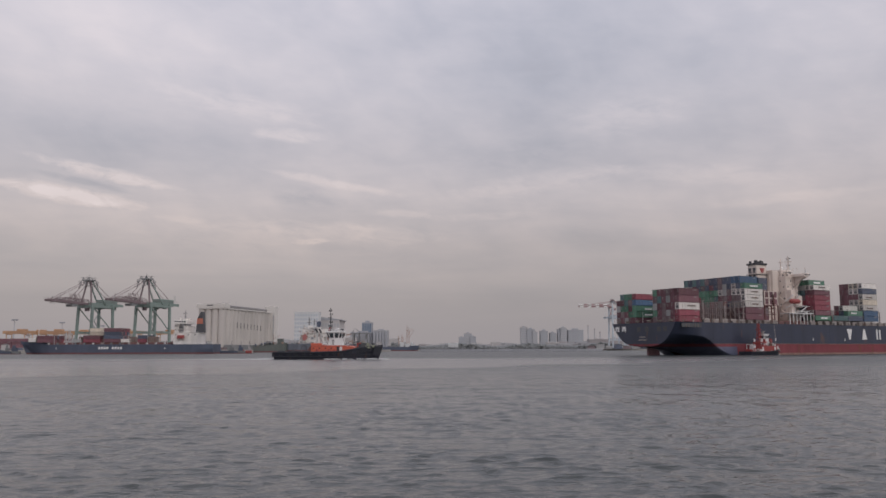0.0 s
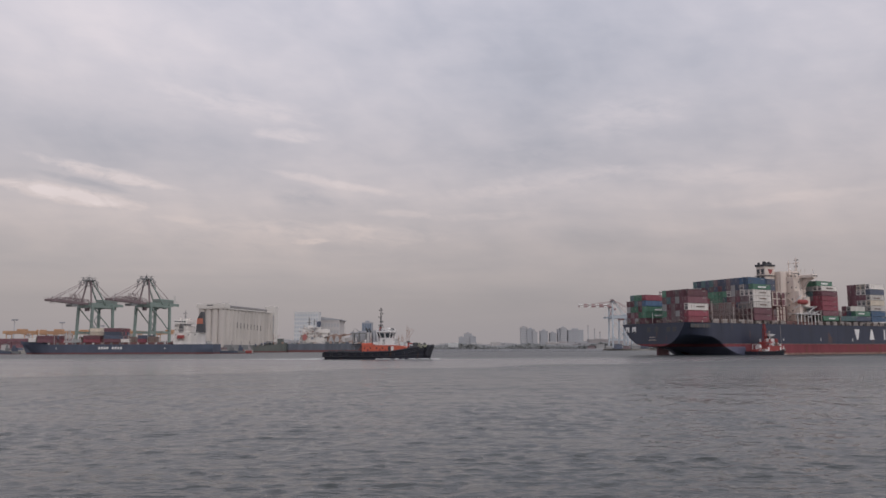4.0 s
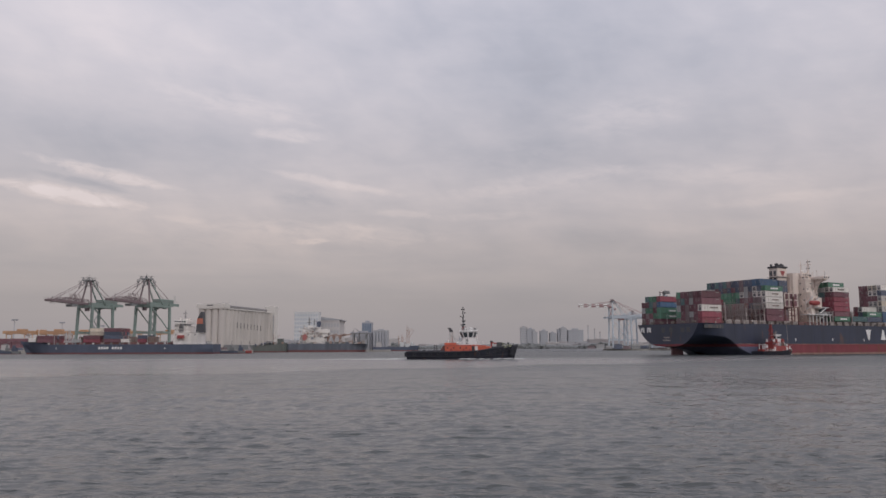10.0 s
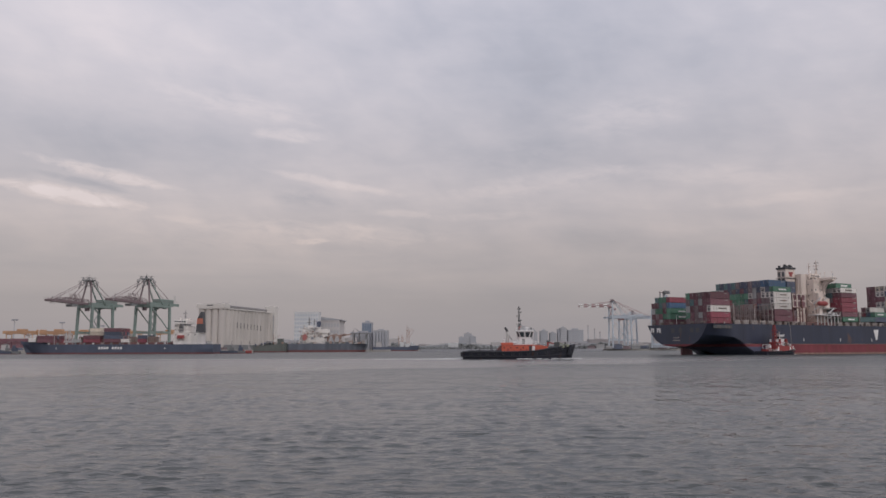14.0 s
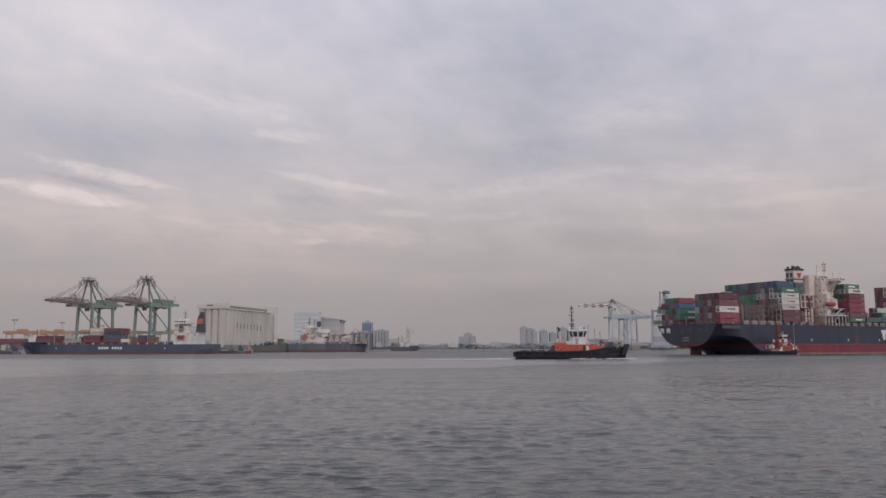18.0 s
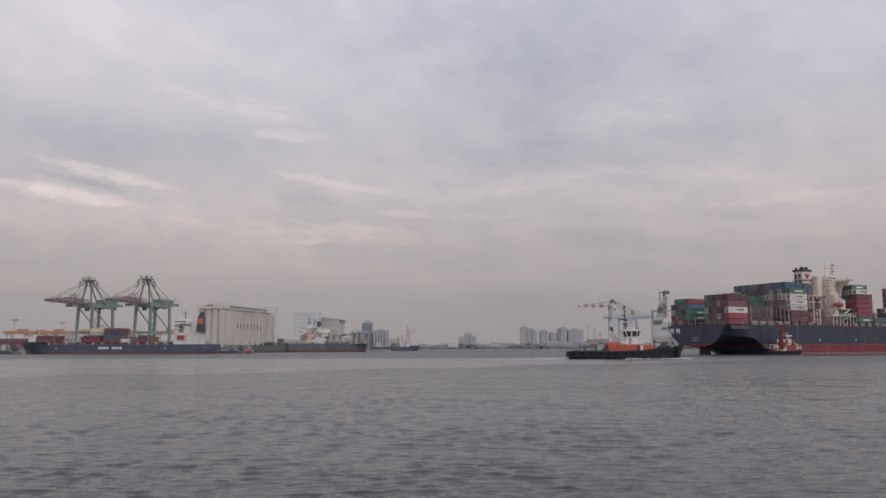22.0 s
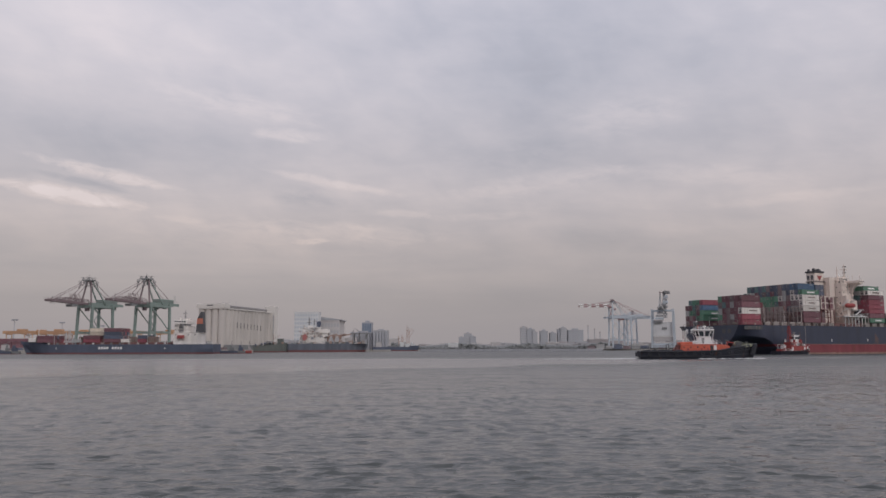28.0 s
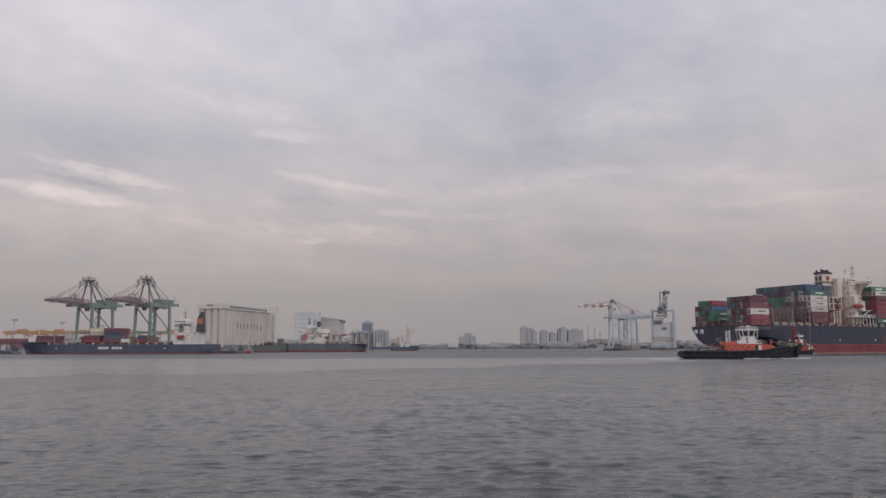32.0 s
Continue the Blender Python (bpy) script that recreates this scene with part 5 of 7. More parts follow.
def quay_crane(m, main, boom_mat, outreach, back, girder, apex, gauge=26.0, span=17.0, label="", boom_up=0.0, stripes=False, heavy=1.0, hoist=False, portal=None):
    """Gantry crane: four legs, sill and portal beams, twin girder boom, A-frame, stays, machinery house, cab."""
    c = thing("quay_crane", label, "crane", m, group="quay cranes")
    g, w = gauge / 2, span / 2
    low = portal or girder      # height of the portal and the rear girders
    for x in (-g, g):
        up = girder if x > 0 else low
        for y in (-w, w):
            leg = part("leg", Shape().beam((x, y, 1.4), (x * 0.92, y * 0.94, up + 1.5), 1.5 * heavy, 1.9 * heavy), main, c)
            part("bogie", Shape().bevel_box(x - 1.1, x + 1.1, y - 3.2, y + 3.2, 0, 1.5, 0.2), DARKGREY, leg)
        part("sill_beam", Shape().box(x - 0.8, x + 0.8, -w, w, 2.2, 4.0), main, c)
        part("portal_beam", Shape().box(x * 0.96 - 0.8, x * 0.96 + 0.8, -w, w, low - 1.8, low + 0.2), main, c)
    for y in (-w, w):
        part("tie_beam", Shape().box(-g, g, y * 0.98 - 0.7, y * 0.98 + 0.7, 13.4, 15.2), main, c)
        part("top_beam", Shape().box(-g * 0.92, g * 0.92, y * 0.95 - 0.6, y * 0.95 + 0.6, low - 1.8, low - 0.2), main, c)
        part("leg_brace", Shape().beam((-g, y * 0.98, 15), (g * 0.92, y * 0.95, low - 1.5), 0.6 * heavy ** 2), main, c)
    for y in (-3.0, 3.0):
        part("rear_girder", Shape().box(-g - back, g * 0.95, y - 0.7, y + 0.7, low - heavy + 1, low + 2.2 * heavy), main, c)
    if portal:
        # head tower on the seaward legs, latticed walkway and trolley along the rear girders
        part("head_beam", Shape().box(g * 0.88, g * 0.98, -w, w, girder - 1.4, girder + 0.4), boom_mat, c)
        for y in (-w * 0.9, w * 0.9):
            part("tower_brace", Shape().beam((g * 0.93, y, low), (g * 0.93, -y, girder), 0.6), boom_mat, c)
            part("tower_brace", Shape().beam((g * 0.93, y, girder - 2), (g * 0.2, y, low), 0.7), main, c)
        for k in range(11):
            x = -g - back + k * (2 * g + back) / 11
            part("girder_lattice", Shape().beam((x, -3.6, low - 1.6), (x + (2 * g + back) / 11, -3.6, low + 2.2), 0.4), main, c)
        part("walkway", Shape().box(-g - back, g * 0.9, -4.6, -3.7, low - 2.2, low - 1.8), main, c)
        part("trolley", Shape().bevel_box(-g * 0.4, g * 0.15, -3.4, 3.4, low - 5.0, low - 2.4, 0.3), FADEDRED, c)
        part("cable_reel", Shape().torus((g * 0.45, -w - 1.2, 17), 2.6, 0.7, n=16), main, c)
    hx, hz = g * 0.95, girder + 1.1
    cs, sn = math.cos(radians(boom_up)), math.sin(radians(boom_up))
    bp = lambda d, z=0.0: (hx + d * cs - z * sn, hz + d * sn + z * cs)
    for y in (-3.0, 3.0):
        n_seg = 8
        a, b = bp(0), bp(outreach)
        bm_ = Shape().beam((a[0], y, a[1]), (b[0], y, b[1]), 1.1, 1.7 * heavy)
        boom = part("boom_girder", bm_, boom_mat, c)
        if stripes:
            for i in range(1, 8, 2):
                a, b = bp(outreach * i / n_seg), bp(outreach * (i + 0.9) / n_seg)
                part("boom_stripe", Shape().beam((a[0], y, a[1]), (b[0], y, b[1]), 1.2, 1.8 * heavy), MARK, boom)
        if stripes:
            for i in range(1, 8):
                a, b = bp(outreach * i / n_seg, 3.4), bp(outreach * (i + 1) / n_seg, 3.4)
                part("boom_chord", Shape().beam((a[0], y, a[1]), (b[0], y, b[1]), 1.0, 1.3), MARK if i % 2 else boom_mat, boom)
    cr = Shape()
    for i in range(9):
        a = bp(outreach * i / 8)
        cr.beam((a[0], -3, a[1]), (a[0], 3, a[1]), 0.6)
    part("boom_ties", cr, boom_mat, c)
    tr = Shape()
    for y in (-3.0, 3.0):
        for i in range(6):
            a, b, e = bp(outreach * i / 8, 3.2), bp(outreach * (i + 1) / 8, 3.2 if i < 5 else 1.0), bp(outreach * (i + 1) / 8, 0.5)
            tr.beam((a[0], y, a[1]), (b[0], y, b[1]), 0.45).beam((a[0], y, a[1]), (e[0], y, e[1]), 0.32)
            tr.beam((a[0], y, a[1]), (a[0], y, bp(outreach * i / 8, 0)[1]), 0.32)
    part("boom_truss", tr, boom_mat, c)
    rails = Shape()
    for y in (-4.2, 4.2):
        a, b = bp(0, 2.2), bp(outreach, 2.2)
        rails.beam((a[0], y, a[1]), (b[0], y, b[1]), 0.12)
        rails.beam((-g - back, y, low + 3.4), (hx, y, low + 3.4), 0.12)
        for i in range(12):
            a, b = bp(outreach * i / 11, 0.5), bp(outreach * i / 11, 2.2)
            rails.beam((a[0], y, a[1]), (b[0], y, b[1]), 0.1)
    part("walkway_rail", rails, boom_mat, c)
    for y in (-3.6, 3.6):
        part("frame_leg", Shape().beam((g * 0.9, y * 1.6, girder), (g * 0.72, y * 0.5, apex), 0.9), boom_mat if main is GREENC else main, c)
        part("frame_leg", Shape().beam((-g * 0.55, y * 1.2, low + 1), (g * 0.62, y * 0.5, apex), 0.8), main, c)
    hs = 1.0 if main is GREENC else 0.4
    hx_ = lambda f: g * (0.75 + (f - 0.75) * hs)
    dark = HULLGREY if main is GREENC else PINKC
    part("apex_head", Shape().bevel_box(hx_(0.45), hx_(1.05), -3.2, 3.2, apex - 0.5, apex + 0.5, 0.15), dark, c, "dark sheave platform")
    for y in (-2.85, 2.85):
        for x, z in ((0.2, -1.6), (0.6, 1.2), (1.0, 1.0), (1.35, -1.8)):
            part("sheave", Shape().torus((hx_(x), y * 0.9, apex + z), 0.9 * hs, 0.26, n=10, m=5), dark, c)
        for x in (0.1, 1.4):
            part("head_strut", Shape().beam((hx_(x), y, apex - 7.0), (hx_(0.75 + (x - 0.75) * 0.5), y, apex + 1.0), 0.45), dark, c)
            part("head_strut", Shape().beam((hx_(x), y, apex - 2.6), (hx_(0.75), y, apex - 5.5), 0.3), dark, c)
        part("head_rail", Shape().box(hx_(0.3), hx_(1.2), y - 0.12, y + 0.12, apex + 1.9, apex + 2.2), dark, c)
    part("head_mast", Shape().cyl(hx_(0.75), 0, apex + 0.4, apex + 4.6, 0.14, n=6), dark, c)
    stays = Shape()
    for y in (-2.4, 2.4):
        for d in (0.45, 0.92):
            b = bp(outreach * d)
            stays.beam((g * 0.75, y, apex), (b[0], y, b[1] + 0.6), 0.28)
        stays.beam((g * 0.6, y, apex), (-g - back * 0.55, y, low + 2), 0.3)
        if portal:
            stays.beam((g * 0.6, y, apex), (-g - back * 0.95, y, low + 2), 0.3).beam((g * 0.6, y, apex), (-g, y, low + 2), 0.3)
    part("fore_stay", stays, boom_mat, c)
    post = Shape()
    for d in (0.16, 0.24, 0.30):
        a = bp(outreach * d)
        post.beam((a[0], -3, a[1]), (a[0] + 3.4, -2, a[1] + 7), 0.4)
        post.beam((a[0], 3, a[1]), (a[0] + 3.4, 2, a[1] + 7), 0.4)
    part("boom_frame", post, boom_mat, c)
    part("machinery_house", Shape().bevel_box(-g - back * 0.55, -g * 0.25, -3.8, 3.8, low + 2.2, low + (5.2 if low == girder else 4.0), 0.3), main, c, "sheeted machinery house")
    if main is GREENC:
        # hanging ladders, cable loops and lamp brackets along the boom
        rc = random.Random(int(outreach + girder * 10))
        for i in range(14):
            d = outreach * rc.uniform(0.05, 0.95)
            a, b = bp(d, rc.uniform(1.6, 4.6)), bp(d + rc.uniform(-1.5, 2.5), rc.uniform(-2.2, 0.0))
            part("boom_fitting", Shape().beam((a[0], rc.choice((-3.6, 3.6)), a[1]), (b[0], rc.choice((-3.6, 3.6)), b[1]), 0.32), boom_mat if i % 3 else CITY_C, c)
        for i in range(5):
            x = -g - back * rc.uniform(-0.3, 0.95)
            part("service_platform", Shape().bevel_box(x, x + rc.uniform(2, 4), -5.2, -3.2, girder - rc.uniform(0.5, 3.5), girder + 0.6, 0.1), main, c)
        part("trolley", Shape().bevel_box(hx + outreach * 0.3, hx + outreach * 0.3 + 5, -3.6, 3.6, hz - 2.6, hz - 0.9, 0.2), dark, c)
    part("operator_cab", Shape().bevel_box(g * 0.3, g * 0.3 + 3, -5.4, -3, girder - 4.2, girder - 1.2, 0.2), boom_mat, c)
    if hoist:
        hf = Shape()
        for i in range(7):
            z0, z1 = apex - i * (apex - girder + 12) / 7, apex - (i + 1) * (apex - girder + 12) / 7
            s0 = 2.2 + 0.45 * i if i < 5 else 3.0
            hf.beam((g * 0.7, 5 - s0, z0), (g * 0.75, 4.5 + s0 * 0.8, z1), 1.4).beam((g * 0.7, 5 + s0, z0), (g * 0.75, 4.5 - s0 * 0.8, z1), 1.4).box(g * 0.6, g * 0.9, 4 - s0, 5 + s0, z1, z1 + 1.2)
        part("hoist_head", Shape().prism([(3.4, apex - 1.8), (9.0, apex - 2.6), (13.0, apex + 0.2), (12.4, apex + 1.6), (5.0, apex + 2.6), (2.6, apex + 1.2)], g * 0.3, g * 1.1, axis="x"), CITYGREY, c)
        part("sheet_panel", Shape().bevel_box(g * 0.5, g * 0.8, -w + 2.0, w - 2.0, 20.0, 42.0, 0.3), PANELWHITE, c, "white sheeted panel between the legs")
        part("lower_panel", Shape().bevel_box(g * 0.5, g * 0.8, -w + 2.0, w - 2.0, 12.0, 19.4, 0.3), CITY_C, c, "buff panel under the white one")
        part("panel_bar", Shape().box(g * 0.82, g * 0.86, -1, 1.2, 30, 34).box(g * 0.82, g * 0.86, 2, 3.6, 30, 34).box(g * 0.82, g * 0.86, 4.4, 6.2, 30, 34), HULLGREY, c)
        part("portal_sill", Shape().box(g * 0.5, g * 0.9, -w, w, 5.0, 8.6), PALEC, c)
        rq = random.Random(2)
        for i in range(11):
            u = i / 10
            yy, zz, hw = 9 - 16 * u + rq.uniform(-1.2, 1.2), apex - 44 * u, rq.uniform(1.6, 3.0) + 4.5 * u
            part("hoist_block", Shape().bevel_box(g * 0.4, g * 1.0, yy - hw, yy + hw, zz - rq.uniform(2.4, 4.6), zz, 0.4), rq.choice((CITY_B, CITY_A, PALEC, CITYGREY)), c)
        part("boom_hoist", hf, CITY_B, c, "blue-grey hoist frame")
    st_ = Shape()
    for i in range(6):
        z = 3 + i * (low - 4) / 6
        st_.beam((-g + (0 if i % 2 else 4), -w - 1.0, z), (-g + (4 if i % 2 else 0), -w - 1.0, z + (low - 4) / 6), 0.8, 0.25)
    part("stair_tower", st_, main, c)
    part("lamp_post", Shape().cyl(-g - back + 1, 0, low + 2, low + 9, 0.2, n=6), main, c)
    return c


quay_crane(pose(-280.7, 636, 2.4, rz=246), GREENC, PINKC, 35, 14, 38.2-2.4, 58.4-2.4, gauge=22, span=16, label="green ship-to-shore gantry crane with faded red boom lowered", boom_up=2.5)
quay_crane(pose(-232.2, 630, 2.4, rz=246), GREENC, PINKC, 35, 14, 38.3-2.4, 58.8-2.4, gauge=22, span=16, label="green ship-to-shore gantry crane with faded red boom lowered", boom_up=2.5)
quay_crane(pose(283.5, 1262, 2.4, rz=188), PALEC, FADEDRED, 52, 34, 68.4-2.4, 79.2-2.4, gauge=32, span=18, portal=50.5, label="pale blue gantry crane with red and white striped boom", stripes=True, heavy=1.15)
quay_crane(pose(304.6, 1300, 2.4, rz=16), PALEC, PALEC, 44, 30, 51.8-2.4, 62.9-2.4, gauge=24, span=18, label="pale blue gantry crane standing on the far quay", heavy=1.2)
quay_crane(pose(350.5, 1255, 2.4, rz=250), PALEC, CITYGREY, 40, 12, 63.5-2.4, 91.3-2.4, gauge=26, span=34, label="pale blue gantry crane with its boom held towards the channel", heavy=1.5, hoist=True)

# ---- stacking cranes, light poles and stacked boxes on the near terminal ----


def stacking_crane(m, w, h, label):
    c = thing("stacking_crane", label, "crane", m, group="yard cranes")
    for y in (-5, 5):
        for x in (-w / 2, w / 2):
            part("leg", Shape().beam((x, y, 1), (x, y, h), 0.55), YELLOWC, c)
        part("bridge_girder", Shape().box(-w / 2 - 3, w / 2 + 3, y - 0.7, y + 0.7, h - 0.3, h + 2.2), YELLOWC, c)
    for x in (-w / 2, w / 2):
        part("end_truck", Shape().bevel_box(x - 0.9, x + 0.9, -6.5, 6.5, 0, 1.4, 0.2), DARKGREY, c)
        part("end_tie", Shape().box(x - 0.5, x + 0.5, -5, 5, h - 1, h), YELLOWC, c)
    part("trolley", Shape().bevel_box(-3.4, 3.4, -3.4, 3.4, h + 2.2, h + 3.9, 0.3), YELLOWC, c)
    part("cab", Shape().bevel_box(4.4, 6.6, -2, 1, h - 3, h - 0.2, 0.2), WHITE, c)
    return c


for b, d, w in ((-367.7, 690, 22), (-363.6, 715, 25), (-340.5, 700, 26), (-327.1, 720, 24), (-281.0, 700, 24), (-252.4, 730, 20)):
    stacking_crane(pose(b, d, 2.4, rz=4), w, 15.0, "yellow rubber-tyred stacking crane in the yard")


def light_pole(x, y, h):
    p = thing("light_pole", "tall grey lighting mast with a lamp crown", "light pole", pose(x, y, 2.4), group="terminal lighting masts")
    part("pole", Shape().cyl(0, 0, 0, h, 0.5, 0.25, n=8), CITY_B, p)
    cr = Shape().cyl(0, 0, h - 0.6, h, 2.6, 2.6, n=10)
    for i in range(8):
        cr.box(2.4 * math.cos(i * 0.785) - 0.5, 2.4 * math.cos(i * 0.785) + 0.5, 2.4 * math.sin(i * 0.785) - 0.5, 2.4 * math.sin(i * 0.785) + 0.5, h - 1.3, h - 0.6)
    part("lamp_crown", cr, CITY_B, p)


for x, y, h in ((-402.2, 740, 31.8-2.4), (-386.3, 800, 31.3-2.4), (-371.0, 860, 29.7-2.4), (-273.0, 840, 33.9-2.4)):
    light_pole(x, y, h)

rnd = random.Random(11)
for i in range(12):
    for j in range(4):
        for t in range(rnd.choice((2, 3, 4))):
            if i * 13.0 - 415 > -200:
                continue
            ob = container(None, -452 + i * 12.6 + rnd.uniform(-0.1, 0.1), 668 + j * 2.9, 2.4 + 2.6 * t, rnd.choice(("maroon", "brown", "maroon", "maroon", "navy", "brown")))
            tagged(ob, "weathered steel container stacked on the quay", "container", group="yard containers")
for i in range(9):
    for t in range(rnd.choice((1, 2, 3))):
        ob = container(None, -300 + i * 13.0, 672, 2.4 + 2.6 * t, rnd.choice(("maroon", "brown", "navy", "brown", "grey", "maroon")))
        tagged(ob, "weathered steel container stacked on the quay", "container", group="yard containers")

for i in range(16):
    x, hh = -395 + i * 13.5 + rnd.uniform(-3, 3), rnd.uniform(2.5, 6.0)
    q = thing("quay_hut", "small weathered hut on the container quay", "hut", pose(x, 644 + rnd.uniform(-6, 10), 2.4), group="quay huts")
    w_ = rnd.uniform(2.5, 6)
    m_q = rnd.choice((CITY_C, CITY_B, PALEBOX, BRICKRED))
    part("wall", Shape().bevel_box(-w_ / 2, w_ / 2, -2, 2, 0, hh, 0.1), m_q, q)
    part("roof", Shape().prism([(-w_ / 2 - 0.3, hh), (w_ / 2 + 0.3, hh), (0, hh + 0.9)], -2.3, 2.3), ROOFING, q)

# ---- feeder ship at the near quay ----


def simple_hull(length, beam, depth, sheer_bow, rake, draft_line, parent, mat_up, mat_low, bow_right=True):
    """Cargo ship hull: stern at 0, bow at length, raised forecastle."""
    def hb(x, z):
        u = x / length
        b = beam / 2
        if u > 0.78:
            b *= max(0.02, 1 - ((u - 0.78) / (0.22 - 0.035 * (1 - min(1, max(0, z) / depth)))) ** 2.0) if (u - 0.78) < (0.22 - 0.035 * (1 - min(1, max(0, z) / depth))) else 0.02
        if u < 0.1:
            b *= (0.80 + 2.0 * u) * (1 - 0.15 * (1 - u / 0.1) * (1 - min(1, max(0, z) / 3)))
        return b
    top = lambda x: depth + sheer_bow * max(0, (x / length - 0.86) / 0.14) ** 0.5 if x / length > 0.86 else depth
    st = [length * i / 50 for i in range(51)]

    def raked(shape):
        """Lean the stem forward, more towards the top."""
        lean = lambda x, z: rake * max(0.0, (x / length - 0.86) / 0.14) ** 1.5 * (0.25 + 0.75 * max(0.0, z) / (depth + sheer_bow))
        shape.v = [(x + lean(x, z), y, z) for x, y, z in shape.v]
        return shape

    part("boot_top", raked(loft(hb, st, [-3, -1, 0, draft_line])), mat_low, parent)
    part("hull", raked(loft(hb, st, [draft_line + (depth - draft_line) * i / 5 for i in range(6)], close_top=True)), mat_up, parent)
    fc = Shape()
    fx = [length * (0.86 + 0.14 * i / 10) for i in range(11)]
    for sd in (1, -1):
        fc.add([(x, sd * hb(min(x, length * 0.99), depth) * (1 + 0.05 * k), depth + (top(x) - depth + 0.3) * k) for x in fx for k in (0, 1)],
               [(2 * i, 2 * i + 2, 2 * i + 3, 2 * i + 1) for i in range(10)])
    fc.f += [(2 * i + 1, 2 * i + 3, 22 + 2 * i + 3, 22 + 2 * i + 1) for i in range(10)] + [(0, 1, 23, 22)]
    raked(fc)
    part("forecastle", fc, mat_up, parent)
    return hb


def deck_house(parent, x0, x1, w, z0, tiers, mat, th=2.6, label="white accommodation block"):
    for t in range(tiers):
        sh = 0.5 * t
        h_ = part("house_tier", Shape().bevel_box(x0 + sh * 0.5, x1 - sh * 0.5, -w + sh * 0.4, w - sh * 0.4, z0 + t * th, z0 + (t + 1) * th - 0.2, 0.15), mat, parent, label)
        part("deck_edge", Shape().box(x0 - 0.1 + sh * 0.5, x1 + 0.2 - sh * 0.5, -w - 0.15 + sh * 0.4, w + 0.15 - sh * 0.4, z0 + (t + 1) * th - 0.2, z0 + (t + 1) * th), mat, h_)
        for x in np.arange(x0 + 1.2, x1 - 1, 3.1) if t % 2 == 0 else ():
            for sd in (1, -1):
                part("cabin_window", Shape().box(x, x + 0.6, sd * (w - sh * 0.4) - 0.06, sd * (w - sh * 0.4) + 0.06, z0 + t * th + 1.2, z0 + t * th + 1.75), WINDOW, h_)


def build_feeder():
    # stern to the right, bow to the left, port side towards the channel
    f = thing("feeder_ship", "dark navy feeder container ship moored at the quay", "container ship", pose(-164.6, 576, 0, rz=180 - 3))
    L = 141.0
    simple_hull(L, 21, 6.9, 2.2, 6, 1.1, f, HULLFAR, BOOTFAR)
    # raised poop, house and funnel
    part("poop_house", Shape().bevel_box(11.6, 29.2, -8.8, 8.8, 6.9, 15.0, 0.2), HOUSEWHITE, f, "plain white accommodation block")
    for z in (9.6, 12.3, 15.0):
        part("deck_edge", Shape().box(11.4, 29.4, -9.0, 9.0, z, z + 0.18), HOUSEWHITE, f)
        rl = Shape()
        for x in np.arange(11.6, 29.4, 2.2):
            rl.beam((x, 8.95, z), (x, 8.95, z + 1.1), 0.1)
        rl.beam((11.6, 8.95, z + 1.1), (29.3, 8.95, z + 1.1), 0.1)
        part("house_rail", rl, HOUSEWHITE, f)
    for z in (13.2,):
        for x in (13, 17.5, 27):
            part("cabin_window", Shape().box(x, x + 0.7, 8.74, 8.9, z, z + 0.8), WINDOW, f)
    part("tower_side", Shape().bevel_box(26.0, 29.0, -7.5, 7.5, 15.2, 21.6, 0.2), HOUSEWHITE, f)
    part("tower_side", Shape().bevel_box(19.6, 22.4, -7.5, 7.5, 15.2, 20.2, 0.2), HOUSEWHITE, f)
    part("tower_core", Shape().bevel_box(22.4, 26.0, -7.0, 6.2, 15.2, 21.6, 0.2), CITY_B, f)
    for z in (17.6, 19.8):
        part("tower_deck", Shape().box(19.4, 29.2, -8.0, 8.2, z, z + 0.2), HOUSEWHITE, f)
    bridge = part("wheelhouse", Shape().bevel_box(20.2, 29.0, -8, 8, 21.6, 24.2, 0.2), HOUSEWHITE, f, "white wheelhouse")
    for x in np.arange(20.9, 28.0, 1.7):
        part("bridge_window", Shape().box(x, x + 1.2, 7.94, 8.08, 22.6, 23.6), WINDOW, bridge)
    part("bridge_wing", Shape().bevel_box(25.6, 28.6, -10.4, 10.4, 21.2, 22.6, 0.15), HOUSEWHITE, f)
    part("house_mast", Shape().cyl(24.2, 0, 24.2, 32, 0.4, 0.2, n=8).box(23.9, 24.5, -2, 2, 27, 27.4).box(23.0, 25.4, -1.4, 1.4, 29.2, 29.6), CITYGREY, f)
    part("roof_gear", Shape().cyl(27.4, 1, 24.2, 26.6, 0.5, n=8).cyl(21.6, -1, 24.2, 26.0, 0.7, n=8).box(22.2, 23.6, -2, 2, 24.2, 25.6), HOUSEWHITE, f)
    part("funnel", Shape().prism([(9.4, 15.4), (15.2, 15.4), (14.4, 25.5), (12.0, 30.4), (10.6, 30.4)], -2.4, 2.4), FUNNELBLACK, f, "black funnel with an orange band")
    part("funnel_band", Shape().prism([(9.96, 21.6), (14.8, 21.6), (14.45, 25.6), (10.3, 25.6)], -2.46, 2.46), FADEDORANGE, f, "faded orange funnel band")
    part("lifeboat", Shape().bevel_box(20.8, 25.8, 9.2, 11, 11.0, 13.4, 0.5), REDP, f, "red lifeboat")
    part("stern_rail", Shape().beam((0.5, 9, 8), (9, 9.6, 8), 0.15).beam((0.5, 9, 7), (0.5, 9, 8), 0.15), WHITE, f)
    part("hatch_coaming", Shape().box(33, 120, -9, 9, 6.9, 8.3), DECKRED, f)
    part("foremast", Shape().cyl(134, 0, 9, 18, 0.35, 0.2, n=8), HOUSEWHITE, f)
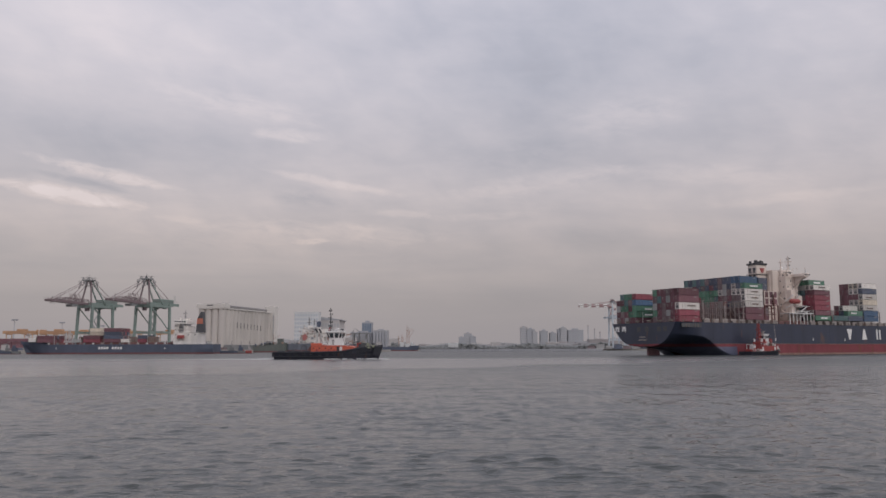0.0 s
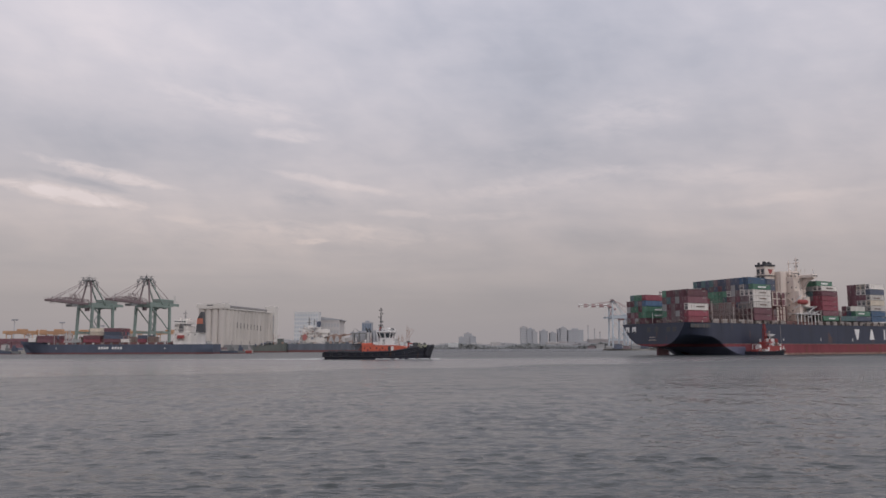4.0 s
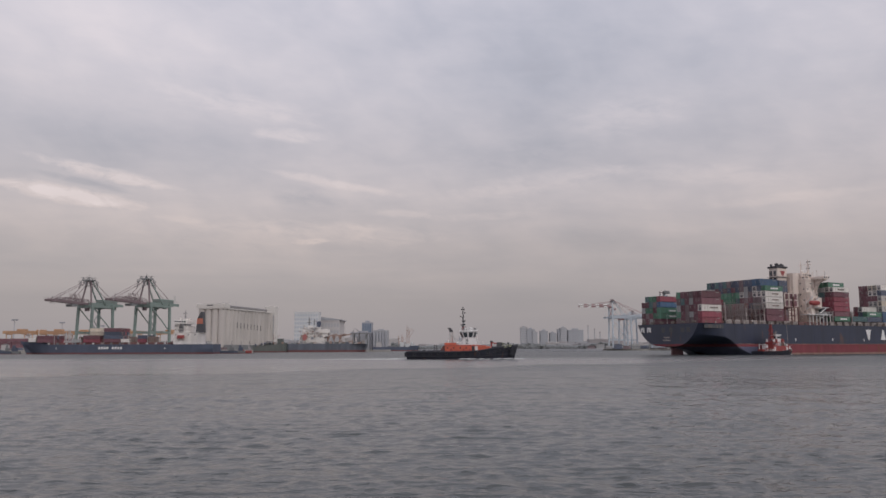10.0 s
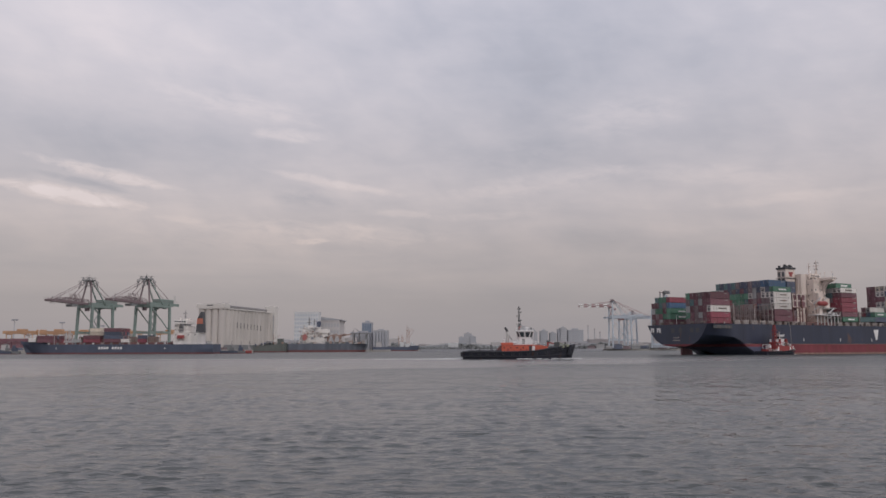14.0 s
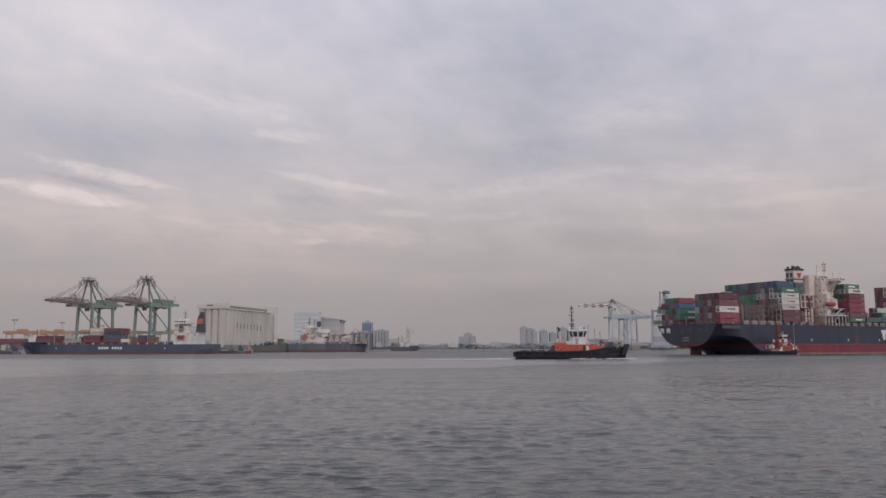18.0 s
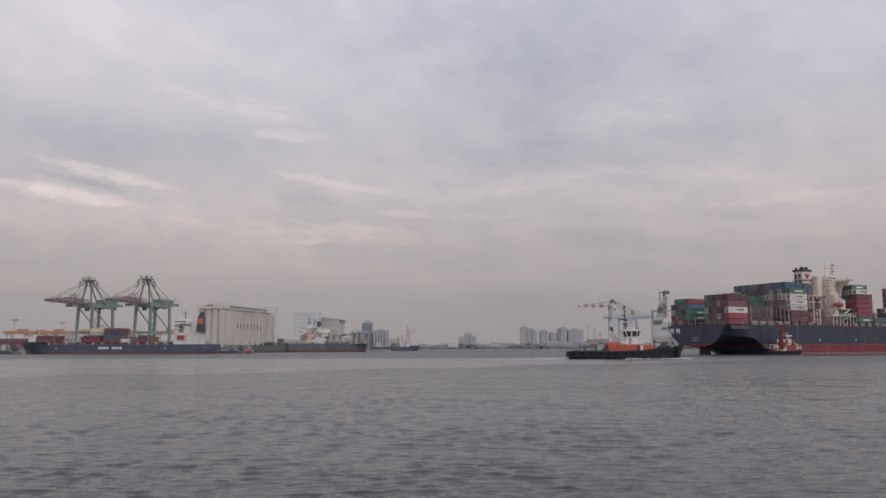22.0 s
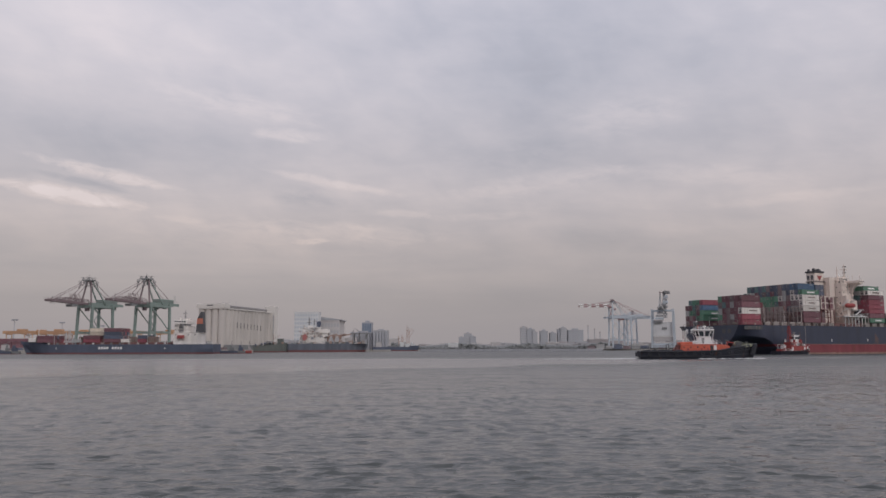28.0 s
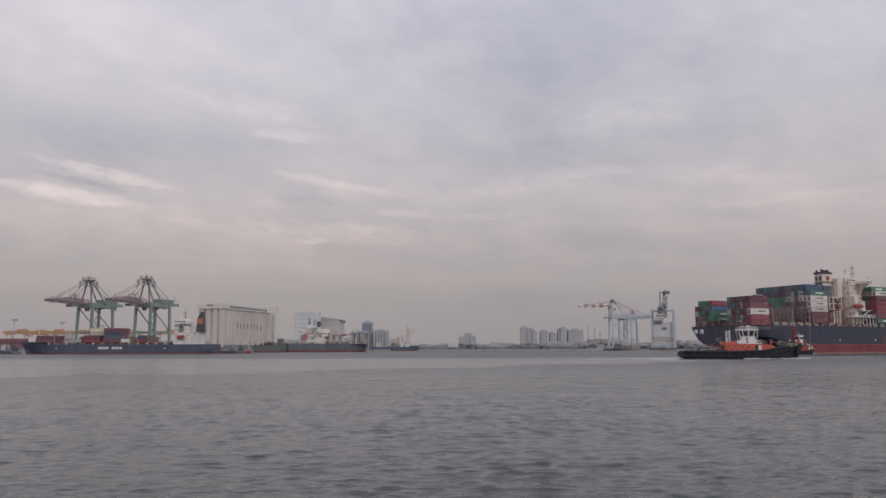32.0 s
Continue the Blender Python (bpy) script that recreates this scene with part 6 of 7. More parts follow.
    part("bow_house", Shape().bevel_box(131.4, 138, -3, 6.2, 8.8, 11.6, 0.2), HOUSEWHITE, f, "low cream store on the forecastle")
    part("bow_winch", Shape().beam((128.6, 1, 9.4), (128.6, 6, 9.4), 1.5, sides=8), PALEBOX, f)
    for k in range(9):
        if k == 4:
            continue
        part("name_bar", Shape().box(65.8 + k * 2.0, 67.2 + k * 2.0, 10.42, 10.62, 3.5, 5.2), MARK, f, "white bar of the hull name")
    for x in (34, 114):
        part("draught_mark", Shape().box(x, x + 0.6, 10.3, 10.6, 3.6, 4.6), MARK, f)
    rr = random.Random(3)
    bays = [(48.7, 6.06, ("red", "navy")), (67.8, C_LEN, ("maroon", "navy", "navy", "maroon")), (82.9, C_LEN, ("red", "maroon")),
            (97.2, 6.06, ("grey",)), (117.2, C_LEN, ("maroon", "maroon"))]
    for x, length, colours in bays:
        for r in range(6):
            for t, c in enumerate(colours):
                container(f, x, 8.4 - r * 2.6 + 0.2, 8.3 + 2.6 * t, c if r == 0 or rr.random() < 0.7 else rr.choice(("maroon", "brown", "navy", "red")), length)
    for r in range(1, 4):
        for t in (2, 3):
            container(f, 80.6, 8.6 - r * 2.6, 8.3 + 2.6 * t, "cream", 11.0)
    container(f, 61.0, 8.6, 8.3, "white", 6.06, label="pale container beside the dark stack")
    for k, x in enumerate((104.0, 105.8, 107.4, 109.6, 111.2)):
        part("lashing_post", Shape().beam((x, 8.6 - k, 8.3), (x + 0.4, 8.6 - k, 15.0 + (k * 7 % 4)), 0.45).box(x - 0.7, x + 0.9, 8.2 - k, 9.0 - k, 8.3, 9.6), CITY_C, f)
    for k, x in enumerate((33, 47.6, 61.6, 65.6, 79.6, 97.4, 103.0, 116.6)):
        part("lashing_post", Shape().box(x, x + 0.3, 9.0, 9.3, 6.9, 12.5 + (k % 3)), CITY_C, f)
    for i in range(14):
        x = 34 + i * 6.6
        part("side_vent", Shape().bevel_box(x, x + 1.4, 9.1, 10.2, 6.9, 8.2, 0.1), rr.choice((PALEBOX, CITY_C, HULLGREY)), f)
    for x in (46.9, 62.4, 80.4, 98.2, 130.2):
        part("cell_guide", Shape().box(x, x + 0.4, -9, 9.2, 8.3, 12.6), STEEL, f)
    return f


build_feeder()

# ---- grain silos ----


def build_silos():
    ang = 90 - math.degrees(math.atan2(25, 105))
    b = thing("grain_silos", "tall weathered concrete grain silo block with pale roof gallery", "silo", pose(-222.6, 800, 2.4, rz=ang))
    # local x runs along the long face away from the channel, y to the left along the short face
    n_long, n_short, d = 14, 4, 7.85
    H = 42.0
    for i in range(n_long):
        for j in range(n_short):
            if 0 < i < n_long - 1 and 0 < j < n_short - 1:
                continue
            part("silo", Shape().cyl(d * (i + 0.5), d * (j + 0.5) * 0.95, 0, H, d * 0.505, n=18), SILO, b, smooth=False)
    part("core", Shape().box(d * 0.4, d * (n_long - 0.4), d * 0.4, d * (n_short - 0.6), 0, H + 0.5), SILO, b)
    part("roof_slab", Shape().bevel_box(-0.6, d * n_long + 0.6, -0.6, d * n_short * 0.95 + 0.6, H, H + 1.0, 0.2), SILOTOP, b)
    part("end_gallery", Shape().bevel_box(-0.9, 11, -0.9, d * n_short * 0.95 + 0.9, H + 1.0, H + 5.6, 0.2), SILOTOP, b, "pale windowed gallery on the roof")
    part("long_gallery", Shape().prism([(5, H + 1), (11, H + 1), (11, H + 3.8), (8, H + 4.8), (5, H + 3.8)], 11, d * n_long, axis="x"), ROOFING, b, "grey roof conveyor gallery")
    part("gallery_vent", Shape().box(-1.05, -0.85, 12, 19, H + 3.0, H + 4.2), DARKGREY, b)
    for i in range(8):
        part("window_slot", Shape().box(d * (3.6 + i * 0.98) - 0.5, d * (3.6 + i * 0.98) + 0.5, -0.35, 0.6, H - 19 - 0.3 * i, H - 13 - 0.3 * i), DARKGREY, b)
    part("end_tower", Shape().bevel_box(d * n_long - 2, d * n_long + 8, -4.4, 8, 0, H + 8, 0.3), SILOTOP, b, "pale stair and lift tower")
    part("tower_slots", Shape().box(d * n_long - 2.1, d * n_long - 1.9, -3.6, -2.6, 4, H - 2), CITY_A, b)
    rl = Shape()
    for i in range(8):
        rl.cyl(-0.5 + i * 13, 0.5, H + 1, H + (9 if i < 3 else 5), 0.14, n=6)
    part("roof_mast", rl, CITY_B, b)
    part("lean_to", Shape().bevel_box(-0.5, 60, -9, -1, 0, 5.5, 0.3), HULLGREY, b)
    return b


build_silos()

# small craft at the quay by the silos


def small_boat(x, y, L, label, mat, cabin):
    b = thing("workboat", label, "boat", pose(x, y, 0, rz=178), group="moored workboats")
    simple_hull(L, L * 0.26, 2.2, 0.8, 1, 0.5, b, mat, BOOTFAR)
    part("cabin", Shape().bevel_box(L * 0.15, L * 0.45, -L * 0.08, L * 0.08, 2.2, 4.6, 0.2), cabin, b)
    part("wheelhouse", Shape().bevel_box(L * 0.28, L * 0.42, -L * 0.06, L * 0.06, 4.6, 6.4, 0.2), cabin, b)
    part("mast", Shape().cyl(L * 0.3, 0, 6.4, 9.5, 0.12, n=6), DARKGREY, b)


small_boat(-155.0, 596, 14, "dark moored workboat with a low cabin", HULLFAR, HULLGREY)
small_boat(-150.0, 600, 11, "dark moored workboat with a low cabin", HULLGREY, HULLFAR)
small_boat(-145.3, 602, 7, "small red workboat by the quay", REDP, BRICKRED)
small_boat(-305.6, 572, 13, "dark moored workboat with a low cabin", HULLGREY, HULLFAR)
small_boat(-311.1, 570, 9, "dark moored workboat with a low cabin", HULLFAR, HULLGREY)

# ---- bulk carriers at the middle quay ----


def build_bulker():
    f = thing("bulk_carrier", "dark blue-grey bulk carrier with white aft house at the quay", "cargo ship", pose(-176.1, 868, 0, rz=0))
    L = 90.0
    simple_hull(L, 20, 9.0, 2.2, 4, 2.2, f, HULLBULK, BOOTFAR)
    deck_house(f, 19.5, 47.5, 9, 9.0, 3, HOUSEWHITE)
    part("house_wing", Shape().bevel_box(44, 50.5, -8, 8, 16.8, 25.0, 0.2), HOUSEWHITE, f, "white house wing over the main deck")
    part("wing_deck", Shape().box(43.6, 53.5, -9, 9, 20.6, 21.0), HOUSEWHITE, f)
    part("house_front", Shape().bevel_box(22.5, 44, -8.4, 8.4, 16.8, 24.6, 0.2), HOUSEWHITE, f, "white accommodation block")
    part("house_side", Shape().bevel_box(40, 43.9, -9.4, -3, 16.8, 20.5, 0.2), PALEBOX, f)
    for x, z in ((25, 19), (31, 19), (36, 19), (27, 22), (33.5, 22)):
        part("cabin_window", Shape().box(x, x + 0.9, -8.48, -8.3, z, z + 1.0), WINDOW, f)
    part("wheelhouse", Shape().bevel_box(25, 41, -8.8, 8.8, 24.6, 27.2, 0.15), HOUSEWHITE, f, "white wheelhouse")
    part("bridge_roof", Shape().bevel_box(28.5, 33, -4, 4, 27.2, 28.6, 0.15), HOUSEWHITE, f)
    part("funnel", Shape().bevel_box(37.4, 41.6, -3, 3, 27.4, 33.5, 0.4), HULLFAR, f, "dark funnel")
    part("house_mast", Shape().cyl(29, 0, 29.4, 38, 0.8, 0.5, n=8).box(27, 31, -2, 2, 32, 32.8).box(28, 30.4, -1, 1, 35, 35.6), CITYGREY, f)
    part("signal_mast", Shape().cyl(34.5, 0, 29.4, 36, 0.7, 0.4, n=8).box(32.6, 37, -0.6, 0.6, 33.4, 34.2), CITYGREY, f)
    rk = random.Random(17)
    for i in range(34):
        x, z, w_, hh = rk.uniform(19, 45), rk.choice((11.4, 14.0, 16.8, 19.4, 22.0, 24.6)), rk.uniform(0.5, 3.0), rk.uniform(0.5, 2.2)
        part("house_gear", Shape().bevel_box(x, x + w_, -9.9 + 0.013 * i, -8.2, z - 0.1 - 0.004 * i, z + hh, 0.1), rk.choice((CITY_C, PALEBOX, WHITE, BROWNC, CITY_B, HOUSEWHITE)), f)
    for z in (17.8, 20.4, 25.6):
        part("house_rail", Shape().beam((21, -9.6, z), (45, -9.6, z), 0.14).beam((21, -9.6, z - 0.9), (21, -9.6, z), 0.14).beam((45, -9.6, z - 0.9), (45, -9.6, z), 0.14), PALEBOX, f)
    for x in np.arange(26, 40.5, 2.0):
        part("bridge_window", Shape().box(x, x + 1.2, -8.86, -8.7, 25.6, 26.5), WINDOW, f)
    rk = random.Random(5)
    for i in range(46):
        x, w_ = 2 + i * 1.85 + rk.uniform(-0.5, 0.5), rk.uniform(0.5, 2.2)
        part("rail_fitting", Shape().bevel_box(x, x + w_, -9.8 + 0.01 * i, -9.2 + 0.01 * i, 8.95, 9.5 + rk.uniform(0.3, 1.6), 0.08), rk.choice((HULLGREY, BARGE, CITY_C, BROWNC, HULLBULK)), f)
    part("side_gear", Shape().cyl(24, -4, 24.6, 29, 0.8, 0.5, n=8).bevel_box(22.6, 25.6, 1, 5, 24.6, 26.4, 0.2), PALEBOX, f)
    part("lifeboat", Shape().prism([(23.6, 14.2), (24.6, 12.6), (26.6, 12.4), (28.2, 14.4), (28.6, 17.2), (27.4, 19.2), (25.4, 19.0), (23.8, 17.0)], -11, -9.5), FADEDBOAT, f, "faded red free-fall lifeboat seen end-on")
    for x, tip in ((50, 60), (56, 70), (63, 76)):
        part("deck_crane", Shape().cyl(x, 0, 9, 17.5, 1.0, n=10).beam((x, 0, 17), (tip, -2, 19.6), 1.1).bevel_box(x - 1.6, x + 1.6, -1.6, 1.6, 15, 18, 0.3), BROWNC, f, "brown deck crane with lowered jib")
    for x in (47, 57, 67, 77):
        part("hatch_cover", Shape().bevel_box(x, x + 8.6, -7, 7, 9.0, 11.2, 0.3), HULLGREY, f)
    rk = random.Random(21)
    for i in range(26):
        x, w_, hh = rk.uniform(45, 92), rk.uniform(0.8, 3.0), rk.uniform(1.0, 4.2)
        part("deck_gear", Shape().bevel_box(x, x + w_, -9 + 0.011 * i, -7.6 + rk.uniform(0, 2), 8.9 + 0.004 * i, 9.0 + hh, 0.15), rk.choice((HULLGREY, BROWNC, PALEBOX, CITY_C, CITY_B)), f)
    # cargo gantry over the fore holds
    for x in (78, 84, 92):
        gy = Shape()
        for y in (-8, 8):
            gy.beam((x, y, 9), (x, y * 0.8, 20), 1.1)
        gy.beam((x, -7, 19.5), (x, 7, 19.5), 1.4)
        part("gantry_frame", gy, CITYGREY, f, "grey cargo gantry frame")
    part("gantry_beam", Shape().box(75, 95, -1.2, 1.2, 19.4, 21.0).beam((76, 0, 21), (79, 0, 25.5), 0.6).beam((79, 0, 25.5), (86, 0, 21), 0.5), CITYGREY, f)
    part("gantry_cab", Shape().bevel_box(85, 91.0, -3, 3, 11.5, 19.3, 0.3), CITY_B, f)
    part("foremast", Shape().cyl(86, 0, 11, 21, 0.4, 0.2, n=8), HOUSEWHITE, f)
    return f


build_bulker()


def build_barge():
    f = thing("cargo_barge", "grey-green moored cargo barge with sloping bow", "barge", pose(-204.6, 850, 0, rz=0))
    part("hull", Shape().prism([(-5, 1.2), (-1, -2), (36, -2), (36, 8.6), (20, 8.2), (8, 6.6), (-5, 4.6)], -7, 7), BARGE, f)
    part("coaming", Shape().bevel_box(14, 36, -5, 5, 8.2, 10.2, 0.3), BARGE, f)
    part("boot_top", Shape().box(0.5, 36.05, -7.05, 7.05, -2, 1.2), BOOTFAR, f)
    rk = random.Random(8)
    for i in range(22):
        x, w_ = rk.uniform(1, 34), rk.uniform(0.8, 3.0)
        z = lerp(x, [(-5, 4.6), (8, 6.6), (20, 8.2), (36, 8.6)])
        part("deck_gear", Shape().bevel_box(x, x + w_, -6.8, -5.2, z - 0.4, z + rk.uniform(0.8, 3.0), 0.15), rk.choice((HULLGREY, HULLFAR, CITY_C, BROWNC, PALEBOX)), f)
    part("wheelhouse", Shape().bevel_box(27, 33, -3, 3, 10.2, 14.6, 0.3), BARGE, f)
    part("mast", Shape().cyl(22, 0, 10.2, 19, 0.3, n=6).beam((22, 0, 14), (29, 0, 18), 0.3), BROWNC, f)
    part("deck_cargo", Shape().bevel_box(15, 20, -4, 4, 10.2, 12.0, 0.5), ROOFING, f)
    part("hull_rail", Shape().beam((-4, -7.1, 5.6), (8, -7.1, 7.6), 0.25).beam((8, -7.1, 7.6), (20, -7.1, 9.2), 0.25), DARKGREY, f)
    return f


build_barge()

# ---- middle-distance buildings ----


def block(name, label, cat, x0, x1, d, depth, z1, mat, floors=0, bays=0, band=BANDS, roof=ROOFING, group="", base=2.4, turn=0.0, plant=True):
    """A building with storeys: wall, parapet, roof plant and rows of windows, each a pane of its own."""
    cx_, w = (x0 + x1) / 2, x1 - x0
    b = thing(name, label, cat, pose(cx_, d, base, rz=turn), group=group)
    h = z1 - base
    wall = part("wall", Shape().bevel_box(-w / 2, w / 2, 0, depth, 0, h, 0.3), mat, b)
    part("parapet", Shape().box(-w / 2 - 0.3, w / 2 + 0.3, -0.3, depth + 0.3, h - 1.4, h + 0.6), mat, b)
    if plant:
        part("roof_plant", Shape().bevel_box(-w * 0.22, w * 0.2, depth * 0.3, depth * 0.7, h + 0.6, h + min(4, h * 0.08) + 0.6, 0.2), mat, b)
    if floors:
        fh = (h - 2) / floors
        me = Shape().box(-0.36 * w / bays, 0.36 * w / bays, -0.12, 0.1, 0.2 * fh, 0.72 * fh).mesh("window")
        me.materials.append(band)
        for i in range(floors):
            for j in range(bays):
                o = new("window", me)
                o.parent = wall
                o.location = (-w / 2 + w * (j + 0.5) / bays, 0, 0.8 + i * fh)
    return b


block("office_building", "white and pale blue gridded office building behind the bulk carrier", "building", -207.4, -174.4, 1100, 26, 54.4, CITY_W, 9, 9, band=PALEGLASS, plant=False)
block("warehouse", "long buff warehouse with a grey sloping roof", "building", -182.4, -148.5, 1130, 60, 43.8, CITY_C, 4, 8, band=CITY_A)
rf = thing("warehouse_roof", "grey sloping roof sheeting of the buff warehouse", "roof", pose(-182.4, 1130, 43.8))
part("roof_sheet", Shape().prism([(-1, 0.7), (37, 0.7), (37, 1.6), (-1, 6.4)], -1, 61), CITY_B, rf)
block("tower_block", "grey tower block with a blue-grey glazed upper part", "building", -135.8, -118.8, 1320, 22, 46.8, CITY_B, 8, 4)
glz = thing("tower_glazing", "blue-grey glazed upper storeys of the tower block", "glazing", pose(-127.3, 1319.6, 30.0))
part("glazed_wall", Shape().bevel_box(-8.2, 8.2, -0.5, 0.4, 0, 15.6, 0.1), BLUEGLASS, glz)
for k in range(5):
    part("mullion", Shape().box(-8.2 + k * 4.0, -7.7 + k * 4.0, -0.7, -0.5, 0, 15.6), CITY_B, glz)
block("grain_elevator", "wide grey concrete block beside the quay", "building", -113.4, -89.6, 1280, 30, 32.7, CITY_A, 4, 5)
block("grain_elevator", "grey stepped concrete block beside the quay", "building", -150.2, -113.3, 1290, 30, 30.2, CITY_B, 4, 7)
for x0, x1, d, z, m in ((-149.1, -133.7, 1200, 19.7, CITY_C), (-217.1, -185.7, 1000, 14.1, CITY_A), (-98.0, -79.0, 1400, 20.5, CITY_C)):
    block("shed", "low pale quay shed", "shed", x0, x1, d, 30, z, m, group="quay sheds")
for x0, x1, d_, z0, z1 in ((-113.2, -89.5, 1278, 2.4, 31.8), (-149.0, -114.1, 1288, 2.4, 28.3)):
    rb = thing("silo_row", "row of grey concrete bins standing before the elevator block", "silo", pose(x0, d_ - 4, 2.4), group="concrete bins")
    nb = int((x1 - x0) / 4.2)
    for k in range(nb):
        part("bin", Shape().cyl((x1 - x0) * (k + 0.5) / nb, 0, 0, (z1 - z0) * (0.93 if k % 4 else 1.0), (x1 - x0) / nb * 0.49, n=12), CITY_B if z1 < 32 else CITY_A, rb)
# slim conveyor leg by the elevator
ct = thing("conveyor_tower", "slim grey conveyor tower with sloping gallery", "tower", pose(-145.1, 1270, 2.4))
part("tower", Shape().bevel_box(-4, 4, -4, 4, 0, 28, 0.3), CITY_B, ct)
part("gallery", Shape().beam((0, 0, 26), (26, 5, 18), 3.0), CITY_B, ct)

# coasters with derricks at the far quay


def derrick_ship(x, y, L, label, masts):
    f = thing("coaster", label, "cargo ship", pose(x, y, 0, rz=0), group="moored coasters")
    simple_hull(L, 13, 6.5, 2, 3, 1.6, f, HULLFAR, BOOTFAR)
    deck_house(f, 5, 14, 5, 6.5, 3, CITY_C)
    for u, hh in masts:
        part("derrick_post", Shape().cyl(L * u, 0, 6.5, hh, 0.6, 0.4, n=8).beam((L * u, 0, hh * 0.55), (L * u + 8, 0, hh * 0.9), 0.5).box(L * u - 2, L * u + 2, -0.3, 0.3, hh * 0.8, hh * 0.8 + 0.6), BROWNC, f)
    part("hatch_cover", Shape().bevel_box(L * 0.35, L * 0.85, -4, 4, 6.5, 8.6, 0.3), HULLGREY, f)
    part("mast_house", Shape().bevel_box(L * 0.66, L * 0.74, -5, 4.2, 6.5, 14.0, 0.2).bevel_box(L * 0.78, L * 0.88, -5.2, 4, 6.5, 11.5, 0.2), CITY_W, f, "pale mast house")


derrick_ship(-111.2, 1255, 66, "dark coaster with derrick posts at the far quay", ((0.62, 24), (0.70, 26), (0.82, 40)))
derrick_ship(-71.9, 1290, 30, "dark coaster with derrick posts at the far quay", ((0.55, 38),))

# ---- far city ----
rnd = random.Random(5)
FAR = "far city blocks"
for a, b_, z, d, m in ((211.9, 230.4, 60.6, 2150, CITY_A), (228.9, 249.1, 55.2, 2147, CITY_B), (243.0, 256.8, 48.1, 2144, CITY_A),
                       (265.6, 286.0, 50.9, 2152, CITY_B), (291.6, 308.6, 45.4, 2150, CITY_B), (312.9, 330.1, 55.4, 2148, CITY_B),
                       (319.5, 336.3, 58.8, 2144, CITY_A), (341.0, 382.9, 53.4, 2151, CITY_B),
                       (45.0, 61.1, 35.9, 2250, CITY_B), (60.3, 83.1, 46.2, 2253, CITY_A), (76.8, 94.4, 37.4, 2249, CITY_B)):
    fl = 9
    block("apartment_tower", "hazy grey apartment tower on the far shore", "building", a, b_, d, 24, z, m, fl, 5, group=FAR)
bb = thing("billboard", "wide white billboard on posts along the far shore", "billboard", pose(8.6, 1340, 2.4))
part("panel", Shape().bevel_box(0, 25.8 - 8.6, 0, 0.8, 3.8, 13.0 - 2.4, 0.1), CITY_W, bb, "white billboard panel")
for k in range(5):
    part("post", Shape().box(0.5 + k * 4.0, 1.1 + k * 4.0, 0.1, 0.7, 0, 3.8), CITY_B, bb)
for i in range(110):
    u = rnd.uniform(-28, 192) / 1000
    d = rnd.uniform(1420, 1700)
    w, h = rnd.uniform(10, 34), rnd.uniform(4, 9) * rnd.choice((1, 1, 1, 1.4))
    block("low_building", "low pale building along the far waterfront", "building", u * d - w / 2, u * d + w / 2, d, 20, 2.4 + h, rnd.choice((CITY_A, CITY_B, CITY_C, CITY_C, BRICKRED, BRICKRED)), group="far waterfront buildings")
for i in range(70):
    u = rnd.uniform(150, 400) / 1000
    d = rnd.uniform(1400, 1600)
    w, h = rnd.uniform(14, 44), rnd.uniform(5, 13) * rnd.choice((1, 1, 1.3))
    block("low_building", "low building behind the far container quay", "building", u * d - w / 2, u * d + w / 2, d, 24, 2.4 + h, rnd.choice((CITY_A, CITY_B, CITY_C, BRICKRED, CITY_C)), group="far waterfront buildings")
for u, h in ((0.184, 66), (0.192, 56), (0.199, 47)):
    ch = thing("chimney", "slim grey chimney in the haze", "chimney", pose(u * 2300, 2300, 2.4), group="far chimneys")
    part("stack", Shape().cyl(0, 0, 0, h, 2.2, 1.5, n=10), CITY_A, ch)
    part("stack_cap", Shape().cyl(0, 0, h, h + 1.5, 2.2, 2.2, n=10), PINKC, ch)


def tree_belt(name, label, x0, x1, y, height, count, seed):
    """Far belt of trees: many small uneven clumps."""
    r = random.Random(seed)
    s = Shape()
    for i in range(count):
        x, yy = r.uniform(x0, x1), y + r.uniform(0, 25)
        hh = height * r.uniform(0.4, 1.0) * (0.75 + 0.3 * math.sin(x * 0.05))
        for k in range(4):
            cx_, cz, rr = x + r.gauss(0, 2.2), 2.4 + hh * r.uniform(0.25, 0.9), r.uniform(1.9, 3.6)
            ring = [(cx_ + rr * math.cos(a) * r.uniform(0.6, 1.2), yy + rr * math.sin(a) * r.uniform(0.6, 1.2), cz) for a in np.arange(0, 6.2, 1.2566)]
            s.add(ring + [(cx_, yy, cz + rr * r.uniform(0.6, 1.1)), (cx_, yy, cz - rr)], [(j, (j + 1) % 5, 5) for j in range(5)] + [((j + 1) % 5, j, 6) for j in range(5)])
        s.beam((x, yy, 2.4), (x, yy, 2.4 + hh * 0.5), 0.5)
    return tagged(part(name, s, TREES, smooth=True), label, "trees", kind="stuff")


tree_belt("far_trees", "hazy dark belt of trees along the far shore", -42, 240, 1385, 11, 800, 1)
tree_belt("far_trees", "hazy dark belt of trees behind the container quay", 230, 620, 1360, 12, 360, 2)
tree_belt("far_trees", "trees on the quay by the bulk carriers, greyed for haze", -89.3, -32.3, 1330, 12, 110, 3)
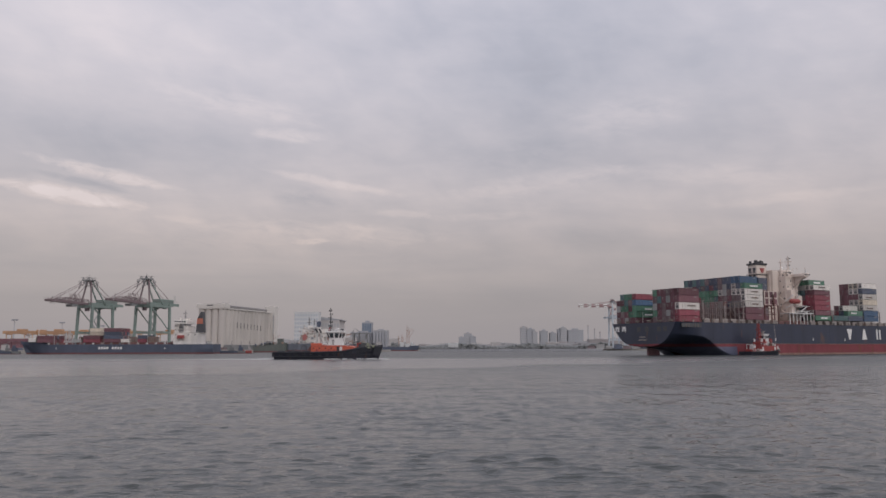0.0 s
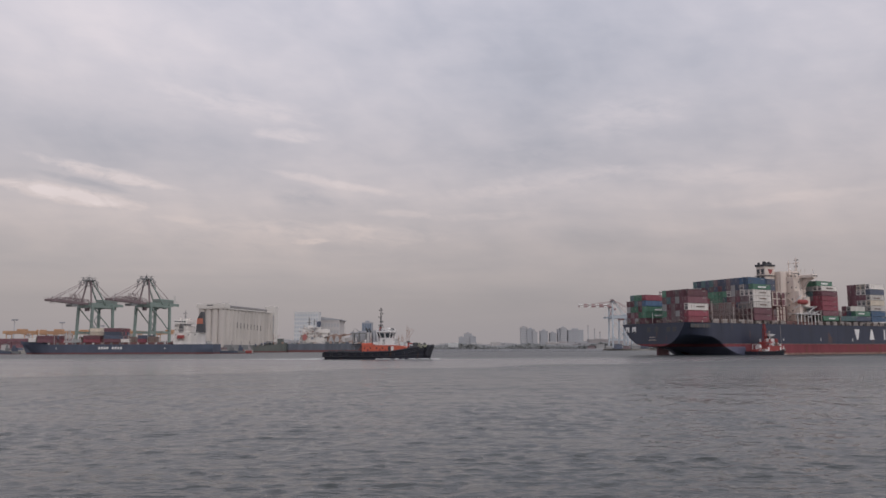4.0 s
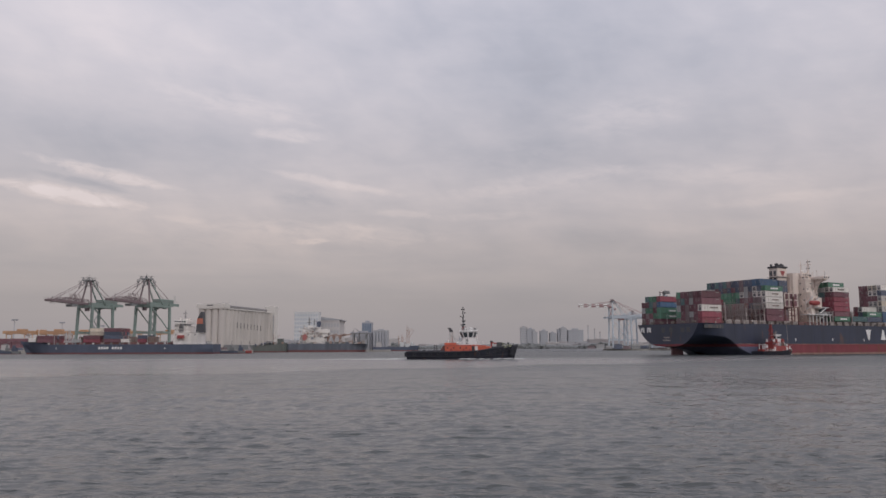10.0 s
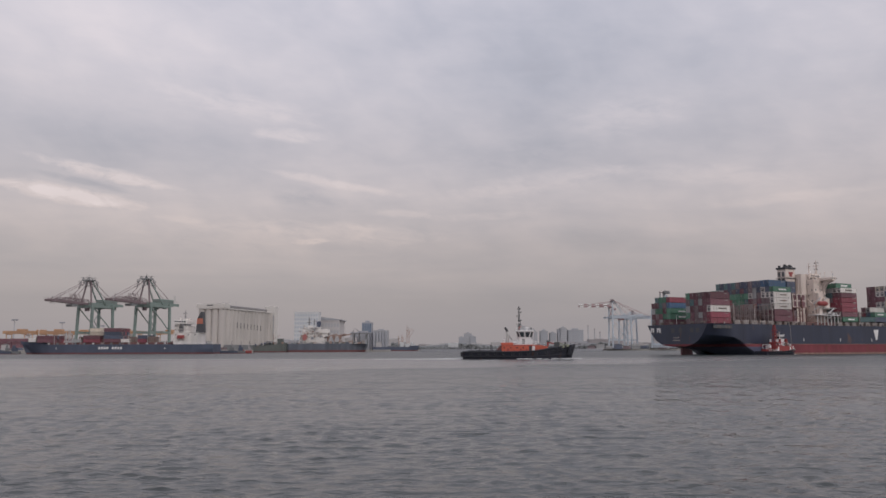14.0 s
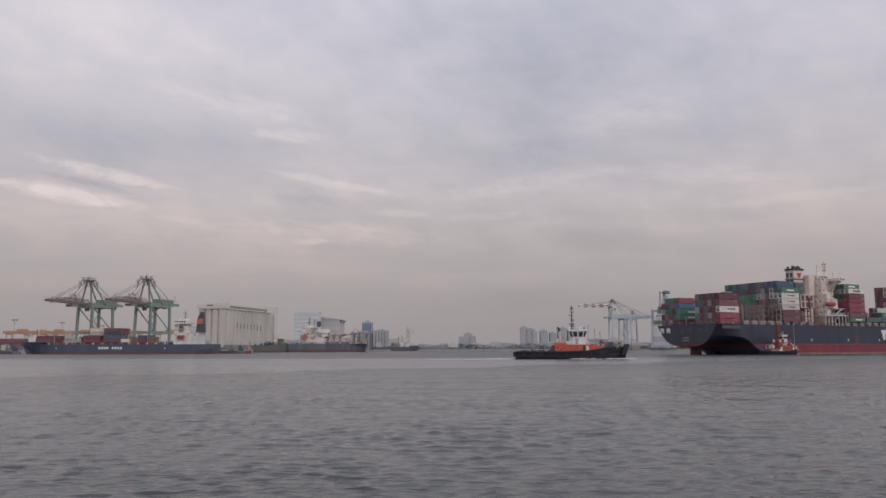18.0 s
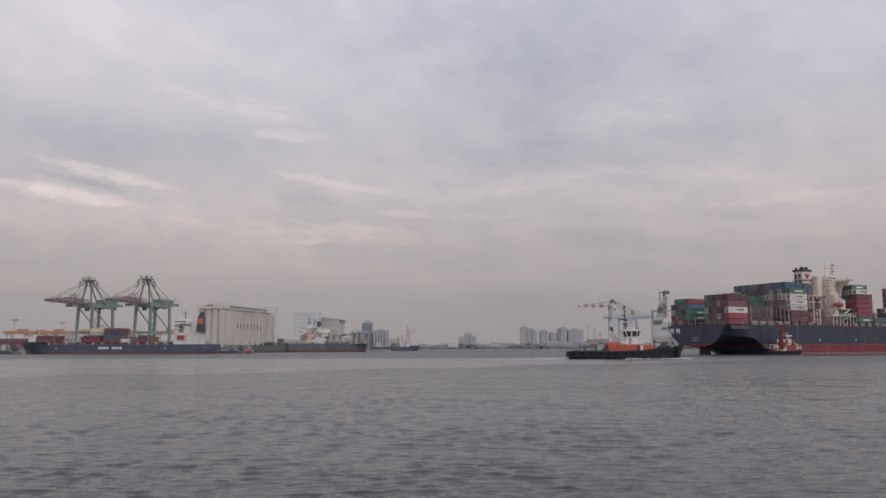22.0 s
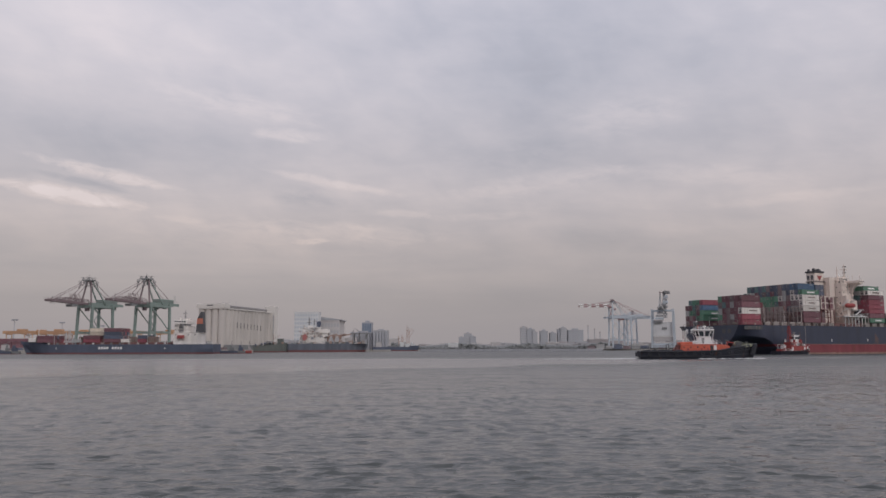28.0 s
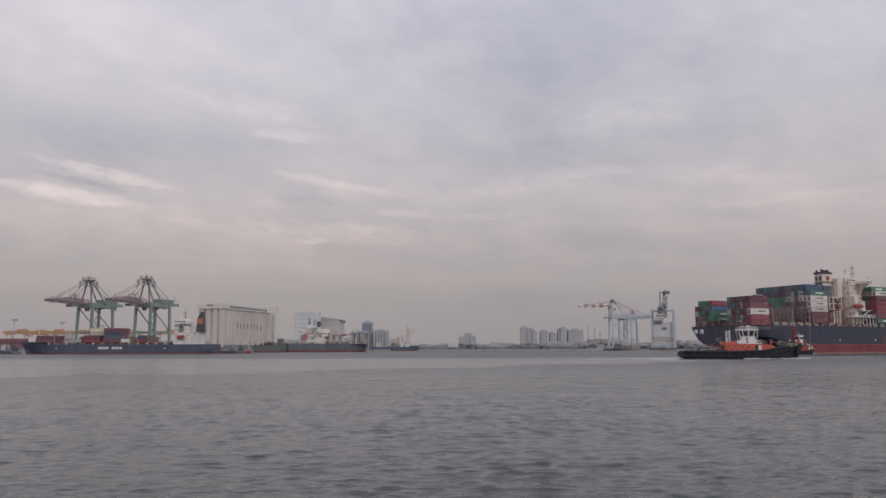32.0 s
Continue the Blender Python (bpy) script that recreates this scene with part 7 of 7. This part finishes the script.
# low pier of piles before the far shore
pier = thing("timber_pier", "long low grey pier on pale piles before the far shore", "pier", pose(0, 0, 0))
part("deck", Shape().box(-24, 166, 822, 826, 2.3, 2.8), CITY_B, pier)
# Added sheet: its grey stands in for the dark behind the piles.
part("fender_wall", Shape().box(-24, 166, 821.9, 822.6, -2, 2.3), CITY_B, pier, "grey sheet added for the dark between the piles")
for i in range(63):
    part("pile", Shape().cyl(-23 + i * 3.0, 821.7, -2, 1.8, 0.5, n=8), CITY_B if i % 3 else CITY_A, pier)
for i in range(32):
    part("rail_post", Shape().box(-22 + i * 6.0, -21.6 + i * 6.0, 822.2, 822.6, 2.8, 3.8), CITY_B, pier)
part("hand_rail", Shape().box(-23, 165, 822.3, 822.5, 3.6, 3.8), CITY_B, pier)
# boxes on the far right quay
for i in range(9):
    for t in range(2 + (i * 7) % 2):
        ob = container(None, 228.9 + i * 14, 1252, 2.4 + 2.6 * t, ("brown", "grey", "grey", "navy", "brown", "grey", "navy", "grey", "brown")[i])
        tagged(ob, "weathered steel container stacked on the far quay", "container", group="far yard containers")

# ---- motion of ships and water ----


def ship_pose(t):
    psi = 59.335 + 0.16807 * t - 0.000222 * t * t
    return pose(125.11 + 1.5516 * t + 0.00321 * t * t, 365.62 + 1.5543 * t - 0.00141 * t * t, 0, 0, 0, 90 - psi)


TUG_STERN = ((0, -48.28, 233.89), (3, -37.17, 232.33), (6, -25.46, 230.68), (9, -13.49, 229.0), (12, -1.46, 227.31), (14, 6.38, 226.21), (17, 17.41, 224.66),
             (20, 28.21, 223.14), (23, 38.94, 221.63), (25, 45.41, 220.72), (28, 54.62, 219.43), (30, 60.36, 218.62), (32, 66.05, 217.82))
ASSIST = ((0, 129.48, 339.14, 59.3), (3, 133.03, 343.23, 59.8), (6, 135.96, 346.94, 60.3), (9, 138.93, 350.64, 60.8), (12, 141.60, 354.16, 61.3), (14, 143.28, 356.44, 61.6), (17, 145.66, 359.78, 62.1), (20, 148.40, 363.31, 62.6), (23, 151.50, 367.00, 63.1), (25, 153.92, 369.63, 63.4), (28, 157.07, 373.32, 63.9), (30, 159.19, 375.78, 64.2), (32, 161.32, 378.23, 64.5))


def drift_water(t):
    return pose(-18 + 1.1 * t, 0, 0)


def motions():
    walk(big_ship, [(t, ship_pose(t)) for t in (0, 4, 8, 12, 16, 20, 24, 28, 32)])
    walk(tug, [(t, pose(1.05 * x - 0.3, 1.05 * y, 0, 0, 0, -8)) for t, x, y in TUG_STERN])
    walk(assist_tug, [(t, pose(x, y, 0, 0, 0, 90 - psi)) for t, x, y, psi in ASSIST])
    walk(water, [(0, drift_water(0)), (16, drift_water(16)), (32, drift_water(32))])


motions()
